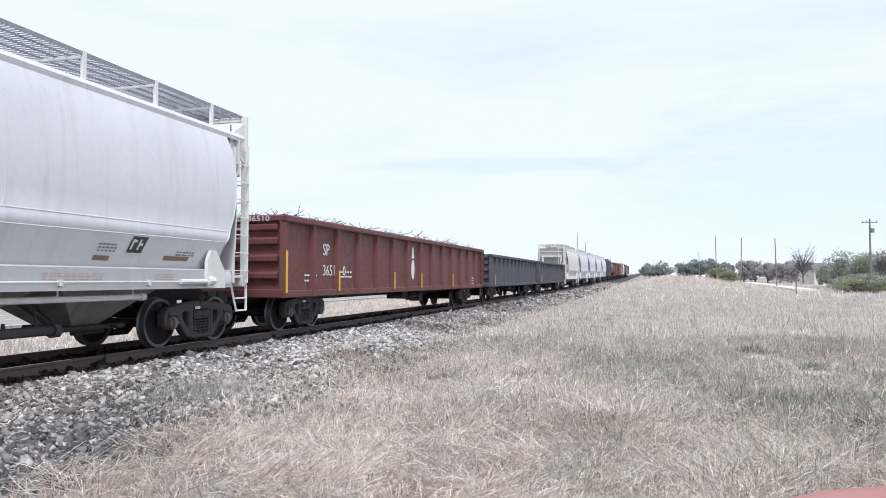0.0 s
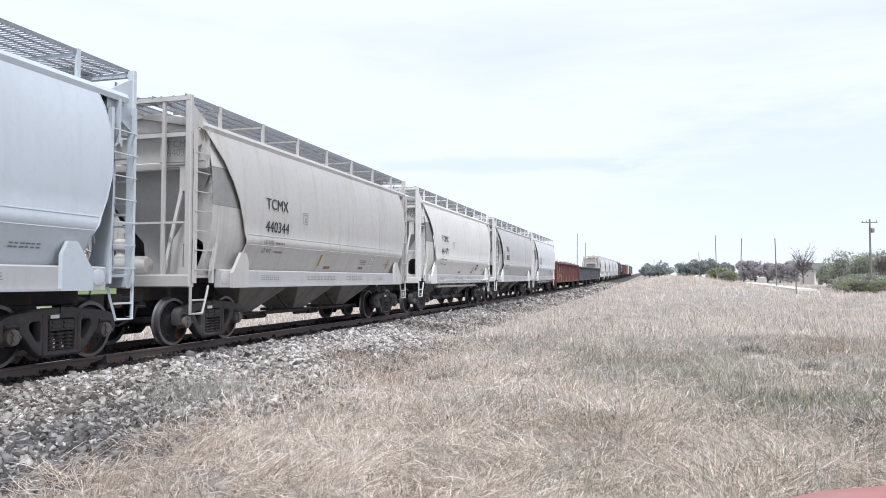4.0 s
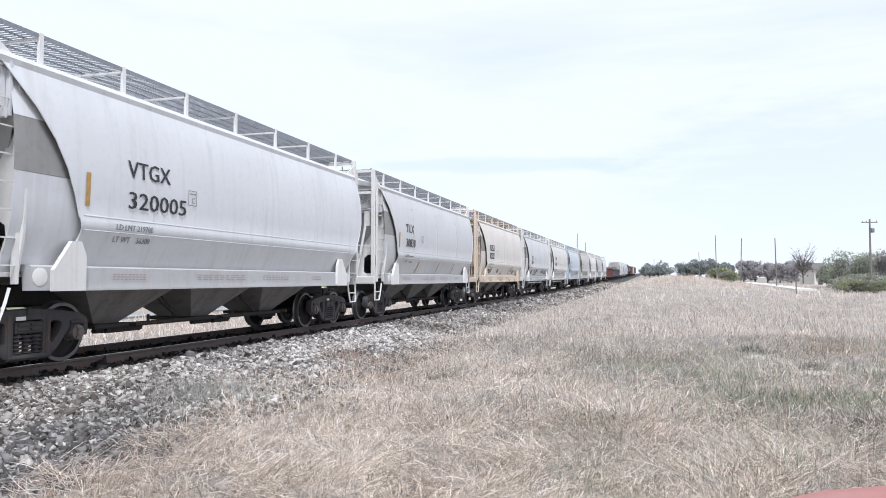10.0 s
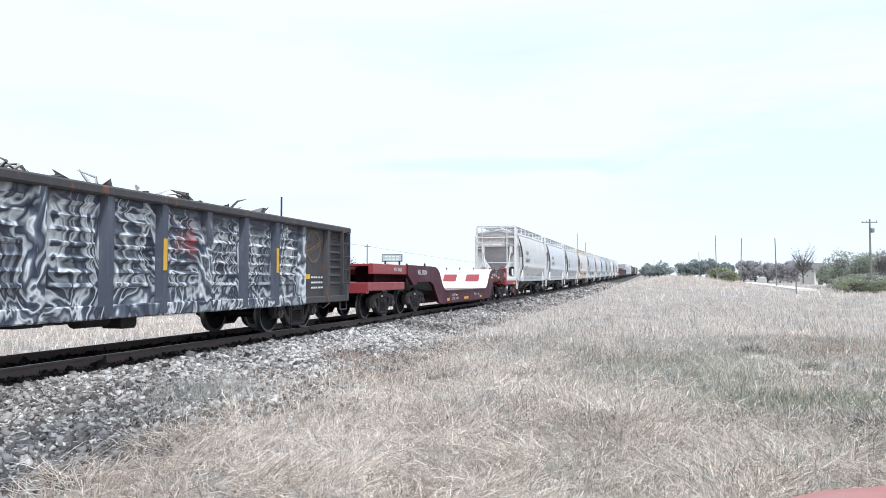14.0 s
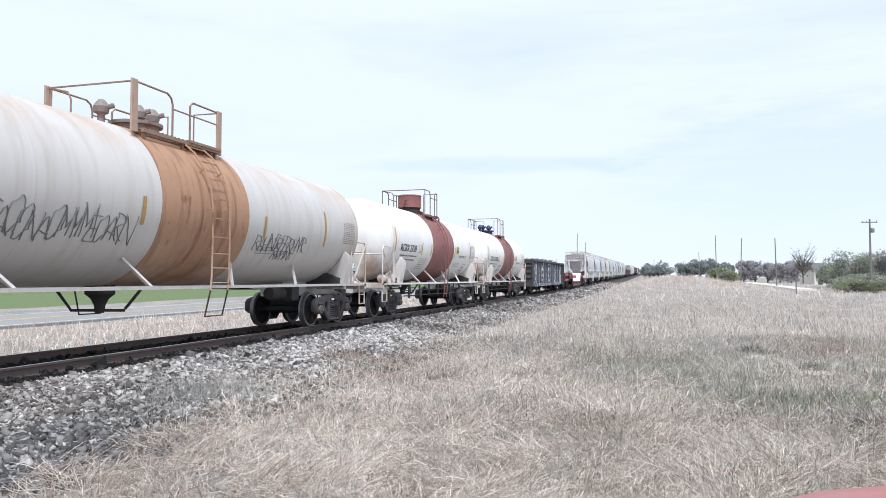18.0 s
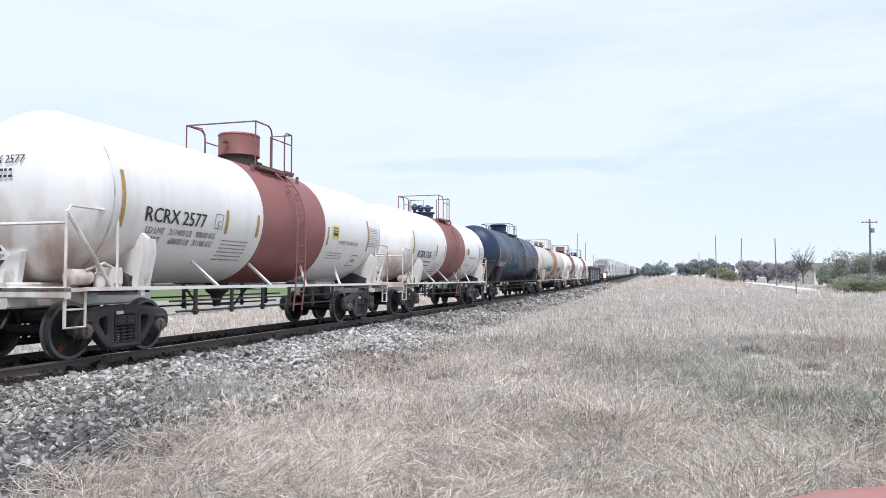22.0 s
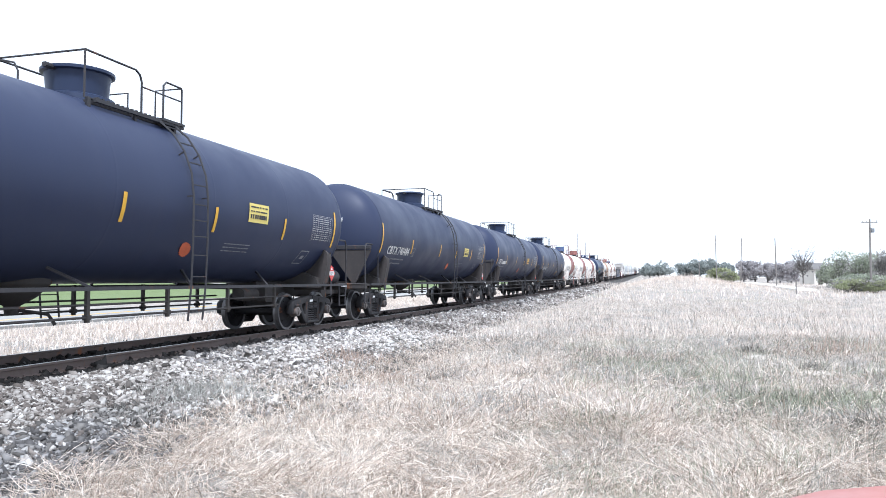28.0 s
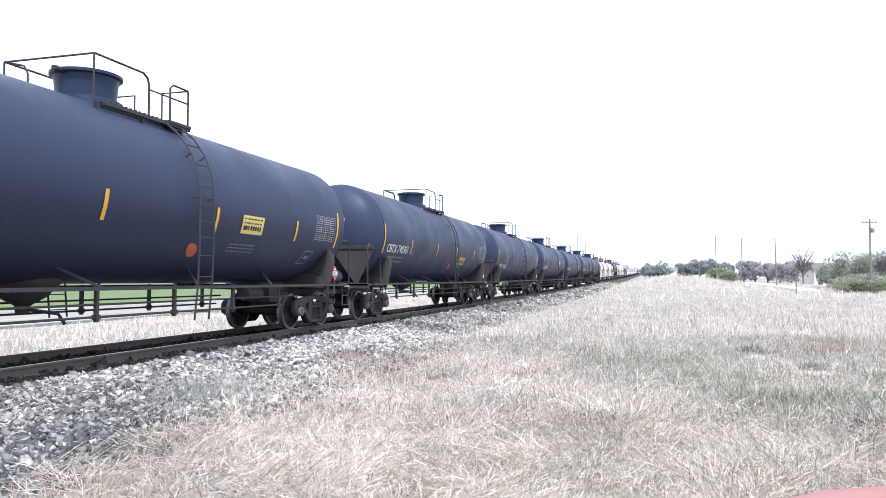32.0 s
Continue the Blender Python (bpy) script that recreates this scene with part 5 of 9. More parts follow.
    if pipe:
        part("train_pipe", "hop_pipe", lambda sh: (sh.pipe([(1.30, -3.6, 0.97), (1.30, 3.0, 0.97)], 0.05, 8), sh.pipe([(1.30, 2.96, 0.97), (1.30, 3.08, 0.97)], 0.065, 8), [sh.pipe([(1.30, y, 1.12), (1.30, y, 0.95)], 0.018, 5) for y in (-3.2, -1.0, 1.2, 2.8)]), trim, car)
        part("unloading_pipe", "hop_unload", lambda sh: (sh.pipe([(0.95, -3.3, 0.50), (0.95, 1.5, 0.50)], 0.075, 9), [sh.pipe([(0.95, y, 0.50), (0.95, y + 0.12, 0.50)], 0.115, 10) for y in (-3.35, -1.9, -0.4, 1.45)], [sh.pipe([(0.95, y, 0.5), (0.85, y, 1.0)], 0.02, 5) for y in (-2.6, 0.0, 1.2)]), CAST, car, label="dusty grey unloading pipe with collars")
    couplers(car, 7.0, 7.0)
    for s in (-1, 1):
        truck(car, s * 5.05)
    tm = text_mat or LETTER
    if lines:
        if paint is RUSTY:
            for z in (2.78, 2.36):
                part("lettering_patch", f"hop_patch{z}", lambda sh: strip(sh, -4.0, z, z + 0.31, 1.14, hop_x, 0.008), LETTER, car, label="black patch behind the lettering")
            tm = LETTERW
            for y in (-3.7, -1.0, 1.7, 3.6):
                part("reflector_strip", "hop_silly", lambda sh: sh.box(1.502, 1.508, 0, 0.5, 1.15, 1.24), OCHRE, car, pose(0, y, 0))
        high, low, tall = {"30061": (2.68, 2.36, 0.25), "200677": (2.68, 2.40, 0.22), "441476": (2.845, 2.425, 0.235)}.get(lines[1], (2.83, 2.33, 0.24) if lines[0] == "TCMX" and paint is not RUSTY else (2.92, 2.42, 0.27 if lines[0] == "VTGX" else 0.285))
        for k, z in ((0, high), (1, low)):
            part("lettering", f"mark{lines[k]}{z}{tall}{paint.name}", lambda sh: letters(sh, lines[k], -3.72 if lines[0] == "VTGX" or lines[1] == "30061" else -3.9, z - 0.02, tall, hop_x, 0.014, 1.32 if lines[k][:3] == "320" else 1.02), tm, car)

        def small(sh):
            letters(sh, "LD LMT", -3.95, 2.04, 0.09, hop_x, 0.012)
            letters(sh, "LT WT", -3.95, 1.85, 0.09, hop_x, 0.012)
            if lines[0] == "VTGX":
                letters(sh, "219700", -3.47, 2.04, 0.09, hop_x, 0.012)
                letters(sh, "56300", -3.41, 1.85, 0.09, hop_x, 0.012)
            else:
                bars(sh, -3.45, 2.05, 0.42, 1, hop_x, 0.04, 0.1, 0.012, words=8)
                bars(sh, -3.40, 1.86, 0.36, 1, hop_x, 0.04, 0.1, 0.012, words=7)
            for a, b in ((0.012, 0.25), ):
                for y0, y1, z0, z1 in ((-2.15, -1.90, 2.60, 2.612), (-2.15, -1.90, 2.86, 2.872), (-2.15, -2.138, 2.60, 2.872), (-1.912, -1.90, 2.60, 2.872)):
                    sh.add([(hop_x(z) + 0.014, y, z) for y, z in ((y0, z0), (y1, z0), (y1, z1), (y0, z1))], [(0, 1, 2, 3)])
            bars(sh, -2.10, 2.80, 0.17, 1, hop_x, 0.022, 0.06, 0.014)
            letters(sh, "C", -2.06, 2.645, 0.10, hop_x, 0.014)
        def end_text(sh):
            for k, z in ((0, 3.84), (1, 3.67)):
                vs, fs = text_shape(lines[k], 0.14, 1.0)
                sh.add([(0.55 + u, -5.876, z + v) for u, v in vs], fs)
            for i in range(3):
                w = 0.42 + 0.06 * (i % 2)
                sh.add([(0.55 + a, -5.89, 3.43 + b + 0.05 * i) for a, b in ((0, 0), (w, 0), (w, 0.022), (0, 0.022))], [(0, 1, 2, 3)])
        tagged(part("end_lettering", "hop_endtext" + "".join(lines), end_text, GREYTXT, car), kind="stuff")
        tagged(part("small_lettering", "hop_small" + lines[0], small, GREYTXT, car), kind="stuff")
        sill = lambda z: 1.504
        if lines[0] in ("CITX", "TCMX", "CBFX"):
            part("maker_plate", "hop_plate", lambda sh: strip(sh, 2.42, 1.70, 1.97, 0.36, hop_x, 0.008, 0.28, 6), SILLP if lines[1] == "440344" else PLATEK, car, label="small worn plate with a pale edge" if lines[1] == "440344" else "small black plate with a white edge")
            tagged(part("plate_writing", "hop_platemark", lambda sh: (strip(sh, 2.41, 1.685, 1.70, 0.38, hop_x, 0.012, 0.28, 2), strip(sh, 2.475, 1.965, 1.98, 0.38, hop_x, 0.012, 0.28, 2), strip(sh, 2.47, 1.75, 1.92, 0.045, hop_x, 0.012, 0.28, 3), strip(sh, 2.63, 1.75, 1.92, 0.045, hop_x, 0.012, 0.28, 3), strip(sh, 2.50, 1.87, 1.91, 0.11, hop_x, 0.013, 0.28, 2), strip(sh, 2.66, 1.82, 1.86, 0.10, hop_x, 0.013, 0.28, 2)), LETTERW, car), kind="stuff")
            for k, (y, z, w) in enumerate(((1.75, 1.56, 0.34), (-0.6, 1.54, 0.4)) if lines[0] == "TCMX" else ((1.75, 1.56, 0.34), (3.4, 1.60, 0.7), (-0.6, 1.54, 0.4))):
                part("brown_mark", f"hop_brown{y}", lambda sh: strip(sh, y, z, z + 0.075, w, hop_x, 0.009, 0.0, 2), BROWNM, car)
            tagged(part("body_stencil", "hop_stencil", lambda sh: (bars(sh, 1.78, 1.80, 0.42, 3, hop_x, 0.022, 0.05, 0.010, words=5), bars(sh, 3.7, 1.74, 0.55, 2, hop_x, 0.022, 0.05, 0.010, words=6)), GREYTXT, car), kind="stuff")
        if pipe:
            part("sill_rod", "hop_sillrod", lambda sh: (sh.pipe([(1.545, -4.0, 1.225), (1.545, 4.2, 1.225)], 0.016, 6), [sh.box(1.50, 1.57, y - 0.03, y + 0.03, 1.17, 1.26, 0.01) for y in (-3.4, -1.2, 1.0, 2.9)], sh.pipe([(1.56, 3.7, 1.225), (1.56, 4.55, 1.225)], 0.045, 8), sh.lathe([(0, 4.5), (0.075, 4.5), (0.085, 4.56), (0.085, 4.68), (0, 4.7)], "y", (1.58, 0, 1.235), 10)), trim, car, label="operating rod along the sill")
        tagged(part("sill_lettering", "hop_silltext", lambda sh: [bars(sh, y, 1.34, w, 3, sill, 0.012, 0.042, 0.006, words=9) for y, w in ((-3.9, 0.8), (-1.7, 1.7), (0.7, 1.2), (3.1, 0.5))], SILLTXT if rust_marks else GREYTXT, car), kind="stuff")
    if stripes:
        for y, z, h, le in stripes:
            part("reflector_strip", f"hop_stripe{y}{z}{h}", lambda sh: strip(sh, y, z, z + h, 0.085 if h > 0.15 else 0.38, hop_x, 0.012, le), OCHRE, car)
    if paint is RUSTY and lines:
        for k, (y0, z0, n) in enumerate(((-4.1, 1.58, 4), (-1.7, 1.60, 2), (2.9, 1.58, 3))):
            part("graffiti", f"hop_scribble{y0}", lambda sh: strokes(sh, hop_x, y0, z0, n * 3, 0.22, 0.075, 0.006, 90 + k), SILLTXT if k else LETTER, car, label="sprayed scribble")
    elif "graffiti" in label:
        for k, (y0, z0, n, tall, w) in enumerate(((-3.55, 1.60, 3, 0.30, 0.15), (-2.2, 1.52, 8, 0.34, 0.18), (-1.2, 1.74, 3, 0.28, 0.2), (1.7, 1.66, 7, 0.26, 0.17), (3.1, 1.62, 6, 0.28, 0.19))):
            part("graffiti", f"hop_tag{y0}", lambda sh: strokes(sh, hop_x, y0, z0, n, tall, w, 0.007, 40 + k), GREYTXT, car, label="sprayed scribble")
    return car


# ---- tank car ----
def tank_car(q, kind, paint, label, R=1.58, zc=2.77, body=16.7, tc=13.9, cpl=18.2, mark="", band=None, band_y=(-0.9, 1.5), trim=None, dome="drum", dome_mat=None, rail_mat=None, text_mat=None, stripe=YELLOW, dashes=(), placard=3.4, scrawl=False, ry=1.0, rails=(-1.0, 0.35, 0.95, 1.5, 4.96), tz=2.0, ts=0.26, ty=None, wide=0.98, ly=None, hazard=None, panel=None, oval=None):
    hazard = hazard or (HAZR, LETTERW)
    car = start_car("tank_car", label, q, "freight train cars")
    dark = paint in (TANKK, TANKB)
    trim = trim or (DARKTRIM if dark else paint)
    rail_mat = rail_mat or trim
    saddle_mat = DUSTY if dark else STAINW if paint is TANKW else trim
    text_mat = text_mat or LETTERW
    key = f"{kind}{R}{body}"
    surf = lambda z: math.sqrt(max(R * R - (z - zc) ** 2, 0.01))
    h, hd = body / 2, 0.80

    def shell(sh):
        prof = [(0.001, -h)]
        for i in range(1, 10):
            a = i / 9 * math.pi / 2
            prof.append((R * math.sin(a), -h + hd - hd * math.cos(a)))
        head = prof[:]
        for y in (-h + hd + 0.02, -h * 0.45, -h * 0.12, h * 0.2, h * 0.55, h - hd - 0.02):    # weld seams
            prof += [(R, y - 0.05), (R, y - 0.014), (R + (0.0015 if dark else 0.004), y), (R, y + 0.014), (R, y + 0.05)]
        prof += [(r, -y) for r, y in head[::-1]]
        sh.lathe(prof, "y", (0, 0, zc), 56)
    part("tank_shell", "shell" + key, shell, paint, car, angle=50)
    if band:
        part("centre_band", f"band{key}{band_y}", lambda sh: sh.lathe([(R + 0.001, band_y[0]), (R + 0.006, band_y[0] + 0.004), (R + 0.006, band_y[1] - 0.004), (R + 0.001, band_y[1])], "y", (0, 0, zc), 56), band, car, label="painted band round the tank")
    top = zc + R
    dy = -0.15 if dark else 0.0
    # platform and dome
    def deck(sh):
        for x in (-0.95, -0.75, 0.75, 0.95):
            sh.box(x - 0.03, x + 0.03, rails[0] + 0.2, rails[3], top - 0.20, top - 0.14)
        for i in range(20):
            y = rails[0] + 0.25 + (rails[3] - rails[0] - 0.3) * i / 19
            for s in (-1, 1):
                sh.box(s * 0.85 - 0.13, s * 0.85 + 0.13, y - 0.02, y + 0.02, top - 0.145, top - 0.12)
        sh.box(-1.0, 1.0, rails[2] - 0.1, rails[3], top - 0.15, top - 0.10)
        for y in (-0.9, 0.2, 1.3):
            for s in (-1, 1):
                sh.box(s * 0.9 - 0.03, s * 0.9 + 0.03, y - 0.03, y + 0.03, top - 0.45, top - 0.14)
    part("top_platform", "deck" + key, deck, rail_mat, car)
    tt = top - 0.12

    def rail(sh):
        y0, y1, u0, u1, ht = rails
        for s in (-1, 1):
            x = s * 0.92
            sh.pipe([(x, y0, ht), (x, y1 - 0.16, ht), (x, y1 - 0.05, ht - 0.06), (x, y1, ht - 0.18), (x, y1, tt - 0.05)], 0.020, 6)
            sh.pipe([(x, y0, ht), (x, y0, tt - 0.05)], 0.018, 5)
            sh.pipe([(x, y1, ht - 0.26), (x, u1, ht - 0.26)], 0.016, 5)
            sh.pipe([(x, u0, tt - 0.05), (x, u0, ht - 0.08), (x, u0 + 0.08, ht), (x, u1 - 0.03, ht), (x, u1, ht - 0.03), (x, u1, tt - 0.05)], 0.020, 6)
            sh.pipe([(x, u1, ht), (x * 0.35, u1, ht), (x * 0.35, u1, tt)], 0.018, 5)
        sh.pipe([(0.92, y0, ht), (-0.92, y0, ht)], 0.018, 5)
        sh.pipe([(-0.92, y0, ht), (-0.5, y0, ht - 0.10), (-0.42, y0, ht - 0.24), (-0.42, y0, tt)], 0.018, 6)
    part("platform_railing", f"railing{rails}" + key, rail, rail_mat, car)
    if paint is TANKOLD:
        for x, y in ((0.93, rails[0]), (-0.93, rails[0]), (0.93, rails[3])):
            part("railing_post", "railpost" + key, lambda sh: sh.box(-0.02, 0.02, -0.085, 0.085, tt - 0.1, rails[4] + 0.03, 0.01), TANPOST, car, pose(x, y, 0), "broad rust-stained railing post")
    if dome == "drum":
        if band:
            part("dome", "dome" + key, lambda sh: sh.lathe([(0.0, top + 0.20), (0.49, top + 0.20), (0.50, top + 0.22), (0.49, top + 0.24), (0.49, top + 0.68), (0.505, top + 0.70), (0.48, top + 0.74), (0.0, top + 0.76)], "z", (0, 0, 0), 28), dome_mat or paint, car, label="drum-shaped valve housing on top")
            part("dome_base", "domebase" + key, lambda sh: sh.lathe([(0.0, top - 0.1), (0.56, top - 0.1), (0.56, top + 0.05), (0.44, top + 0.07), (0.44, top + 0.21), (0.0, top + 0.21)], "z", (0, 0, 0), 24), UNDER, car)
        else:
            part("dome", "dome" + key, lambda sh: sh.lathe([(0.0, top - 0.1), (0.62, top - 0.1), (0.60, top + 0.05), (0.50, top + 0.09), (0.52, top + 0.36), (0.54, top + 0.46), (0.60, top + 0.48), (0.60, top + 0.53), (0.5, top + 0.56), (0.0, top + 0.58)], "z", (0, 0, 0), 28), dome_mat or TANKB, car, pose(0, dy, 0), "round valve housing on top")
        part("dome_latch", "latch" + key, lambda sh: sh.box(-0.05, 0.05, 0.54, 0.70, top + 0.42, top + 0.50, 0.02).box(-0.05, 0.05, -0.74, -0.54, top + 0.44, top + 0.52, 0.02), rail_mat, car, pose(0, dy, 0))
    else:
        part("manway", "manway" + key, lambda sh: sh.lathe([(0, top - 0.1), (0.42, top - 0.1), (0.42, top + 0.14), (0.5, top + 0.14), (0.5, top + 0.2), (0, top + 0.24)], "z", (0, 0, 0), 20), dome_mat or rail_mat, car)
        for i, (x, y) in enumerate(((0.25, -0.25), (-0.2, -0.7), (0.1, 0.35), (-0.3, 0.5))):
            part("valve", f"topvalve{i % 2}{key}", lambda sh: sh.lathe([(0.0, top), (0.07, top), (0.07, top + 0.22), (0.13, top + 0.25), (0.15, top + 0.36), (0.09, top + 0.46), (0.05, top + 0.50), (0.0, top + 0.5)], "z", (0, 0, 0), 12).pipe([(0, 0, top + 0.33), (0.2, 0.1, top + 0.40)], 0.05, 6), dome_mat or rail_mat, car, pose(x, y, 0.03 * i))
    for s in (-1, 1):
        flip = pose(0, 0, 0, 0, 0, 0 if s > 0 else 180)
        # ladder follows the curve of the tank
        lw = 0.58 if paint is TANKOLD else 0.44
        def ladder(sh):
            angs = [1.02, 0.75, 0.5, 0.25, 0.0]
            curve = [((R + 0.13) * math.cos(a), (R + 0.13) * math.sin(a) + zc) for a in angs] + [(R + 0.13, 1.9)] + ([(R + 0.12, 1.35), (R + 0.10, 1.06)] if paint is TANKOLD else [(R + 0.10, 1.12), (R + 0.04, 0.52)])
            la = (ry - 0.2) if ly is None else ly
            lo = la if s > 0 else -la - lw
            for o in (0.0, lw):
                sh.pipe([(x, lo + o, z) for x, z in curve], 0.020, 5)
            pts = [Vector((x, lo, z)) for x, z in curve]
            for a, b in zip(pts, pts[1:]):
                k = max(1, round((b - a).length / 0.33))
                for i in range(k):
                    m = a.lerp(b, (i + 0.5) / k)
                    sh.pipe([m, m + Vector((0, lw, 0))], 0.014, 4)
            for a in (0.5, 0.0):
                for o in (0.0, lw):
                    sh.pipe([(R * math.cos(a), lo + o, R * math.sin(a) + zc), ((R + 0.13) * math.cos(a), lo + o, (R + 0.13) * math.sin(a) + zc)], 0.016, 4)
        part("ladder", f"tankladder{s}{key}", ladder, band or rail_mat, car, flip)
        if paint is TANKOLD:
            part("ladder_step", f"oldstep{s}{key}", lambda sh: sh.pipe([(R + 0.10, s * ly + (0 if s > 0 else -lw), 1.06), (R - 0.02, s * ly + (0 if s > 0 else -lw), 0.56), (R - 0.02, s * ly + (lw if s > 0 else 0), 0.56), (R + 0.10, s * ly + (lw if s > 0 else 0), 1.06)], 0.018, 5), DARKTRIM, car, flip, "black hanging step")
        part("side_rail", "siderail" + key, lambda sh: sh.box(1.38, 1.44, -h + 0.2, h - 0.2, 1.09, 1.15), trim, car, flip)
        if paint is not TANKOLD:
            part("lower_rod", "lowrod" + key, lambda sh: sh.pipe([(1.05, -tc / 2 + 1.2, 0.86), (1.05, tc / 2 - 1.2, 0.86)], 0.020, 5).pipe([(1.05, -tc / 2 + 1.4, 0.66), (1.05, tc / 2 - 1.8, 0.66)], 0.022, 5), UNDER, car, flip)
            for i in range(6):
                y = -tc / 2 + 2.0 + (tc - 4.0) * i / 5
                part("rod_hanger", "hanger" + key, lambda sh: sh.box(1.02, 1.08, -0.03, 0.03, 0.58, 1.16).box(1.0, 1.10, -0.045, 0.045, 0.62, 0.70), UNDER, car, flip @ pose(0, y, 0))
        for e in (-1, 1):
            part("saddle", f"saddle{e * s}{key}", lambda sh: sh.prism([(0.55, 1.0), (1.42, 1.0), (1.40, 1.3), (1.52, 1.95), (1.40, 2.05), (1.26, 1.80), (0.55, 1.45)], "y", -0.05, 0.05).prism([(1.30, 1.10), (1.42, 1.10), (1.55, 1.72), (1.53, 1.95), (1.47, 1.95)], "y", -0.13 if dark else -0.16, 0.13 if dark else 0.16), saddle_mat, car, flip @ pose(0, e * tc / 2, 0))
            part("end_step", f"tstep{e * s}{key}", lambda sh: sh.pipe([(1.34, e * (h + 0.10), 1.1), (1.34, e * (h + 0.10), 0.55), (1.34, e * (h - 0.30), 0.55), (1.34, e * (h - 0.30), 1.1)], 0.026, 4).pipe([(1.34, e * (h + 0.10), 0.82), (1.34, e * (h - 0.30), 0.82)], 0.02, 4), trim, car, flip)
            part("grab_rail", f"tgrab{e * s}{key}", lambda sh: sh.pipe([(1.36, e * (h + 0.12), 1.12), (1.36, e * (h + 0.12), 2.24), (1.36, e * (h + 0.04), 2.36), (1.36, e * (h - 0.85), 2.36), (1.36, e * (h - 0.95), 2.24), (1.36, e * (h - 0.95), 1.12)], 0.022, 6), trim, car, flip)
            for k in (0.22, 0.62):
                part("strut", f"strut{e * s}{key}", lambda sh: sh.pipe([(1.40, e * 0.28, 1.12), (surf(1.45 if dark else 1.62) + 0.005, -e * 0.10, 1.45 if dark else 1.62)], 0.028 if dark else 0.035, 4), trim, car, flip @ pose(0, e * k * tc / 2, 0))
    for s in (-1, 1):
        flip = pose(0, 0, 0, 0, 0, 0 if s > 0 else 180)
        part("stub_sill", "stub" + key, lambda sh: sh.box(-0.33, 0.33, tc / 2 - 1.6, h + 0.15, 0.82, 1.22, 0.03).box(-1.38, 1.38, h - 0.30, h + 0.16, 1.08, 1.14).box(-1.38, 1.38, h + 0.02, h + 0.16, 0.98, 1.16, 0.02), trim if band else UNDER, car, flip)
        if dark and s > 0:
            part("air_reservoir", "tankres" + key, lambda sh: sh.lathe([(0, h - 0.85), (0.15, h - 0.82), (0.19, h - 0.72), (0.19, h - 0.05), (0.15, h + 0.05), (0, h + 0.08)], "y", (1.05, 0, 1.34), 16), DARKTRIM, car)
        else:
            part("head_plate", "headplate" + key, lambda sh: [sh.prism([(k * 0.90, 1.16), (k * 1.02, 1.16), (k * 1.50, 2.12), (k * 1.50, 2.18), (k * 0.18, 2.18), (k * 0.18, 2.12)], "y", h + 0.02, h + 0.06) for k in (-1, 1)] if dark else sh.prism([(-0.22, 1.15), (0.22, 1.15), (0.30, 1.70), (-0.30, 1.70)], "y", h - 0.22, h - 0.12), saddle_mat, car, flip)
            part("end_bar", "endbar" + key, lambda sh: sh.box(-1.52, 1.52, h + 0.02, h + 0.09, 2.19, 2.31, 0.015) if dark else (sh.pipe([(-1.36, h + 0.14, 2.10), (1.36, h + 0.14, 2.10)], 0.026, 6), sh.pipe([(1.36, h + 0.12, 2.28), (1.36, h - 0.85, 1.12)], 0.030, 6), sh.pipe([(-1.36, h + 0.12, 2.28), (-1.36, h - 0.85, 1.12)], 0.030, 6), sh.pipe([(0.30, h + 0.10, 2.1), (1.2, h + 0.10, 1.14)], 0.03, 6)), trim, car, flip)
        if paint is TANKW and s < 0:
            part("brake_valve", "endvalve" + key, lambda sh: sh.box(-1.34, -1.12, tc / 2 + 0.36, tc / 2 + 0.66, 1.14, 1.46, 0.05).box(-1.38, -1.30, tc / 2 + 0.42, tc / 2 + 0.60, 1.20, 1.40, 0.02).lathe([(0, 1.14), (0.09, 1.14), (0.10, 1.34), (0.06, 1.38), (0.06, 1.47), (0, 1.48)], "z", (-1.26, tc / 2 + 0.82, 0), 12).lathe([(0, tc / 2 + 0.95), (0.10, tc / 2 + 0.97), (0.13, tc / 2 + 1.03), (0.13, tc / 2 + 1.38), (0, tc / 2 + 1.44)], "y", (-1.2, 0, 1.30), 14).pipe([(-1.3, tc / 2 + 0.5, 1.42), (-1.32, tc / 2 + 0.8, 1.52), (-1.28, tc / 2 + 1.15, 1.40)], 0.025, 6), trim, car, flip, "white brake valve and small reservoir on the end deck")
        tagged(part("sill_writing", "sillwords" + key, lambda sh: [bars(sh, y, 1.06, w, 1, lambda z: 1.381, 0.035, 0.1, 0.004, words=6) for y, w in ((h - 0.27, 0.38),)], LETTERW if dark else GREYTXT, car, flip), kind="stuff")
        part("bolster_web", "web" + key, lambda sh: sh.prism([(-1.36, 1.05), (1.36, 1.05), (1.30, 1.30), (0.9, 1.45), (-0.9, 1.45), (-1.30, 1.30)], "y", tc / 2 - 0.25, tc / 2 + 0.25), UNDER, car, flip)
    if band:
        part("bottom_outlet", "outlet" + key, lambda sh: sh.lathe([(0, 0.66), (0.08, 0.66), (0.10, 0.80), (0.16, 0.92), (0.26, 1.0), (0.26, zc - R + 0.05), (0, zc - R + 0.05)], "z", (0, 0, 0), 12).pipe([(-0.5, -0.5, 1.1), (-0.3, -0.35, 0.72), (0.3, 0.3, 0.70)], 0.03, 5).pipe([(0.5, 0.5, 1.1), (0.3, 0.3, 0.72)], 0.03, 5), UNDER, car, pose(0, -0.87, 0))
    else:
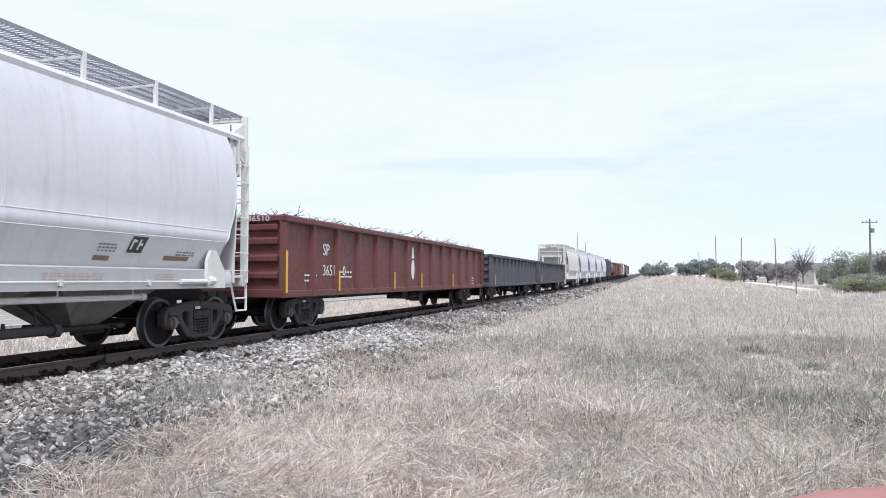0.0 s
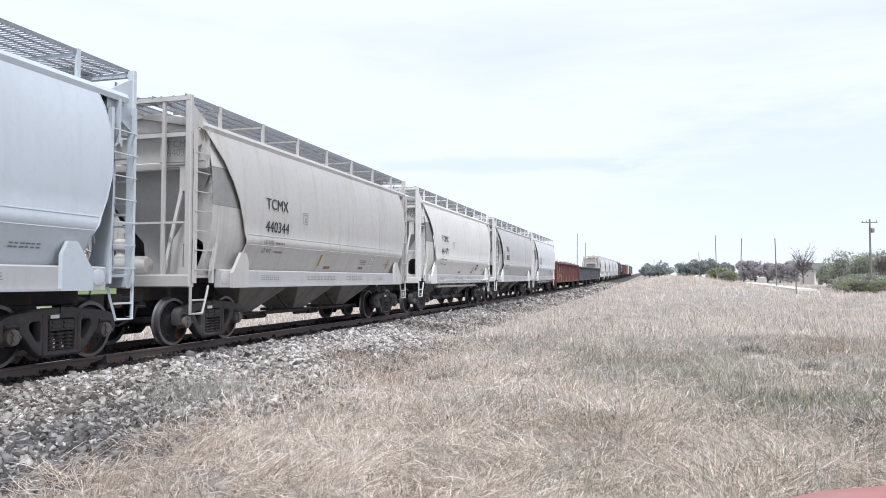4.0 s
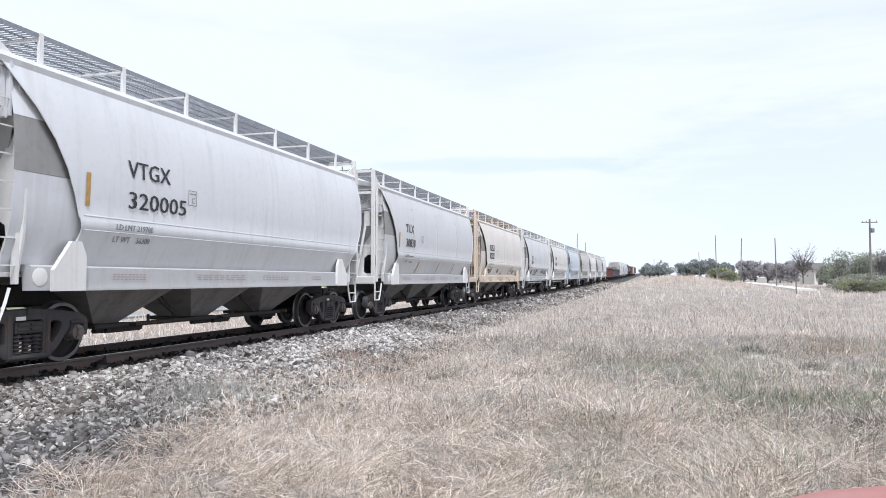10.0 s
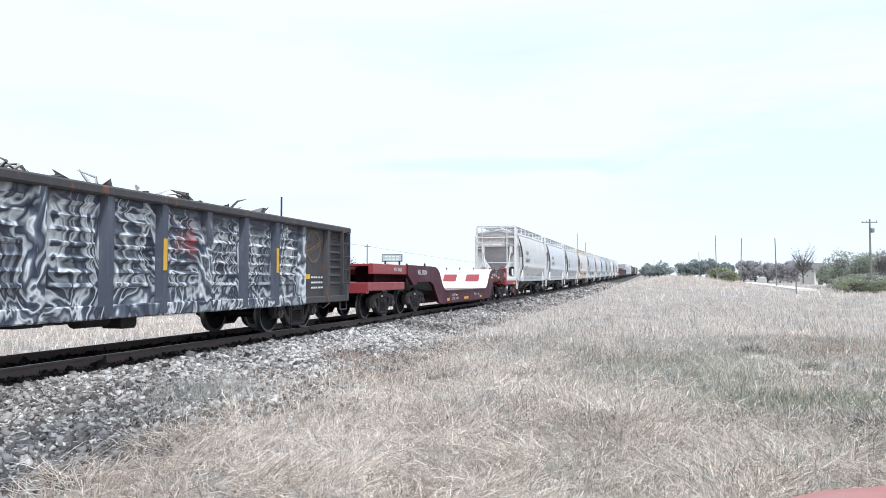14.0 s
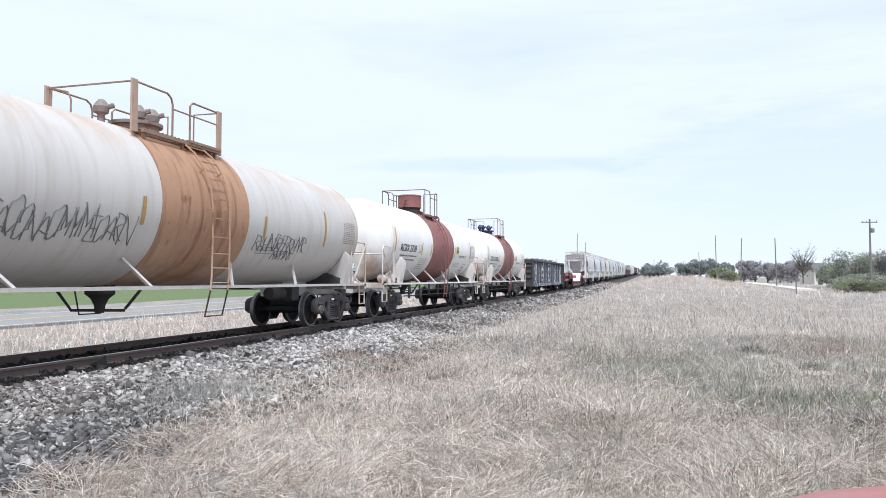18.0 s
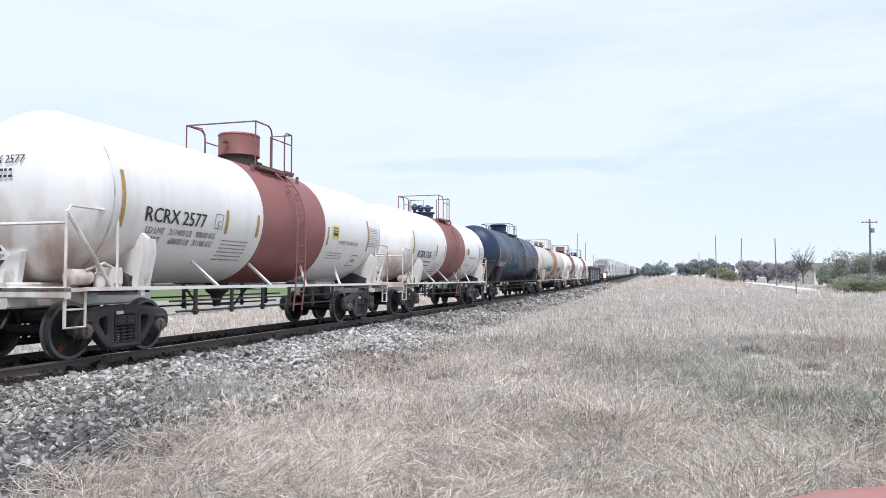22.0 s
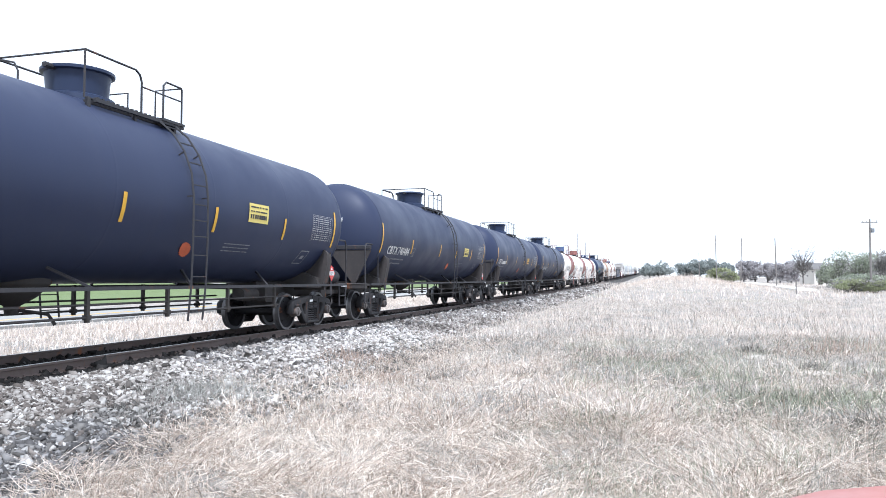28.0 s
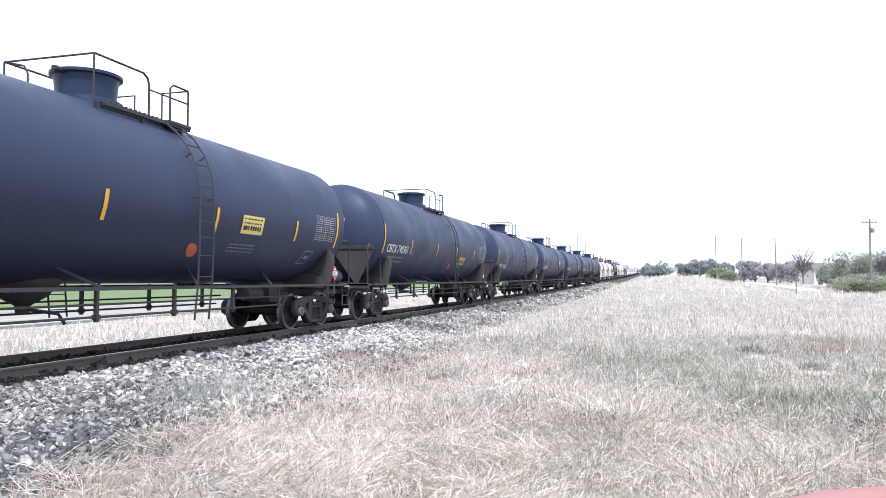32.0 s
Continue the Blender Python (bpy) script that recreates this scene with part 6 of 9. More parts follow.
        part("bottom_outlet", "outlet" + key, lambda sh: sh.lathe([(0, 0.72), (0.10, 0.72), (0.12, 0.85), (0.34, 0.98), (0.55, 1.20), (0.55, zc - R + 0.1), (0, zc - R + 0.1)], "z", (0, 0, 0), 14).pipe([(0, 0, 0.8), (0.5, 0.2, 0.72), (0.6, 0.25, 0.55)], 0.03, 5), UNDER, car, pose(0, -1.4, 0))
    part("brake_cylinder", "brakecyl", lambda sh: sh.lathe([(0, -0.35), (0.15, -0.33), (0.15, 0.33), (0, 0.35)], "y", (0, 0, 0), 12).box(-0.2, 0.2, 0.5, 0.9, -0.2, 0.2, 0.05), UNDER, car, pose(0.55, tc / 2 - 2.4, 0.92))
    part("brake_wheel", "brake_wheel", None, trim, car, pose(0.55, -h - 0.12, 1.95)) if ("brake_wheel", (trim.name,)) in STORE else None
    couplers(car, cpl / 2, cpl)
    for s in (-1, 1):
        truck(car, s * tc / 2, CASTK if dark else None)
    # writing
    ty = ty if ty is not None else -h + hd + (0.45 if not band else 0.72)
    if mark:
        first_word, gap, number = mark.partition(" ")
        start = ty + max(u for u, v in text_shape(first_word, ts, wide)[0]) + ts * (0.34 + 0.3 * (len(number) - len(number.strip())))
        part("lettering", "tmark" + first_word + f"{ty}{tz}" + key, lambda sh: letters(sh, first_word, ty, tz, ts, surf, 0.016, wide), text_mat, car)
        if number.strip():
            part("lettering", "tmark" + number + key, lambda sh: letters(sh, number.strip(), start, tz, ts, surf, 0.016, wide), text_mat, car)
        else:
            tagged(part("lettering", f"tbars{ty}{tz}" + key, lambda sh: bars(sh, ty + 1.05, tz, 1.2, 1, surf, ts * 0.7, 0.1, 0.016, words=6), text_mat, car), kind="stuff")
        hl = part("head_lettering", "hmark" + mark + key, lambda sh: letters(sh, mark, -h + 0.28, 3.06, 0.13, lambda z: 1.03, 0.0) or (bars(sh, -h + 0.66, 2.93, 0.38, 2, lambda z: 1.03, 0.042, 0.10, 0.0, words=4), bars(sh, -h + 0.30, 2.04, 0.7, 2, lambda z: 1.03, 0.03, 0.075, 0.0, words=9) if dark else None), text_mat, car, pose(0, 0, 0))
        STORE.pop(("hmark" + mark + key, (text_mat.name,)))
        hm = hl.data
        for v in hm.vertices:     # wrap the marks on the curved head
            y, z = v.co.y, v.co.z
            u = (y + h - 0.28) * 0.9 - 0.45
            rr = math.sqrt(u * u + (z - zc) ** 2)
            v.co = (u + 0.0, -h + hd - hd * math.sqrt(max(1 - (rr / R) ** 2, 0.0)) - 0.03, z)

    if paint is TANKOLD:
        part("lettering_patch", "oldpatch" + key, lambda sh: strip(sh, ty - 0.12, tz - 0.07, tz + ts + 0.07, 2.25, surf, 0.009), LETTERW, car, label="white patch behind the lettering")

    def small(sh):
        if mark == "TILX 112544":
            letters(sh, "LD LMT   217800 LB   98790 KG", ty + 0.02, tz - 0.19, 0.11, surf, 0.014, 0.95)
            letters(sh, "LT WT      68200 LB   30950 KG", ty - 0.04, tz - 0.36, 0.11, surf, 0.014, 0.95)
        elif mark == "RCRX 2577":
            letters(sh, "LD LMT   217400 LB   98600 KG", ty + 0.1, tz - 0.20, 0.11, surf, 0.014, 0.95)
            letters(sh, "LT WT      68600 LB   31100 KG", ty + 0.1, tz - 0.36, 0.11, surf, 0.014, 0.95)
        else:
            bars(sh, ty + 0.05, tz - 0.17, 1.9, 1, surf, 0.045, 0.13, 0.014, words=15)
            bars(sh, ty + 0.05, tz - 0.31, 1.8, 1, surf, 0.045, 0.13, 0.014, words=14)
        if band and paint is not TANKOLD:
            bars(sh, -2.75, tz - 0.22, 1.0, 6, surf, 0.020, 0.075, 0.014, words=9)
            if placard:
                letters(sh, "HYDROCHLORIC ACID", placard + 0.5, 2.24, 0.10, surf, 0.014, 0.9)
        bars(sh, 2.3, 1.98, 1.0, 3, surf, 0.018, 0.07, 0.014, words=9)
        if paint is TANKOLD:
            return
        fy, fz = (-3.12, tz + 0.0) if band else (ty + 2.55, tz - 0.02)
        for y0, y1, z0, z1 in ((0, 0.27, 0, 0.015), (0, 0.27, 0.28, 0.295), (0, 0.015, 0, 0.295), (0.255, 0.27, 0, 0.295)):
            sh.add([(surf(fz + z) + 0.014, fy + y, fz + z) for y, z in ((y0, z0), (y1, z0), (y1, z1), (y0, z1))], [(0, 1, 2, 3)])
        letters(sh, "C", fy + 0.08, fz + 0.04, 0.12, surf, 0.014)
    tagged(part("small_lettering", "tsmall" + mark + key, small, GREYW if dark else GREYTXT, car), kind="stuff")

    def table(sh):
        y0 = h - hd - (1.62 if dark else 0.95)
        if dark:
            strip(sh, y0 - 0.03, 2.875, 2.882, 1.13, surf, 0.012)
            for y in (-0.03, 0.25, 0.52, 0.80, 1.09):
                strip(sh, y0 + y, 2.24, 2.88, 0.008, surf, 0.012)
        for i in range(12):
            z = 2.84 - i * 0.052
            bars(sh, y0, z, 1.06 if dark else 0.80, 1, surf, 0.017 if i % 4 else 0.009, 0.05, 0.012, words=9 if dark else 5)
    tagged(part("data_table", "ttable" + key, table, TABLEW if dark else GREYTXT, car, label="stencilled table of small writing"), kind="stuff")
    if paint is not TANKOLD:
        part("stencil_box", "tbox" + key, lambda sh: (strip(sh, h - 2.75, 1.66, 1.68, 0.42, surf, 0.012, 0.3), strip(sh, h - 2.66, 1.96, 1.98, 0.42, surf, 0.012, 0.3), strip(sh, h - 2.75, 1.67, 1.97, 0.02, surf, 0.012, 0.3), strip(sh, h - 2.33, 1.67, 1.97, 0.02, surf, 0.012, 0.3), strip(sh, h - 2.55, 1.78, 1.86, 0.16, surf, 0.012, 0.3)), GREYW if dark else GREYTXT, car, label="outlined stencil box")
    ds = dashes or (-h + hd + 0.15, -3.9, -0.75, 1.75, 4.5, h - hd - 0.05)
    for i, y in enumerate(ds):
        big = i in (0, len(ds) - 1)
        part("reflector_strip", f"dash{key}{y:.2f}", lambda sh: strip(sh, y, 2.12 if big else 2.18, 3.05 if big else 2.66, 0.085, surf, 0.012), stripe, car)
    if panel or placard:
        py, pz, ph, pw, pm = panel or (placard, 2.38, 0.34, 0.42, SIGNY)
        part("warning_panel", f"panel{key}{py}{pz}", lambda sh: strip(sh, py, pz, pz + ph, pw, surf, 0.012), pm, car, label="yellow warning panel")
        tagged(part("panel_writing", f"paneltxt{key}{py}{pz}", lambda sh: (bars(sh, py + 0.05, pz + ph * 0.78, pw - 0.1, 1, surf, 0.03, 0.075, 0.018, words=6), bars(sh, py + 0.05, pz + ph * 0.55, pw - 0.12, 1, surf, 0.03, 0.075, 0.018, words=7), bars(sh, py + 0.06, pz + ph * 0.2, pw - 0.12, 1, surf, 0.09, 0.075, 0.018, words=8)), LETTER, car), kind="stuff")
    if oval is not None:
        part("red_mark", f"oval{key}{oval}", lambda sh: [strip(sh, oval + 0.16 - 0.16 * math.sin(a) + 0.05 * math.cos(a), 1.82 - 0.13 * math.cos(a), 1.82 - 0.13 * math.cos(a + 0.35), 0.32 * math.sin(a + 0.17), surf, 0.012, 0.0, 1) for a in np.arange(0.0, 3.1, 0.35)], ORANGER, car, label="round orange-red mark")
    number = "1202" if dark else "1789"
    for e in (-1, 1):
        at = pose(1.45, h - 1.05, 1.43) @ Matrix.Scale(1.22, 4) if e > 0 and dark else pose(1.45, h - 0.95, 1.58) if e > 0 else pose(0.14, -h - 0.10, 1.62, 0, 0, -90)
        part("hazard_placard", f"hazard{key}", lambda sh: sh.prism([(0, -0.17), (0.17, 0), (0, 0.17), (-0.17, 0)], "x", -0.006, 0.006), (hazard[0],), car, at)
        part("hazard_mark", f"hazardm{key}", lambda sh: (sh.box(0.006, 0.010, -0.12, 0.12, -0.044, 0.044).prism([(0, 0.13), (0.035, 0.075), (-0.035, 0.075)], "x", 0.006, 0.010) if dark else sh.prism([(0, -0.15), (0.09, -0.06), (-0.09, -0.06)], "x", 0.006, 0.010).prism([(0, 0.13), (0.035, 0.075), (-0.035, 0.075)], "x", 0.006, 0.010)), (hazard[1],), car, at)
        part("placard_number", f"hazardn{key}", lambda sh: sh.add([(0.013, -0.098 + u, -0.027 + v) for u, v in text_shape(number, 0.054, 1.12)[0]], text_shape(number, 0.054, 1.12)[1]), LETTER, car, at)
        part("placard_holder", f"hazardh{key}", lambda sh: sh.box(-0.03, -0.007, -0.03, 0.03, -0.45, 0.05), trim, car, at)
    if scrawl:
        def scribble(sh):
            if scrawl == 1:
                strokes(sh, surf, -5.3, 1.86, 19, 0.46, 0.185, 0.010, 5)
                strokes(sh, surf, 2.15, 1.92, 12, 0.34, 0.19, 0.010, 6)
                strokes(sh, surf, 3.1, 1.74, 6, 0.20, 0.15, 0.008, 8)
            else:
                strokes(sh, surf, -4.75, 1.84, 15, 0.46, 0.20, 0.009, 7)
                strokes(sh, surf, -1.6, 1.90, 5, 0.36, 0.20, 0.009, 9)
        tagged(part("graffiti", "scribble" + key, scribble, GREYTXT if scrawl == 1 else TEALS, car, label="sprayed scribble"), kind="stuff")
    return car


# ---- gondola ----
def heap(sh, half, seed, z0, bits, amp=0.25):
    rnd = random.Random(seed)
    xs = [-1.35 + 2.7 * i / 8 for i in range(9)]
    n = int(half * 3)
    rows = [[(x, -half + 2 * half * j / n, z0 + rnd.uniform(-0.15, amp) * (1 - (x / 1.6) ** 2) + 0.06 * math.sin(j * 0.4)) for x in xs] for j in range(n + 1)]
    sh.sheet(rows, (0, 0, -0.3))
    for _ in range(bits):
        p = Vector((rnd.uniform(-1.1, 1.2), rnd.uniform(-half, half), z0 + rnd.uniform(0, 0.12)))
        d = Vector((rnd.uniform(-1, 1), rnd.uniform(-1, 1), rnd.uniform(0.0, 0.45))).normalized()
        if rnd.random() < 0.35:
            e = p + d * rnd.uniform(0.2, 0.45)
            sh.pipe([p, p.lerp(e, 0.5) + Vector((rnd.uniform(-0.1, 0.1), rnd.uniform(-0.1, 0.1), 0.05)), e], [0.03, 0.022, 0.008], 5)
        else:
            s = rnd.uniform(0.07, 0.20)
            o = [Vector((rnd.uniform(-s, s), rnd.uniform(-s, s), rnd.uniform(-0.05, s))) for _ in range(5)]
            sh.add([p + k for k in o], [(0, 1, 2), (0, 2, 3), (0, 3, 4), (1, 2, 3), (2, 3, 4)])


def branches(sh, half, seed, z0, count):
    """A load of cut branches: crooked limbs with side twigs, lying every way."""
    rnd = random.Random(seed)
    sh.sheet([[(x, -half + 2 * half * j / 40, z0 - 0.10 + rnd.uniform(-0.08, 0.08)) for x in (-1.35, -0.7, 0.0, 0.7, 1.35)] for j in range(41)], (0, 0, -0.3))
    for _ in range(count):
        p = Vector((rnd.uniform(-1.1, 1.25), half * (1 - 2 * rnd.random() ** 0.85), z0 + rnd.uniform(-0.08, 0.06)))
        a = rnd.uniform(0, 6.28)
        d = Vector((math.cos(a), math.sin(a) * 1.4, rnd.choice((0.0, 0.05, 0.12, 0.2, 0.45)))).normalized()
        ln = rnd.uniform(0.25, 0.85)
        pts = [p]
        for k in range(3):
            pts.append(pts[-1] + (d + Vector((rnd.uniform(-0.3, 0.3), rnd.uniform(-0.3, 0.3), rnd.uniform(-0.12, 0.15)))) * ln / 3)
        r = rnd.uniform(0.010, 0.028)
        sh.pipe(pts, [r, r * 0.85, r * 0.6, r * 0.3], 5)
        for k in (1, 2):
            sh.pipe([pts[k], pts[k] + Vector((rnd.uniform(-0.3, 0.3), rnd.uniform(-0.3, 0.3), rnd.uniform(0.0, 0.25)))], [r * 0.5, r * 0.2], 4)


def gondola(q, length, paint, label, kind, ztop=2.77, zbot=0.84, lines=(), spray=False, load=0, strips=(), logo=False, tc=None, ribs=None, text_mat=None):
    """Open car with ribbed sides; lines: text, start, height, size."""
    car = start_car("gondola_car", label, q, "freight train cars")
    h = length / 2
    key = f"{kind}{length}"
    nrib = ribs or int(length / 1.22)
    ys = [-h + 0.10 + (length - 0.2) * i / nrib for i in range(nrib + 1)]
    for s in (-1, 1):
        flip = pose(0, 0, 0, 0, 0, 0 if s > 0 else 180)
        if spray:
            ys = [-h + 0.1, -h + 1.35, -h + 2.75] + [-h + 2.75 + (length - 5.5) * i / 11 for i in range(1, 11)] + [h - 2.75, h - 1.35, h - 0.1]
            nrib = len(ys) - 1
        part("top_chord", "chord" + key, lambda sh: sh.box(1.40, 1.60, -h, h, ztop - 0.16, ztop, 0.03), paint, car, flip)
        part("side_sill", "gsill" + key, lambda sh: sh.box(1.42, 1.53, -h, h, zbot, zbot + 0.17, 0.02), paint, car, flip)
        for i, (a, b) in enumerate(zip(ys, ys[1:])):
            use = SPRAY if spray and s > 0 and 1 <= i < nrib - 2 else paint
            if spray:
                # panels pressed into shallow waves
                def wavy(sh):
                    rows = []
                    w = b - a
                    for k in range(49):
                        z = zbot + 0.16 + (ztop - 0.16 - zbot - 0.16) * k / 48
                        d = 0.075 * max(0.0, math.sin((k - 8) / 40 * math.pi * 14)) if k > 8 and i != nrib - 2 else 0.0
                        rows.append([(1.445, a + 0.02, z), (1.445, a + 0.20, z), (1.445 + d * 0.8, a + 0.27, z), (1.445 + d, a + w * 0.5, z), (1.445 + d * 0.8, b - 0.27, z), (1.445, b - 0.20, z), (1.445, b - 0.02, z)])
                    sh.sheet(rows, (-0.015, 0, 0))
                part("side_panel", f"wavy{key}{i}", wavy, use, car, flip)
            else:
                part("side_panel", f"flat{key}", lambda sh, w=b - a: sh.box(1.435, 1.455, 0.0, w, zbot + 0.15, ztop - 0.14), use, car, flip @ pose(0, a, 0))
        for i, y in enumerate(ys):
            use = SPRAY if spray and s > 0 and 1 <= i < nrib - 1 and i % 3 == 1 else SLATEP if spray and 1 <= i < nrib - 1 else paint
            yy = min(max(y, -h + 0.1), h - 0.1)
            o = yy if spray else 0.0
            part("side_post", f"gpost{key}{o}", lambda sh: sh.prism([(1.44, o - 0.12), (1.56, o - 0.075), (1.56, o + 0.075), (1.44, o + 0.12)], "z", zbot + 0.02, ztop - 0.12), use, car, flip @ pose(0, yy - o, 0))
        if spray:
            part("lower_band", "gband" + key, lambda sh: sh.box(1.43, 1.536, -h + 2.0, h - 2.6, zbot - 0.02, zbot + 0.20, 0.02), SPRAY if s > 0 else paint, car, flip)
        part("end_wall", "gend" + key, lambda sh: (sh.box(-1.45, 1.45, h - 0.10, h - 0.06, zbot, ztop), sh.box(-1.56, 1.56, h - 0.12, h + 0.02, ztop - 0.16, ztop, 0.03), sh.box(-1.5, 1.5, h - 0.1, h + 0.03, zbot, zbot + 0.2, 0.02), [sh.prism([(h - 0.07, z - 0.11), (h + 0.03, z - 0.05), (h + 0.03, z + 0.05), (h - 0.07, z + 0.11)], "x", -1.38, 1.38) for z in (1.35, 1.75, 2.15, 2.48)]), paint, car, flip)
        part("step", "gstep" + key, lambda sh: sh.pipe([(1.50, h - 0.06, zbot + 0.1), (1.50, h - 0.06, 0.45), (1.50, h - 0.5, 0.45), (1.50, h - 0.5, zbot + 0.1)], 0.022, 4), paint, car, flip)
        part("ladder", "gladder" + key, lambda sh: [sh.pipe([(1.62, h - 0.12, z), (1.62, h - 0.58, z)], 0.014, 4) for z in (1.2, 1.55, 1.9, 2.25, 2.55)] + [sh.box(1.55, 1.63, h - o - 0.02, h - o + 0.02, 1.15, 2.6) for o in (0.12, 0.58)], paint, car, flip)
    part("floor", "gfloor" + key, lambda sh: sh.box(-1.45, 1.45, -h + 0.1, h - 0.1, zbot + 0.05, zbot + 0.16), UNDER, car)
    part("centre_sill", "gcsill" + key, lambda sh: sh.box(-0.28, 0.28, -h, h, 0.70, zbot + 0.08, 0.03).box(0.4, 1.0, -0.6, 0.0, 0.56, 0.84, 0.06).pipe([(1.1, -2.0, 0.66), (1.1, 0.2, 0.60), (1.1, 2.0, 0.70)], 0.018, 5), UNDER, car)
    part("brake_cylinder", "brakecyl", lambda sh: sh.lathe([(0, -0.35), (0.15, -0.33), (0.15, 0.33), (0, 0.35)], "y", (0, 0, 0), 12).box(-0.2, 0.2, 0.5, 0.9, -0.2, 0.2, 0.05), UNDER, car, pose(0.7, 1.2, 0.62))
    if load:
        part("scrap_load", f"load{key}", lambda sh: branches(sh, h - 0.4, load, ztop, 360) if not spray else heap(sh, h - 3.4, load, ztop - 0.04, 300, 0.16), TWIGB if not spray else SCRAP, car, label="brown cut branches heaped to the rim" if not spray else "heap of rusty scrap", angle=20)
    if logo:
        def end_words(sh):
            vs, fs = text_shape("SP 36510", 0.13, 1.25)
            sh.add([(0.30 + u, -h - 0.024, ztop - 0.145 + v) for u, v in vs], fs)
        tagged(part("end_lettering", "gendtext" + key, end_words, LETTERW, car), kind="stuff")
    couplers(car, h + 0.55, h)
    tcc = tc or (length - 4.6)
    for s in (-1, 1):
        truck(car, s * tcc / 2)
    flat = lambda z: 1.456
    tm = text_mat or LETTERW
    for i, (txt, y, z, size) in enumerate(lines):
        tagged(part("lettering", f"gtext{key}{i}", lambda sh: letters(sh, txt, y, z, size, flat, 0.018 if not spray else 0.08), tm, car), kind="stuff")
    if lines:
        for k, (y, z, w, n) in enumerate(((-h + 1.2, 1.35, 0.7, 2), (-h + 3.3, 1.45, 0.9, 2), (h - 2.2, 1.3, 0.7, 3))):
            tagged(part("small_lettering", f"gsmall{key}{k}", lambda sh: bars(sh, y, z, w, n, flat, 0.045, 0.13, 0.008, words=5), tm, car), kind="stuff")
    for y in strips:
        if logo and y < -9:
            part("reflector_strip", f"gtall{key}", lambda sh: sh.box(1.565, 1.572, 0, 0.10, 0, 0.98), YELLOW, car, pose(0, y, zbot + 0.12))
            continue
        part("reflector_strip", f"gstrip{key}", lambda sh: sh.box(1.565, 1.572, 0, 0.10, 0, 0.55), YELLOW, car, pose(0, y, zbot + 0.12 if not spray else 1.42))
    if spray:
        part("worn_emblem", "ring" + key, lambda sh: sh.lathe([(0.36, -0.003), (0.42, -0.003), (0.42, 0.003), (0.36, 0.003)], "x", (1.452, h - 2.05, 2.10), 24, closed=True).prism([(h - 2.58, 1.86), (h - 1.52, 2.24), (h - 1.52, 2.32), (h - 2.58, 1.94)], "x", 1.449, 1.456).prism([(h - 2.58, 1.98), (h - 1.52, 2.36), (h - 1.52, 2.39), (h - 2.58, 2.01)], "x", 1.449, 1.456).prism([(h - 2.58, 1.80), (h - 1.52, 2.18), (h - 1.52, 2.21), (h - 2.58, 1.83)], "x", 1.449, 1.456), EMBLEM, car, label="faded ochre round emblem with a slanting bar")
        part("reflector_strip", "gflat" + key, lambda sh: sh.box(1.505, 1.512, 0, 0.4, 0, 0.12), YELLOW, car, pose(0, h - 2.75, 1.28))
        part("stake", "gstake" + key, lambda sh: sh.box(1.285, 1.315, -0.018, 0.018, 2.2, ztop + 0.50), UNDER, car, pose(0, h - 3.45, 0), "upright post at the rim")
    if logo:
        part("emblem", "emblem" + key, lambda sh: (sh.prism([(-0.74 + 0.18 * math.cos(a), 1.62 + 0.36 * math.sin(a)) for a in np.linspace(0, 6.2, 16)], "x", 1.457, 1.462), sh.prism([(-0.89, 2.02), (-0.59, 2.02), (-0.66, 2.36), (-0.74, 2.45), (-0.82, 2.36)], "x", 1.457, 1.462)), LETTERW, car, label="worn white emblem")
    return car


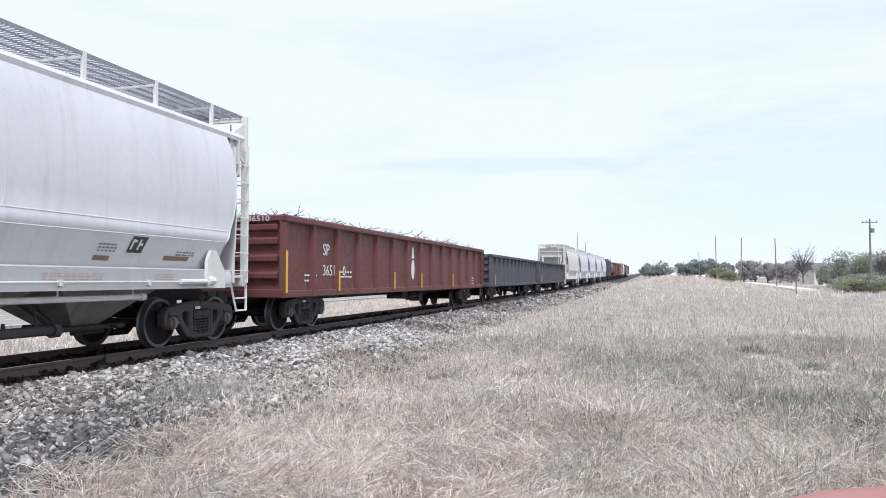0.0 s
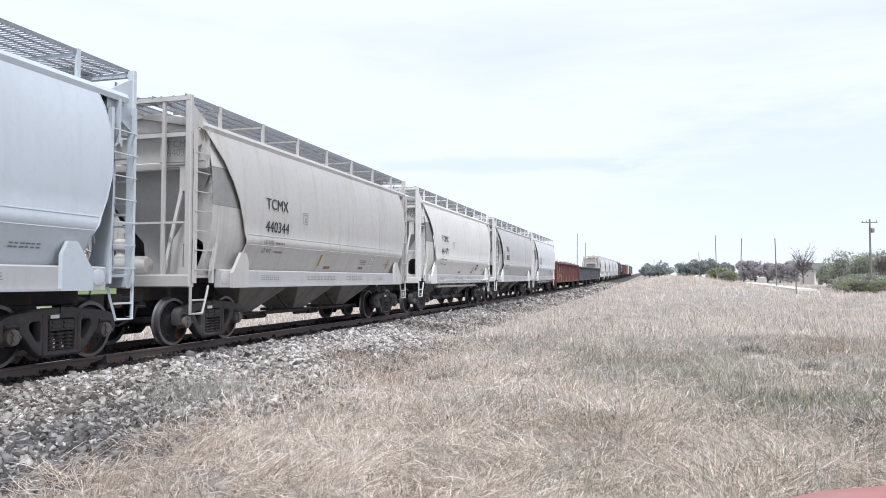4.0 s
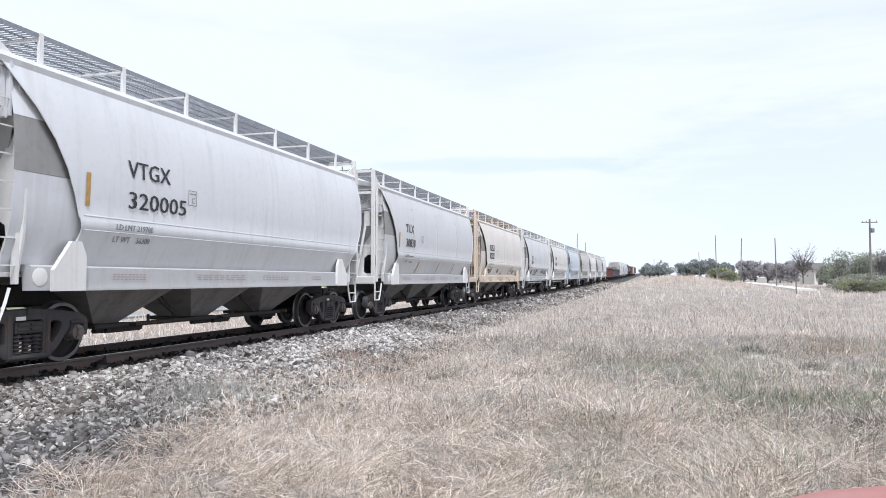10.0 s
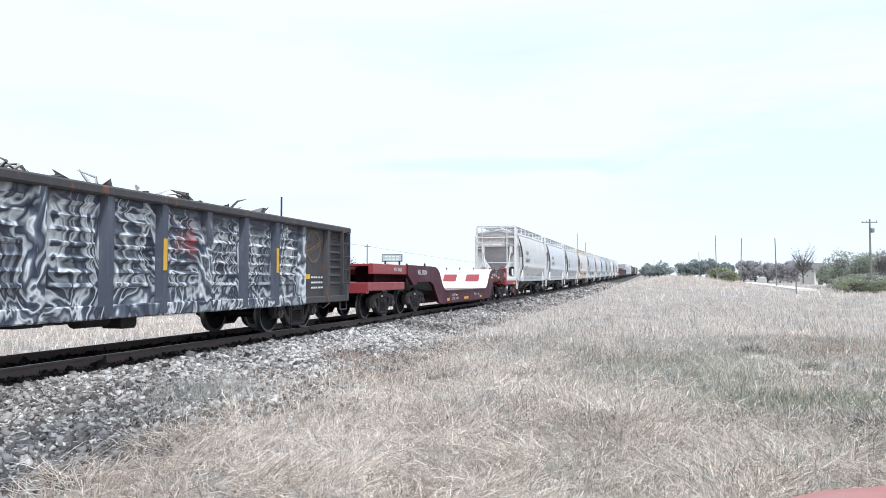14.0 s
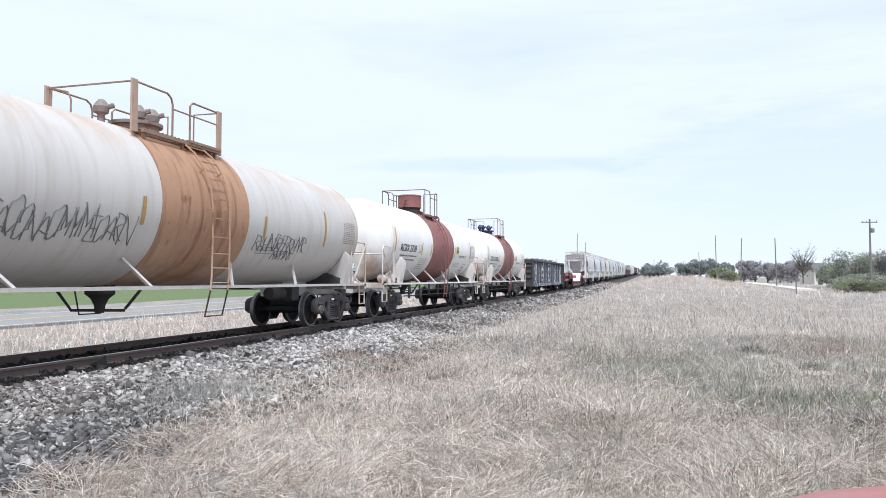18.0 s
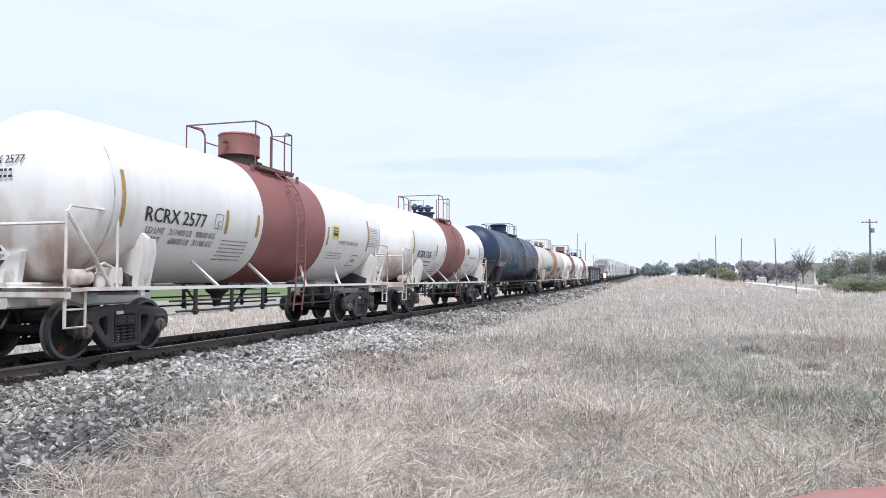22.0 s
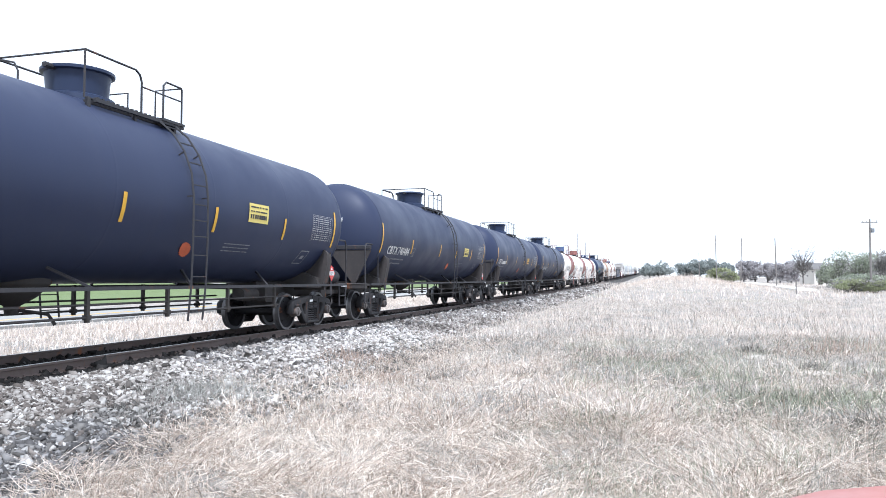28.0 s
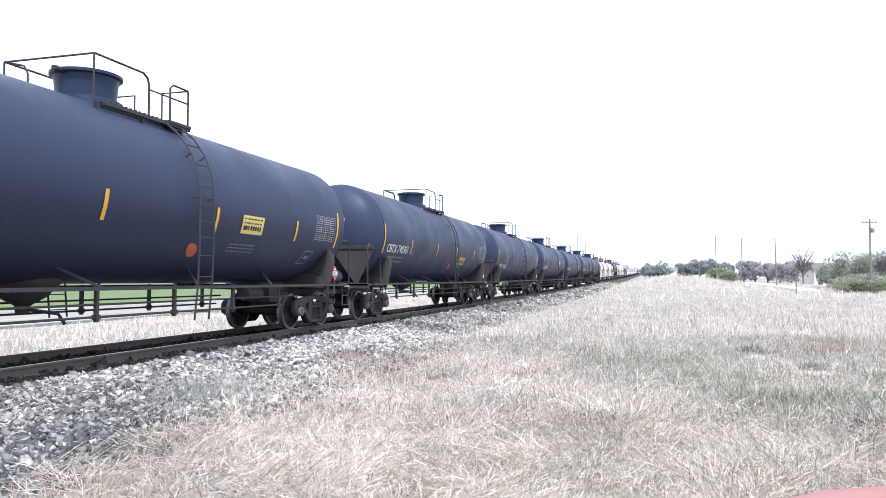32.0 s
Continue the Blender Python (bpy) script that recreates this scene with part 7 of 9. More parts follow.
# ---- depressed flat car ----
def flat_car(q, label):
    car = start_car("depressed_flat_car", label, q, "freight train cars")
    g = 8.5

    def girder(sh, w0, w1):
        for s in (1, -1):
            sh.prism([(s * y, z) for y, z in ((0.0, 0.78), (g - 4.75, 0.78), (g - 4.45, 0.86), (g - 4.2, 1.0), (g - 3.95, 1.25), (g - 3.7, 1.52), (g - 3.4, 1.68), (g - 3.0, 1.76), (g + 0.35, 1.78), (g + 0.35, 1.42), (g - 0.1, 1.16), (g - 0.25, 1.06), (g - 0.55, 1.06), (g - 0.8, 1.18), (g - 2.4, 1.18), (g - 2.8, 1.05), (g - 3.6, 0.34), (g - 4.0, 0.26), (0.0, 0.26))], "x", w0, w1)
    for s in (-1, 1):
        part("side_girder", f"flatgirder", lambda sh: girder(sh, 1.38, 1.50), FLATR, car, pose(0, 0, 0, 0, 0, 0 if s > 0 else 180))
        part("deck_lip", "flatlip", lambda sh: sh.box(1.36, 1.54, -g + 4.6, g - 4.6, 0.76, 0.80), FLATR, car, pose(0, 0, 0, 0, 0, 0 if s > 0 else 180))
    part("well_deck", "flatdeck", lambda sh: sh.box(-1.40, 1.40, -g + 4.6, g - 4.6, 0.62, 0.79), DECKM, car, label="worn low load deck")
    part("well_beam", "flatbeam", lambda sh: [sh.box(x - 0.1, x + 0.1, -g + 4.2, g - 4.2, 0.28, 0.64) for x in (-0.6, 0.6)], FLATR, car)
    for s in (-1, 1):
        flip = pose(0, 0, 0, 0, 0, 0 if s > 0 else 180)
        part("ramp_plate", "flatramp", lambda sh: sh.sheet([[(-1.49, a, b), (1.49, a, b)] for a, b in ((g - 4.75, 0.80), (g - 4.46, 0.88), (g - 4.22, 1.02), (g - 3.97, 1.27), (g - 3.72, 1.54), (g - 3.42, 1.70), (g - 3.0, 1.785))], (0, 0.03, -0.02)), RAMPW, car, flip, "white-painted sloping end plate")
        for x in (-0.62, 0.62):
            part("red_panel", "flatredpanel", lambda sh: sh.sheet([[(-0.36, g - 4.10, 1.14), (0.36, g - 4.10, 1.14)], [(-0.36, g - 3.76, 1.50), (0.36, g - 3.76, 1.50)]], (0, -0.006, 0.006)), FLATC, car, flip @ pose(x, -0.012, 0.012), "red rectangle")
        tagged(part("ramp_writing", "flatrampwriting", lambda sh: [sh.add([(x, g - 3.62, 1.625), (x + 0.05, g - 3.62, 1.625), (x + 0.05, g - 3.55, 1.66), (x, g - 3.55, 1.66)], [(0, 1, 2, 3)]) for x in np.arange(-0.8, 0.8, 0.1)], GREYTXT, car, flip), kind="stuff")
        part("upper_deck", "flatupper", lambda sh: sh.box(-1.40, 1.40, g - 3.0, g + 0.36, 1.70, 1.775).box(-0.35, 0.35, g - 2.8, g + 0.7, 1.05, 1.72), FLATR, car, flip)
        part("end_beam", "flatend", lambda sh: sh.box(-1.36, 1.36, g + 0.36, g + 0.44, 1.42, 1.78, 0.02).box(-1.50, 1.50, g + 0.9, g + 4.1, 0.98, 1.10, 0.02).box(1.36, 1.52, g + 0.8, g + 4.2, 0.92, 1.18, 0.02).box(-1.52, -1.36, g + 0.8, g + 4.2, 0.92, 1.18, 0.02).box(-1.48, 1.48, g + 4.0, g + 4.25, 0.85, 1.18, 0.02), FLATC, car, flip, "bright red end beam and platform")
        part("span_bolster", "flatspan", lambda sh: sh.box(-0.45, 0.45, g - 2.2, g + 2.6, 0.74, 1.04, 0.05), UNDER, car, flip)
        part("end_handrail", "flatrail", lambda sh: sh.pipe([(1.42, g + 4.12, 1.1), (1.42, g + 4.12, 0.5), (1.42, g + 3.7, 0.5), (1.42, g + 3.7, 0.95)], 0.025, 4), FLATC, car, flip)
        if s > 0:
            part("reservoir", "flattank", lambda sh: sh.lathe([(0, -1.05), (0.20, -1.0), (0.28, -0.88), (0.31, -0.7), (0.31, 0.7), (0.28, 0.88), (0.20, 1.0), (0, 1.05)], "y", (0.95, g + 1.75, 1.42), 18), FLATC, car, flip, "red air reservoir")
        else:
            part("deck_pipework", "flatpipes", lambda sh: (sh.pipe([(0.9, g + 3.4, 1.2), (0.9, g + 3.2, 1.42), (0.9, g + 2.5, 1.46), (0.8, g + 2.2, 1.28), (0.8, g + 1.4, 1.3)], 0.035, 6), sh.pipe([(1.1, g + 3.0, 1.18), (1.1, g + 2.8, 1.34), (1.05, g + 2.2, 1.3), (1.05, g + 1.9, 1.5), (1.05, g + 1.0, 1.36)], 0.03, 6), sh.box(0.7, 1.0, g + 2.0, g + 2.35, 1.1, 1.34, 0.04), sh.box(0.9, 1.2, g + 3.0, g + 3.5, 1.1, 1.30, 0.04)), FLATC, car, flip, "red brake pipes and valves")
        part("winch_wheel", "flatwheel", lambda sh: (sh.lathe([(0.22, -0.015), (0.26, 0), (0.22, 0.015), (0.2, 0)], "y", (0.85, g + 3.25, 1.78), 18, closed=True), [sh.pipe([(0.85, g + 3.25, 1.78), (0.85 + 0.23 * math.cos(a), g + 3.25, 1.78 + 0.23 * math.sin(a))], 0.016, 4) for a in (0, 1.26, 2.5, 3.8, 5.0)], sh.lathe([(0, -0.05), (0.14, -0.05), (0.14, 0.05), (0, 0.05)], "y", (0.85, g + 3.35, 1.74), 12), sh.box(0.66, 1.06, g + 3.3, g + 3.6, 1.1, 1.92, 0.04)), FLATC, car, flip, "red brake wheel and stand")
        for z0, y0 in ((1.30, g - 3.05), (1.30, g - 1.25), (0.95, g + 3.6)):
            part("reflector_strip", "flatstrip", lambda sh: sh.box(1.502, 1.508, -0.28, 0.28, 0, 0.10), YELLOW, car, flip @ pose(0.02 if y0 > g + 2 else 0, y0, z0))
        for a in (-1.75, 1.75):
            truck(car, s * g + a)
        for x, y in ((1.2, g - 2.2), (1.2, g - 1.0), (0.45, g - 2.9), (-0.35, g - 2.9), (-1.1, g - 2.9)):
            part("lashing_ring", f"flatring{x}{y}", lambda sh: sh.lathe([(0.045, -0.018), (0.075, -0.018), (0.075, 0.018), (0.045, 0.018)], "x", (x, y, 1.83), 10, closed=True), UNDER, car, flip)
        part("ramp_bolts", "flatbolts", lambda sh: [sh.lathe([(0, 0.0), (0.022, 0.0), (0.018, 0.014), (0, 0.016)], "z", (x, y, z), 6) for x in (-1.42, 1.42) for y, z in ((g - 4.42, 0.915), (g - 4.05, 1.215), (g - 3.72, 1.555), (g - 3.35, 1.72))], UNDER, car, flip)
        tagged(part("stencil_box", "flatbox", lambda sh: (sh.box(1.501, 1.505, g - 2.08, g - 1.74, 1.40, 1.415).box(1.501, 1.505, g - 2.08, g - 1.74, 1.675, 1.69).box(1.501, 1.505, g - 2.08, g - 2.065, 1.40, 1.69).box(1.501, 1.505, g - 1.755, g - 1.74, 1.40, 1.69), bars(sh, g - 2.03, 1.44, 0.24, 1, lambda z: 1.501, 0.02, 0.1, 0.004, words=3), bars(sh, g - 2.03, 1.55, 0.20, 2, lambda z: 1.501, 0.02, 0.07, 0.004, words=2), bars(sh, g - 1.2, 1.56, 0.14, 2, lambda z: 1.501, 0.03, 0.07, 0.004, words=2), bars(sh, g - 3.0, 1.46, 0.3, 1, lambda z: 1.501, 0.09, 0.07, 0.004, words=1), sh.prism([(g - 2.45, 1.42), (g - 2.30, 1.42), (g - 2.30, 1.60)], "x", 1.501, 1.505)), LETTERW, car, flip, "white stencil marks"), kind="stuff")
    for i, y in enumerate((-3.72, -0.78, -0.36, 2.44)):
        part("reflector_strip", "flatstripw", lambda sh: sh.box(1.502, 1.508, 0, 0.4, 0, 0.11), YELLOW, car, pose(0, y, 0.36))
    side = lambda z: 1.502
    part("lettering", "flattext", lambda sh: letters(sh, "KRL 90004", -g + 0.75, 1.44, 0.175, side, 0.006), LETTERW, car)
    part("lettering", "flattext2", lambda sh: letters(sh, "KRL 90004", -g - 1.72, 1.54, 0.125, lambda z: 1.455, 0.006), LETTERW, car)
    tagged(part("small_lettering", "flatsmall", lambda sh: (letters(sh, "LD LMT", -2.9, 0.54, 0.11, side, 0.004), bars(sh, -2.25, 0.55, 0.3, 1, side, 0.06, 0.1, 0.004, words=4), letters(sh, "LT WT   154700", -2.9, 0.38, 0.11, side, 0.004), letters(sh, "Red 'n", 1.22, 0.50, 0.12, side, 0.004), letters(sh, "eady", 1.98, 0.50, 0.12, side, 0.004)), LETTERW, car), kind="stuff")
    part("side_beam", "flatside", lambda sh: sh.box(1.30, 1.45, -g - 3.6, -g - 0.36, 1.44, 1.77, 0.02).box(-1.45, -1.30, -g - 3.6, -g - 0.36, 1.44, 1.77, 0.02).box(-1.30, 1.30, -g - 3.6, -g - 0.5, 1.70, 1.76), FLATC, car)
    couplers(car, 13.3, 13.3)
    return car


# ---- box car, seen far off only ----
def box_car(q, length, paint, label, ztop=4.5):
    car = start_car("box_car", label, q, "freight train cars")
    h = length / 2
    part("body", f"boxbody{length}{ztop}", lambda sh: sh.box(-1.5, 1.5, -h, h, 1.05, ztop - 0.15, 0.03), paint, car)
    part("roof", f"boxroof{length}{ztop}", lambda sh: sh.prism([(-1.55, ztop - 0.16), (1.55, ztop - 0.16), (1.5, ztop - 0.06), (0, ztop + 0.04), (-1.5, ztop - 0.06)], "y", -h - 0.05, h + 0.05), GALV, car)
    for s in (-1, 1):
        flip = pose(0, 0, 0, 0, 0, 0 if s > 0 else 180)
        part("door", f"boxdoor{ztop}", lambda sh: (sh.box(1.50, 1.58, -1.5, 1.5, 1.1, ztop - 0.3, 0.02), [sh.box(1.58, 1.61, -1.4, 1.4, z, z + 0.08) for z in np.arange(1.4, ztop - 0.4, 0.5)]), paint, car, flip)
        for i in range(int(length / 1.2)):
            y = -h + 0.5 + i * 1.2
            if abs(y) > 1.6:
                part("side_post", f"boxpost{ztop}", lambda sh: sh.box(1.50, 1.55, -0.05, 0.05, 1.1, ztop - 0.25), paint, car, flip @ pose(0, y, 0))
        part("ladder", f"boxladder{length}", lambda sh: sh.ladder((1.56, h - 0.6, 1.0), (1.56, h - 0.6, 4.2), (0, 0.45, 0), 8), paint, car, flip)
    couplers(car, h + 0.6, h)
    for s in (-1, 1):
        truck(car, s * (h - 2.2))
    return car


# ---- the train, from its far end to its near end ----
HOP = 6.25
ahead = 72.6
gondola(25.4, 21.0, GONR, "brown-red mill gondola with rusty sides, loaded with scrap and branches", "red", lines=(("SP", -8.3, 1.90, 0.30), ("3651", -8.3, 1.37, 0.28), ("0", -7.02, 1.37, 0.28)), load=3, strips=(-10.45, -7.48, -3.02, -0.05, 4.41), logo=True, tc=16.9, ribs=14)
gondola(46.4, 17.0, GONB, "slate-grey gondola with whitish run-off streaks", "slate", ztop=2.62, strips=(-7.6,))
gondola(64.6, 17.0, GONB, "slate-grey gondola with whitish run-off streaks", "slate", ztop=2.62, strips=(-7.6,))
hopper(81.5, RUSTY, CREAM, (), "weathered grey covered hopper with rust-streaked ends")
for i in range(4):
    hopper(95.8 + 14.1 * i, WHITE, WHITE, (), "white covered hopper with a dirty lower body")
box_car(154.5, 15.5, BOXD, "dark brown box car with ribbed sides")
tank_car(171.2, "far", TANKB, "blue-black tank car with a round dome", body=15.0, tc=12.4, cpl=16.4)
box_car(188.2, 15.6, BOXR, "red-brown box car with ribbed sides", 4.3)
box_car(205.0, 15.6, BOXR, "red-brown box car with ribbed sides", 4.3)
box_car(221.8, 15.6, BOXT, "tan box car with ribbed sides", 4.4)
hopper(237.4, WHITE, WHITE, (), "white covered hopper with a dirty lower body")
box_car(252.8, 15.6, BOXD, "dark brown box car with ribbed sides")
box_car(269.6, 15.6, BOXT, "tan box car with ribbed sides", 4.4)
box_car(286.4, 15.6, BOXR, "red-brown box car with ribbed sides", 4.3)

STR = lambda *a: tuple((y, z, hh, le) for y, z, hh, le in a)
q = 1.1 + HOP
for paint, trim, lines, label, stripes, pipe in (
        (WHITE, TRIMW, ("CITX", "200677"), "white covered hopper with black lettering", STR((-4.6, 2.3, 0.5, 0)), True),
        (DIRTYW, TRIMW, ("TILX", "30837"), "white covered hopper with black lettering and an orange strip", STR((-4.55, 2.4, 0.5, 0), (-2.2, 1.6, 0.35, 0.3)), False),
        (CREAM, TRIMW, ("TCMX", "441471"), "cream-white covered hopper with black lettering", STR((2.0, 1.55, 0.2, 0)), True),
        (DIRTYC, DIRTYC, ("TCMX", "440344"), "cream covered hopper with faint grey lettering", STR((-1.0, 1.6, 0.3, 0.2), (4.0, 1.6, 0.3, 0)), False),
        (BLUISH, BLUISH, ("TCMX", "440260"), "pale blue-grey covered hopper", (), False),
        (CREAM, TRIMW, ("CBFX", "440652"), "cream-white covered hopper with black lettering and a pipe below", STR((-3.9, 1.62, 0.10, 0), (-3.0, 1.62, 0.1, 0), (-1.8, 1.62, 0.1, 0), (0.4, 1.62, 0.1, 0)), True),
        (TILXP, TRIMW, ("TILX", "30061"), "white covered hopper with sloping orange strips and graffiti", STR((-4.35, 1.92, 0.38, 0.2), (-2.15, 1.72, 0.42, 0.25), (-0.45, 1.66, 0.36, 0.25), (1.35, 1.66, 0.36, 0.25), (3.2, 1.64, 0.34, 0.25), (4.75, 1.60, 0.38, 0.25)), True),
        (RUSTY, RUSTT, ("TCMX", "441476"), "cream covered hopper heavily stained with rust", STR((-3.4, 1.6, 0.2, 0),), False),
        (TILXP, TRIMW, ("TILX", "30838"), "white covered hopper with black lettering and orange strips", STR((-4.6, 2.35, 0.5, 0), (-2.35, 1.5, 0.42, 0.35), (0.3, 1.5, 0.42, 0.35), (2.6, 1.5, 0.42, 0.35)), False),
        (WHITE, TRIMW, ("VTGX", "320005"), "white covered hopper with black lettering", STR((-4.6, 2.35, 0.5, 0),), False),
        (CREAM, TRIMW, ("VTGX", "320035"), "white covered hopper with black lettering at the end of its block", STR((-4.3, 1.5, 0.10, 0), (-2.0, 1.5, 0.1, 0), (0.6, 1.5, 0.1, 0), (2.9, 1.5, 0.1, 0)), False)):
    hopper(q, paint, trim, lines, label, stripes=stripes, pipe=pipe, rust_marks=paint in (WHITE, TILXP, DIRTYW) and lines[1] != "30061", text_mat=GREYTXT if paint is BLUISH else None)
    q -= 14.03
flat_car(-153.0, "maroon depressed-centre flat car with white end plates, empty")
gondola(-177.2, 20.0, GONK, "black gondola covered in white and blue graffiti, loaded with scrap", "black", ztop=2.71, zbot=0.67, lines=(("CNW", -9.0, 2.05, 0.30), ("8088", -9.0, 1.58, 0.30)), spray=True, load=8, strips=(-5.98, -2.03, 1.92, 5.86, 9.87), tc=15.6, ribs=17)

WT = dict(hazard=(LETTERW, LETTER), ly=0.05, R=1.43, zc=2.62, ry=0.60, rails=(-0.80, -0.05, 0.58, 0.95, 4.92), wide=1.0, tz=2.26, ts=0.25, band_y=(-1.3, 1.9), body=13.4, tc=10.4, cpl=14.9, trim=TANKW, rail_mat=RAILB, text_mat=LETTER, stripe=YELLOW, dashes=(-5.75, -2.75, -1.55, 2.05, 4.9), placard=2.35)
tank_car(-196.3, "white", TANKW, "white acid tank car with a brick-red centre band", mark="TILX 112008", band=BANDR, dome="valves", dome_mat=VALVEB, **WT)
tank_car(-211.2, "white", TANKW, "white acid tank car with a brick-red centre band and dome", mark="RCRX 2729", band=BANDR, dome_mat=BANDR, **WT)
OLD = dict(WT, ly=0.22, R=1.47, ry=0.88, rails=(-1.2, -0.12, 0.42, 1.40, 4.76), band_y=(-1.1, 1.75), body=16.9, tc=13.9, cpl=18.6, trim=TANKOLD, rail_mat=OLDRAIL, stripe=OCHRE, placard=0, tz=1.98, dashes=(-7.5, -1.6, 2.4, 5.5))
tank_car(-228.1, "old", TANKOLD, "old cream tank car with a rusty orange band and graffiti", mark="TAEX 1266", band=BANDO, dome="valves", dome_mat=OLDVALVE, scrawl=1, **OLD)
tank_car(-246.6, "navy", TANKB, "glossy navy-black tank car with yellow reflector strips", mark="SRIX 10470", scrawl=2, ly=0.05, rails=(-1.1, 0.4, 0.95, 1.5, 4.9), panel=(3.35, 2.16, 0.40, 0.62, OCHRE))
tank_car(-263.6, "white", TANKW, "white acid tank car with a brick-red band and blue valves", mark="RCRX 1326", band=BANDR, dome="valves", dome_mat=VALVEB, **dict(WT, stripe=OCHRE, tz=2.10))
tank_car(-278.8, "white", TANKW, "white acid tank car with a brick-red centre band and dome", mark="RCRX 2577", band=BANDR, dome_mat=BANDR, **dict(WT, stripe=OCHRE))
tank_car(-294.0, "white", TANKW, "white acid tank car with a brick-red band and blue dome", mark="TILX 112544", band=BANDR, dome_mat=DOMEB, **dict(WT, dashes=(-5.75, -3.15, -1.6, 2.05, 4.9)))
q = -311.0
DASH_A, DASH_B = (-7.55, -4.5, -0.85, 1.7, 4.45, 7.15), (-7.55, -4.75, -1.45, 1.55, 4.85, 7.15)
for num, ty, tz, wide, dash, panel, oval in (
        ("  741877", -6.5, 1.96, 0.98, (-7.2, -4.1, -0.7, 2.2, 5.5, 7.9), (2.8, 1.62, 0.28, 0.9, OCHRE), None),
        (" ", -7.0, 2.14, 1.0, DASH_B, (2.7, 2.29, 0.38, 0.8, YELLOW), 0.24),
        (" 740484", -6.9, 2.10, 1.0, DASH_A, (3.1, 2.3, 0.38, 0.8, SIGNY), 0.9),
        (" 740127", -6.85, 2.06, 1.0, DASH_A, (2.9, 2.47, 0.40, 0.8, SIGNY), 1.0),
        ("  741829", -6.75, 1.88, 1.0, DASH_B, (2.3, 1.62, 0.26, 0.8, OCHRE), None),
        (" 740301", -7.2, 2.16, 1.0, DASH_B, (2.3, 1.93, 0.32, 1.0, YELLOW), 1.0),
        (" ", -7.0, 2.14, 1.0, DASH_B, (2.5, 2.22, 0.38, 0.85, SIGNY), 1.0),
        (" ", -7.0, 2.0, 1.0, DASH_A, (2.8, 2.3, 0.38, 0.8, YELLOW), None)):
    first = dict(body=17.1) if num == "  741829" else dict(body=17.7, tc=14.7, cpl=18.9, ly=0.6, rails=(-0.85, 0.75, 1.35, 1.9, 4.92)) if num == "  741877" else {}
    tank_car(q - (0.35 if num == "  741877" else 0), "black", TANKK, "matt black tank car with yellow reflector strips and white lettering", mark="CBTX" + num, ty=ty, tz=tz, wide=wide, dashes=dash, panel=panel, oval=oval, **first)
    q -= 18.4

# ---- beyond the train ----
def leaf_cloud(name_seed, centre, size, n, leaf, lumps=9, flat=0.35):
    """Leaf triangles gathered in uneven lumps: vertices and faces."""
    rng = np.random.default_rng(name_seed)
    c = rng.normal(size=(lumps, 3))
    c /= np.linalg.norm(c, axis=1)[:, None]
    c = c * rng.uniform(0.25, 0.8, (lumps, 1)) * np.array(size)
    r = rng.uniform(0.22, 0.42, lumps)
    k = rng.integers(0, lumps, n)
    d = rng.normal(size=(n, 3))
    d /= np.linalg.norm(d, axis=1)[:, None]
    p = c[k] + d * (r[k] * rng.uniform(0.55, 1.0, n) ** 0.5)[:, None] * np.array(size)
    p[:, 2] = np.maximum(p[:, 2], -size[2] * 0.85)
    a, b = rng.normal(size=(n, 3)), rng.normal(size=(n, 3))
    s = leaf * rng.uniform(0.6, 1.5, (n, 1))
    v = np.stack((p - a * s * 0.5, p + a * s * 0.5, p + b * s), 1).reshape(-1, 3) + np.array(centre)
    return v, np.arange(3 * n).reshape(-1, 3)


def mesh_arrays(name, v, f, mat):
    ob = scatter(name, v, f, mat, "", "", "")
    return ob


def limbs(sh, base, top, spread, n, r, seed):
    rnd = random.Random(seed)
    base, top = Vector(base), Vector(top)
    sh.pipe([base, base.lerp(top, 0.35) + Vector((rnd.uniform(-0.1, 0.1), 0, 0)), base.lerp(top, 0.7), top], [r, r * 0.8, r * 0.5, r * 0.15], 8)
    for i in range(n):
        s = base.lerp(top, rnd.uniform(0.25, 0.75))
        a = rnd.uniform(0, 6.28)
        e = s + Vector((math.cos(a) * spread * rnd.uniform(0.5, 1), math.sin(a) * spread * rnd.uniform(0.5, 1), rnd.uniform(0.2, 0.6) * (top.z - base.z)))
        m = s.lerp(e, 0.5) + Vector((0, 0, -0.08 * spread))
        sh.pipe([s, m, e], [r * 0.45, r * 0.3, r * 0.07], 6)
        for _ in range(9):
            t0 = s.lerp(e, rnd.uniform(0.4, 0.95))
            e2 = t0 + Vector((rnd.uniform(-1, 1), rnd.uniform(-1, 1), rnd.uniform(0.1, 0.9))) * spread * 0.35
            sh.pipe([t0, e2], [r * 0.15, r * 0.03], 4)


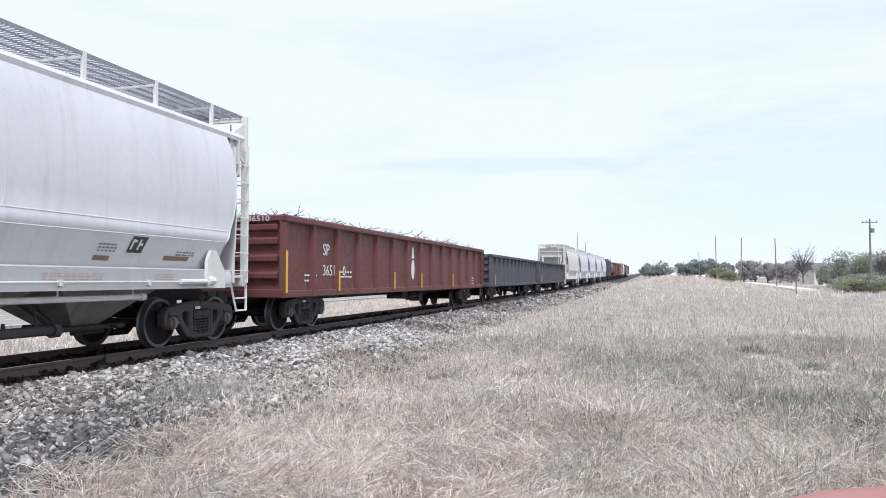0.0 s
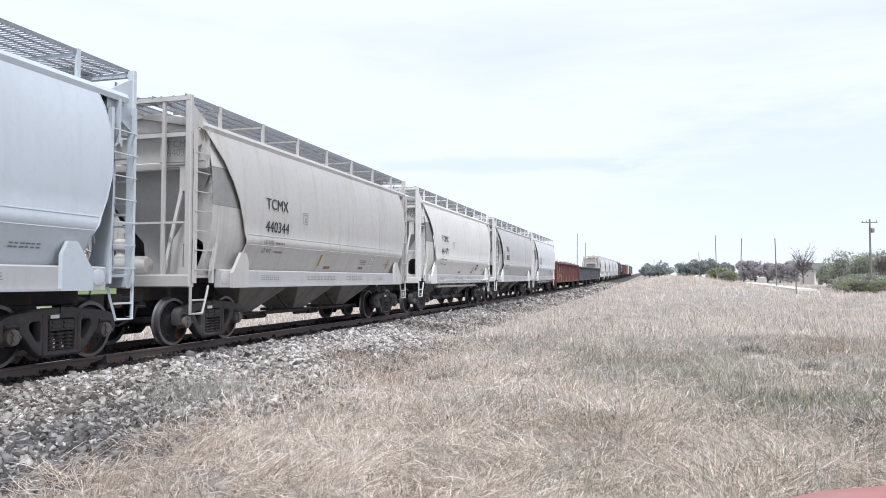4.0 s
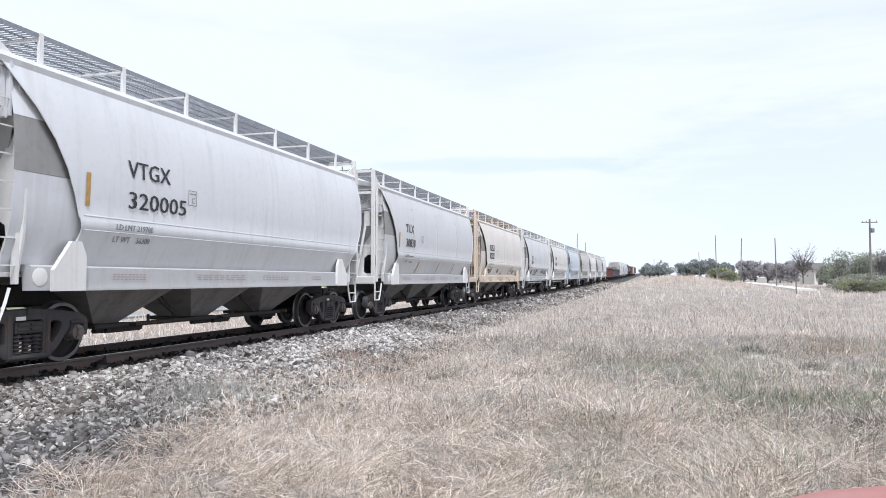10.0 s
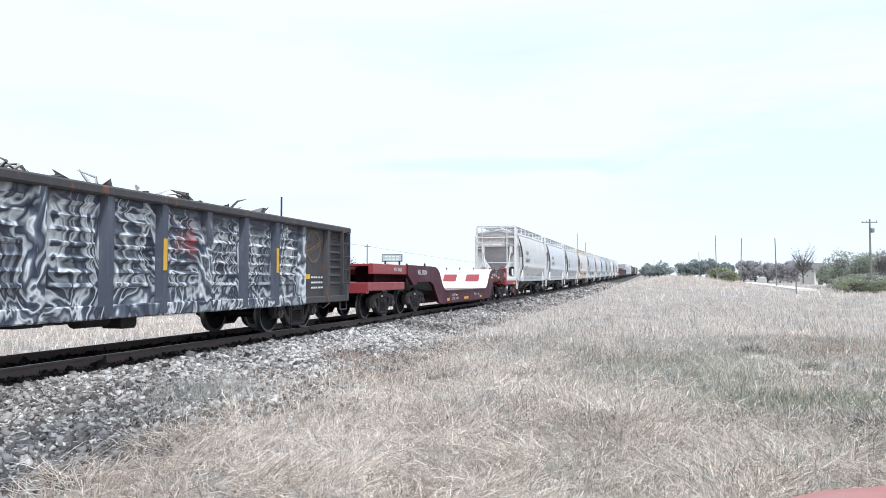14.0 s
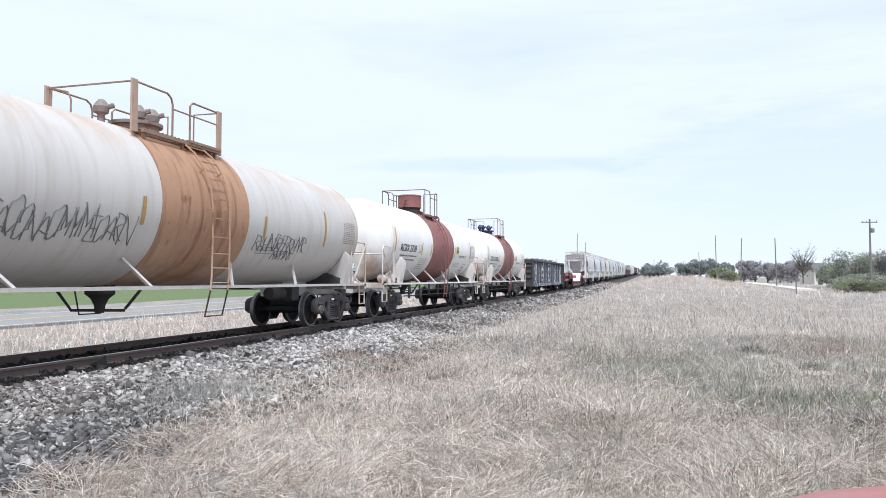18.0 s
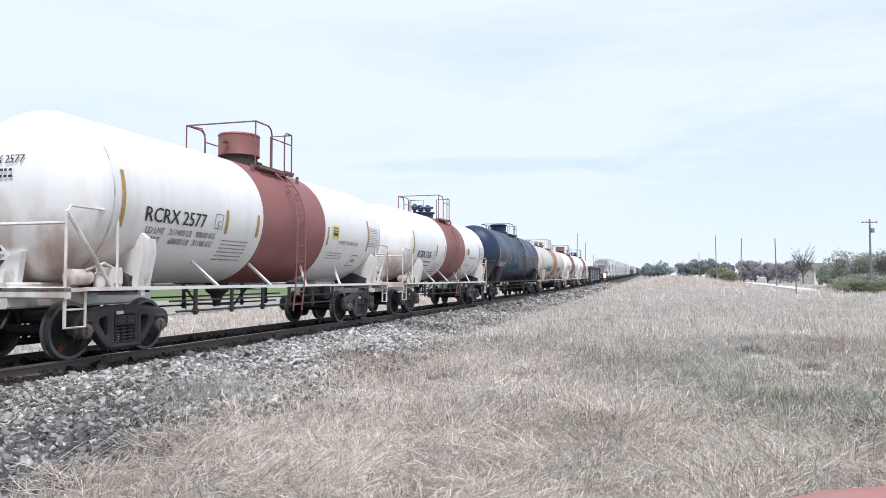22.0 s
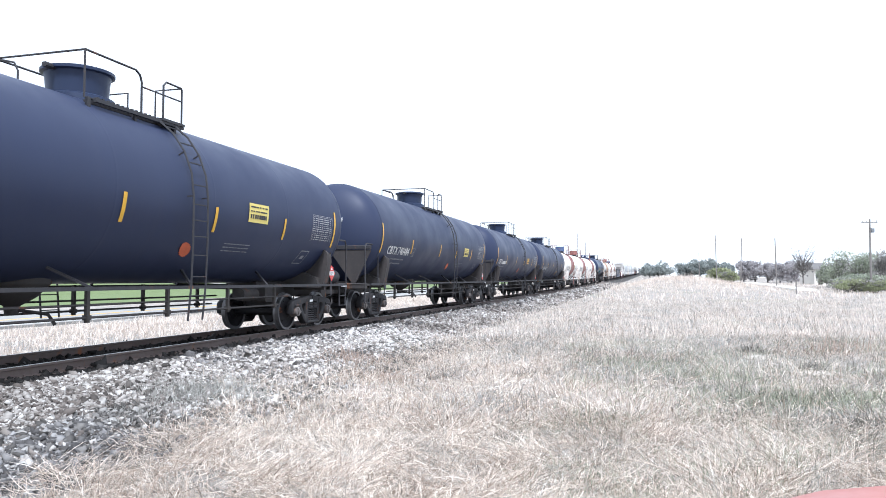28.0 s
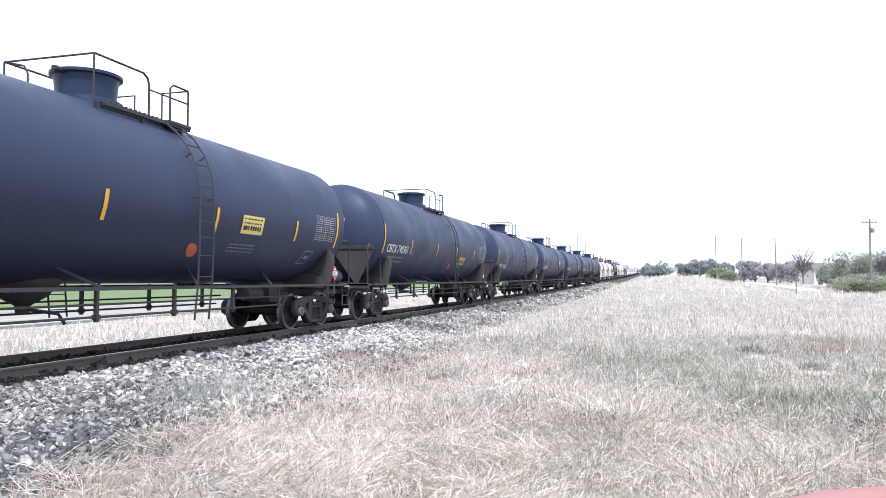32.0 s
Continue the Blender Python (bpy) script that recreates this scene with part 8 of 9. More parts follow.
def tree(px, depth, width, y_top, y_base, label, mat=LEAF, seed=1, leaves=2600, bare=False, name="tree"):
    x, y = sight(px, depth)
    g = float(ground_z(x, y))
    top = max(height(y_top, depth), g + 1.5)
    w = width / F_PX * depth / 2
    t = thing(name, label, name, "trees on the skyline", pose(x, y, g - 0.1))
    hgt = top - g
    sh = Shape()
    limbs(sh, (0, 0, 0), (0, 0, hgt * (0.98 if bare else 0.8)), w * (1.0 if bare else 0.75), 44 if bare else 8, (0.03 if bare else 0.05) * hgt ** 0.8, seed)
    tr = new("trunk", sh.mesh("trunk", (BARK,)))
    tr.parent = t
    cz = hgt * (0.60 if bare else 0.54)
    v, f = leaf_cloud(seed, (0, 0, cz), (w, w * 0.8, hgt * (0.40 if bare else 0.50)), leaves * 2 if not bare else 500, 0.0011 * depth, 22)
    cr = mesh_arrays("crown", v, f, TWIG if bare else mat)
    cr.parent = t
    for k in ("label", "category", "group", "kind"):
        if k in cr:
            del cr[k]
    return t


def bush(px, depth, width, y_top, label, mat, seed, leaves=1800):
    x, y = sight(px, depth)
    g = float(ground_z(x, y))
    hgt = max(height(y_top, depth) - g, 0.6)
    w = width / F_PX * depth / 2
    t = thing("bush", label, "bush", "roadside bushes", pose(x, y, g - 0.05))
    sh = Shape()
    rnd = random.Random(seed)
    for i in range(9):
        a = rnd.uniform(0, 6.28)
        sh.pipe([(0.1 * math.cos(a), 0.1 * math.sin(a), 0), (w * 0.4 * math.cos(a), w * 0.4 * math.sin(a), hgt * 0.5), (w * 0.7 * math.cos(a + 0.3), w * 0.7 * math.sin(a + 0.3), hgt * rnd.uniform(0.7, 0.95))], [0.05, 0.03, 0.008], 5)
    st = new("branchwork", sh.mesh("branchwork", (BARK,)))
    st.parent = t
    v, f = leaf_cloud(seed, (0, 0, hgt * 0.50), (w, w * 0.7, hgt * 0.50), leaves * 2, 0.0011 * depth, 26)
    cr = mesh_arrays("foliage", v, f, mat)
    cr.parent = t
    if mat is not BRUSH:
        v, f = leaf_cloud(seed + 500, (0, 0, hgt * 0.52), (w * 1.04, w * 0.72, hgt * 0.52), leaves // 2, 0.0010 * depth, 26)
        mesh_arrays("bare_brush", v, f, TWIG).parent = t
    return t


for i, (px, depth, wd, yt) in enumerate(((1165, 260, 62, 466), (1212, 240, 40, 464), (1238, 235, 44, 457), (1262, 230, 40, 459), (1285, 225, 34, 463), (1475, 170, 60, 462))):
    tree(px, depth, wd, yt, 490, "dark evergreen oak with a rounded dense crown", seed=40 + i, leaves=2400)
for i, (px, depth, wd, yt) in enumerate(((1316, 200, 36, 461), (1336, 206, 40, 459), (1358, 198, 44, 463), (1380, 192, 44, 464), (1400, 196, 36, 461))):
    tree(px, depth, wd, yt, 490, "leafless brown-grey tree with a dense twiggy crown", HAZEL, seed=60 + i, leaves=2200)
tree(1421, 165, 46, 447, 488, "bare grey tree with fine leafless twigs", seed=71, bare=True)
tree(1150, 300, 40, 468, 488, "dark evergreen oak with a rounded dense crown", seed=72, leaves=1600)
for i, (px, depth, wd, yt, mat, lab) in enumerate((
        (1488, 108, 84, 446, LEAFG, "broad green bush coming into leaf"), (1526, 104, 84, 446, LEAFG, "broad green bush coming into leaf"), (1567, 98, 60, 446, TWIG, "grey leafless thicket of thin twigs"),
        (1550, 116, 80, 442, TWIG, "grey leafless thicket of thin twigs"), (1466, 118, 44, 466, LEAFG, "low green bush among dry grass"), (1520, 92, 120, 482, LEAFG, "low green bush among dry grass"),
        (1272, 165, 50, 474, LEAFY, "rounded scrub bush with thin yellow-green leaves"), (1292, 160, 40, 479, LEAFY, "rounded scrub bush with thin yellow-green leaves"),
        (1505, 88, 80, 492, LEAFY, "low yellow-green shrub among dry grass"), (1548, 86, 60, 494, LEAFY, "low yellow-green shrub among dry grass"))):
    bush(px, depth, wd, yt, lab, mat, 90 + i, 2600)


def pole(px, depth, y_top, label, arm=False, r=0.13):
    x, y = sight(px, depth)
    g = float(ground_z(x, y))
    z = height(y_top, depth)
    p = thing("utility_pole", label, "utility pole", "poles along the line", pose(x, y, g - 0.2, 0, random.Random(px).uniform(-1, 2.2), 0))
    part("shaft", f"shaft{px}", lambda sh: sh.pipe([(0, 0, 0), (0, 0, (z - g) * 0.5), (0, 0, z - g + 0.2)], [r, r * 0.85, r * 0.65], 9), POLEM, p)
    if arm:
        part("crossarm", f"arm{px}", lambda sh: sh.box(-0.95, 0.95, -0.05, 0.05, z - g - 0.25, z - g - 0.13, 0.01), POLEM, p, pose(0, 0.12, 0, 0, 0, 10))
        for o in (-0.8, -0.3, 0.8):
            part("insulator", "insulator", lambda sh: sh.lathe([(0, 0), (0.03, 0), (0.05, 0.06), (0.035, 0.1), (0.05, 0.14), (0, 0.18)], "z", n=8), CONC, p, pose(o, 0.12, z - g - 0.12, 0, 0, 10))
        part("transformer", f"transformer{px}", lambda sh: sh.lathe([(0, 0), (0.2, 0), (0.22, 0.04), (0.22, 0.5), (0.16, 0.58), (0, 0.6)], "z", (0.3, 0, z - g - 1.5), 12), GALV, p)
    return p


for px, depth, yt, arm in ((1541, 90, 388, True), (1374, 112, 422, False), (1310, 132, 422, False), (1268, 152, 417, False), (1238, 190, 447, False), (1021, 176, 413, False), (1036, 204, 429, False), (1157, 280, 458, False), (1051, 240, 452, False)):
    pole(px, depth, yt, "weathered grey wooden utility pole" + (" with a crossarm" if arm else " without wires"), arm, 0.15 if arm else 0.11)
part("fence_post", "fencepost1", lambda sh: sh.pipe([(0, 0, 0), (0.02, 0, 1.5)], 0.06, 6), POLEM, None, pose(*sight(1408, 75), float(ground_z(*sight(1408, 75))) - 0.1))
tagged(bpy.data.objects["fence_post"], "grey wooden fence post standing in dry grass", "post")
part("marker_cabinet", "cabinet1", lambda sh: sh.box(-0.5, 0.5, -0.4, 0.4, 0, 1.5, 0.04).box(-0.56, 0.56, -0.46, 0.46, 1.5, 1.58), GALV, None, pose(*sight(1238, 150), float(ground_z(*sight(1238, 150)))))
tagged(bpy.data.objects["marker_cabinet"], "grey metal trackside equipment cabinet", "cabinet")

# pale dirt road in front of the houses
def lane():
    pts = [sight(1312, 170), sight(1345, 138), sight(1385, 112), sight(1440, 92)]
    sh = Shape()
    rows = []
    for a, b in zip(pts, pts[1:]):
        for k in range(6):
            x, y = a[0] + (b[0] - a[0]) * k / 6, a[1] + (b[1] - a[1]) * k / 6
            rows.append([(x - 1.3, y, float(ground_z(x - 1.3, y)) + 0.30), (x + 1.3, y + 0.6, float(ground_z(x + 1.3, y)) + 0.30)])
    sh.sheet(rows, (0, 0, -0.5))
    tagged(new("dirt_lane", sh.mesh("dirt_lane", (LANE,))), "pale dirt lane leading to the houses", "lane", kind="structure")


lane()


def house(px, depth, wide, y_eave, label, seed=0):
    x, y = sight(px, depth)
    g = float(ground_z(x, y))
    w = wide / F_PX * depth / 2
    e = height(y_eave, depth) - g
    hs = thing("house", label, "house", m=pose(x, y, g, 0, 0, 20))
    part("wall", f"wall{px}", lambda sh: sh.box(-w, w, -3, 3, -0.3, e), WALLC, hs)
    part("roof", f"roof{px}", lambda sh: sh.prism([(-3.5, e - 0.1), (3.5, e - 0.1), (0, e + 1.5)], "x", -w - 0.4, w + 0.4), ROOFG, hs)
    for o in (-0.55, 0.1, 0.6):
        wn = part("window", "window1", lambda sh: sh.box(-0.5, 0.5, -0.06, 0.06, 0, 1.1, 0.02), LETTERW, hs, pose(o * w, -3.03, e * 0.38))
        part("pane", "pane1", lambda sh: sh.box(-0.42, 0.42, -0.02, 0.02, 0.08, 1.02), GLASSD, wn, pose(0, -0.07, 0))
    part("door", "housedoor", lambda sh: sh.box(-0.45, 0.45, -0.05, 0.05, 0, 2.0, 0.02), BOXD, hs, pose(-0.2 * w, -3.03, 0))


house(1440, 170, 26, 477, "small beige house with a grey shingle roof")
house(1562, 150, 40, 472, "beige house behind bushes with a grey roof")

# power line beyond the road
WX = -54.5
wire_z = lambda y: 9.35 - 0.0085 * y
for y in (-24.0, 137.0, 290.0):
    g = float(ground_z(WX, y))
    p = thing("utility_pole", "weathered grey wooden utility pole with a crossarm beyond the road", "utility pole", "poles along the road", pose(WX, y, g - 0.2))
    part("shaft", f"shaftw{y}", lambda sh: sh.pipe([(0, 0, 0), (0, 0, 4), (0, 0, wire_z(y) - g + 0.7)], [0.15, 0.13, 0.10], 9), POLEM, p)
    part("crossarm", "armw", lambda sh: sh.box(-0.7, 0.7, -0.05, 0.05, -0.06, 0.06, 0.01), POLEM, p, pose(0, 0.12, wire_z(y) - g + 0.2))


def wire():
    sh = Shape()
    for y0, y1 in ((-24.0, 137.0), (137.0, 290.0)):
        pts = [(WX, y0 + (y1 - y0) * k / 24, wire_z(y0 + (y1 - y0) * k / 24) + 0.1 - 0.25 * (1 - (2 * k / 24 - 1) ** 2)) for k in range(25)]
        sh.pipe(pts, 0.024, 5)
    tagged(new("power_line", sh.mesh("power_line", (SIGND,))), "thin dark power line slung between poles", "cable")


wire()

# highway bank, bridge and signs
BX = -100.0


def bank(y0, y1, label, taper0=0.0, taper1=0.0):
    sh = Shape()
    cross = [(22, -0.9), (16, -0.2), (3.0, 2.6), (0, 2.9), (-12, 2.9), (-15, 2.6), (-34, -1.2)]
    ys = np.concatenate(([y0], np.linspace(y0 + 22, y1 - 22, 12), [y1]))
    rows = []
    for i, y in enumerate(ys):
        k = 1.0
        if taper0 and i == 0:
            k = 0.0
        if taper1 and i == 13:
            k = 0.0
        rows.append([(BX + a, y, (-0.9 + (b + 0.9) * k)) for a, b in cross])
    sh.sheet(rows, (0, 0, -1.0))
    tagged(new("highway_bank", sh.mesh("highway_bank", (BANKG,))), label, "bank", kind="structure")


mm, tt_, bb = tree_of("green_bank_grass")
fn_ = noise_of(tt_, 1.2, 8, (1, 1, 1), 0.65)
tt_.links.new(mixed(tt_, ranged(tt_, fn_, 0.3, 0.7), (0.085, 0.12, 0.04), (0.155, 0.20, 0.075)), bb.inputs["Base Color"])
bb.inputs["Roughness"].default_value = 0.95
bump(tt_, bb, fn_, 0.6, 0.1)
BANKG = mm
bank(-160.0, 142.0, "green grass bank carrying the highway", 0, 1)
bank(168.0, 600.0, "green grass bank carrying the highway", 1, 0)
for y, s in ((142.0, 1), (168.0, -1)):
    part("bank_paving", f"paving{s}", lambda sh: sh.sheet([[(BX + 3.6, y - s * 21.6, 2.72), (BX - 12, y - s * 21.6, 2.95)], [(BX + 22.4, y + s * 0.3, -0.8), (BX - 12, y + s * 0.3, -0.8)]], (0, 0, -0.3)), CONC)
    tagged(bpy.data.objects["bank_paving" if s > 0 else "bank_paving.001"], "pale concrete slope paving under the bridge end", "paving", kind="structure")
br = thing("overpass_bridge", "grey concrete highway bridge on round columns", "bridge")
part("deck", "brdeck", lambda sh: sh.box(BX - 12, BX + 0.6, 112, 198, 2.35, 3.0, 0.05), CONC, br)
part("highway_surface", "brroad", lambda sh: sh.box(BX - 11.4, BX, -160, 600, 2.96, 3.02), ASPH, br)
part("parapet", "brparapet", lambda sh: sh.box(BX + 0.25, BX + 0.55, 112, 198, 3.0, 3.75, 0.03), CONC, br)
for i in range(5):
    part("girder", "brgirder", lambda sh: sh.box(-0.25, 0.25, 114, 196, 1.75, 2.35, 0.04), CONC, br, pose(BX - 0.8 - 2.4 * i, 0, 0))
for y in (140.0, 155.0, 170.0):
    part("pier_cap", "brcap", lambda sh: sh.box(BX - 11.6, BX + 0.2, -0.5, 0.5, 1.15, 1.75, 0.06), CONC, br, pose(0, y, 0))
    for i in range(4):
        part("column", "brcol", lambda sh: sh.lathe([(0.42, -1.2), (0.42, 1.2)], "z", n=14), CONC, br, pose(BX - 0.8 - 3.4 * i, y, 0))
gr = thing("guard_rail", "grey steel guard rail on posts along the highway edge", "guard rail")
part("rail_beam", "guardbeam", lambda sh: sh.box(BX - 0.02, BX + 0.06, -40, 112, 3.5, 3.82, 0.03), GALV, gr)
for i in range(60):
    part("post", "guardpost", lambda sh: sh.box(BX - 0.12, BX - 0.03, -0.06, 0.06, 2.85, 3.85), GALV, gr, pose(0, -8 + 2.0 * i, 0))


def dump_truck():
    d = thing("dump_truck", "white-cabbed dump truck with a dark tipping body", "truck")
    part("cab", "dtcab", lambda sh: sh.prism([(-3.9, 0.9), (-3.9, 1.75), (-2.7, 1.95), (-2.2, 2.75), (-1.0, 2.8), (-1.0, 0.9)], "x", -1.15, 1.15), LETTERW, d, label="white cab and bonnet")
    part("windscreen", "dtglass", lambda sh: sh.prism([(-2.62, 2.0), (-2.24, 2.68), (-2.28, 2.70), (-2.68, 2.0)], "x", -1.0, 1.0).box(1.15, 1.17, -2.1, -1.2, 2.0, 2.6).box(-1.17, -1.15, -2.1, -1.2, 2.0, 2.6), GLASSD, d)
    part("tipper_body", "dtbody", lambda sh: sh.prism([(-0.8, 1.15), (-0.9, 3.0), (-1.9, 3.25), (-1.9, 3.45), (0.6, 3.45), (0.6, 3.0), (4.3, 2.85), (4.3, 1.3), (3.9, 1.15)], "x", -1.25, 1.25), BOXD, d, label="dark steel tipping body")
    for i in range(5):
        part("body_rib", "dtrib", lambda sh: sh.box(1.25, 1.33, -0.06, 0.06, 1.2, 2.9), BOXD, d, pose(0, -0.4 + i * 1.05, 0))
    part("chassis", "dtchassis", lambda sh: sh.box(-0.5, 0.5, -3.8, 4.0, 0.75, 1.1, 0.03), UNDER, d)
    part("bumper", "dtbumper", lambda sh: sh.box(-1.15, 1.15, -4.05, -3.88, 0.5, 0.85, 0.03), CHROME, d)
    for y in (-3.0, 1.9, 3.2):
        for s in (-1, 1):
            w = part("wheel", "dtwheel", lambda sh: sh.lathe([(0, -0.12), (0.28, -0.12), (0.3, -0.16), (0.46, -0.16), (0.5, -0.1), (0.5, 0.1), (0.46, 0.16), (0.3, 0.16), (0.28, 0.1), (0, 0.1)], "x", n=20), RUBBER, d, pose(s * 0.98, y, 0.5))
            part("hub", "dthub", lambda sh: sh.lathe([(0, -0.17), (0.2, -0.17), (0.24, -0.1), (0.24, 0.1), (0.2, 0.17), (0, 0.17)], "x", n=12), LETTERW, w)
    return d


ROAD_TRAFFIC = []
truck_d = dump_truck()
ROAD_TRAFFIC.append((truck_d, [(t, pose(BX - 3.2, 115.0 - 27.0 * (t - 12.4), 3.02)) for t in np.linspace(0, 32, 17)]))


def pickup(y, name="parked_pickup"):
    d = thing("pickup_truck", "white pickup truck on the highway bank", "truck", m=pose(BX - 3, y, 3.02))
    part("body", "pubody", lambda sh: sh.prism([(-2.7, 0.5), (-2.7, 1.0), (-1.3, 1.1), (-0.7, 1.75), (0.7, 1.75), (0.9, 1.15), (2.7, 1.15), (2.7, 0.5)], "x", -0.95, 0.95), LETTERW, d)
    for yy in (-1.7, 1.7):
        for s in (-1, 1):
            part("wheel", "puwheel", lambda sh: sh.lathe([(0, -0.12), (0.38, -0.12), (0.4, 0), (0.38, 0.12), (0, 0.12)], "x", n=16), RUBBER, d, pose(s * 0.85, yy, 0.4))
    part("side_window", "puwin", lambda sh: sh.box(-0.96, 0.96, -0.6, 0.6, 1.2, 1.65), GLASSD, d)
    return d


pk = pickup(190.0)
ROAD_TRAFFIC.append((pk, [(t, pose(BX - 3.2, 201.0 - 24.0 * (t - 13.0), 3.02)) for t in np.linspace(0, 32, 17)]))


def sign(px, depth, y_mid, wide, tall, label, faces, legs=1, words=()):
    x, y = sight(px, depth)
    g = float(ground_z(x, y))
    k = depth / F_PX
    z, w, t = height(y_mid, depth), wide * k / 2, tall * k / 2
    sg = thing("roadside_sign", label, "sign", m=pose(x, y, g, 0, 0, YAW - 4))
    for o in ((0,) if legs == 1 else (-0.7, 0.7)):
        part("pole", f"signpole{px}", lambda sh: sh.pipe([(0, 0, -0.3), (0, 0, z - g)], 0.35 if legs == 1 else 0.2, 10), SIGND, sg, pose(o * w, 0.3, 0))
    part("cabinet", f"signcab{px}", lambda sh: sh.box(-w, w, -0.35, 0.35, z - g - t, z - g + t, 0.04), SIGND, sg)
    n = len(faces)
    for i, mat in enumerate(faces):
        a, b = -w + 2 * w * i / n + 0.12, -w + 2 * w * (i + 1) / n - 0.12
        part("sign_face", f"signface{px}{i}", lambda sh: sh.box(a, b, -0.40, -0.355, z - g - t + 0.15, z - g + t - 0.15), mat, sg)
        for k, (txt, at, up, size) in enumerate(words):
            def written(sh):
                vs, fs = text_shape(txt, size * t, 1.0)
                for o in (0.0, 0.05):
                    sh.add([(a + (b - a) * at + u * 0.86 + o, -0.404 - o * 0.1, z - g + t * up + v) for u, v in vs], fs)
            part("sign_writing", f"signt{px}{k}", written, LETTER, sg)
        for r in range(0 if words else 2):
            for c in range(4):
                part("sign_writing", f"signw{px}{i}{r}{c}", lambda sh: sh.box(a + (b - a) * (0.12 + 0.2 * c), a + (b - a) * (0.27 + 0.2 * c), -0.412, -0.402, z - g + t * (0.15 - 0.75 * r), z - g + t * (0.55 - 0.75 * r)), LETTER if mat in (SIGNY, SIGNC) else LETTERW, sg)


sign(18, 200, 389, 35, 16, "cream roadside sign with black lettering on a tall pole", (SIGNC,), words=(("The", 0.05, 0.12, 0.62), ("STATION", 0.04, -0.72, 0.72)))
sign(458, 150, 446, 36, 16, "cream and green roadside sign on two poles", (SIGNC, SIGNG), 2)
sign(694, 150, 457, 36, 13, "pale grey roadside sign on two dark poles", (SIGNP,), 2)

lx, ly = sight(472, 140)
lg = float(ground_z(lx, ly))
lamp = thing("street_lamp", "tall grey highway lamp with one long arm", "street lamp", m=pose(lx, ly, lg))
lz = height(410, 140) - lg
part("mast", "lampmast", lambda sh: sh.pipe([(0, 0, 0), (0, 0, lz)], [0.14, 0.09], 8), GALV, lamp)
part("arm", "lamparm", lambda sh: sh.pipe([(0, 0, lz - 0.6), (1.6, 0, lz + 0.8), (3.7, 0, lz + 1.8), (4.2, 0, lz + 1.85)], 0.05, 6), GALV, lamp)
part("lamp_head", "lamphead", lambda sh: sh.box(3.9, 4.7, -0.15, 0.15, lz + 1.75, lz + 1.92, 0.05), GALV, lamp)
for i, (px, depth, wd, yt) in enumerate(((420, 230, 26, 463), (490, 280, 30, 468), (548, 300, 40, 466), (628, 210, 34, 458), (130, 260, 40, 462), (360, 240, 40, 463), (405, 235, 24, 461), (590, 320, 40, 470), (40, 300, 50, 470))):
    tree(px, depth, wd, yt, 480, "small bare-branched tree beyond the highway", seed=130 + i, bare=i in (1, 4, 5), leaves=1000)


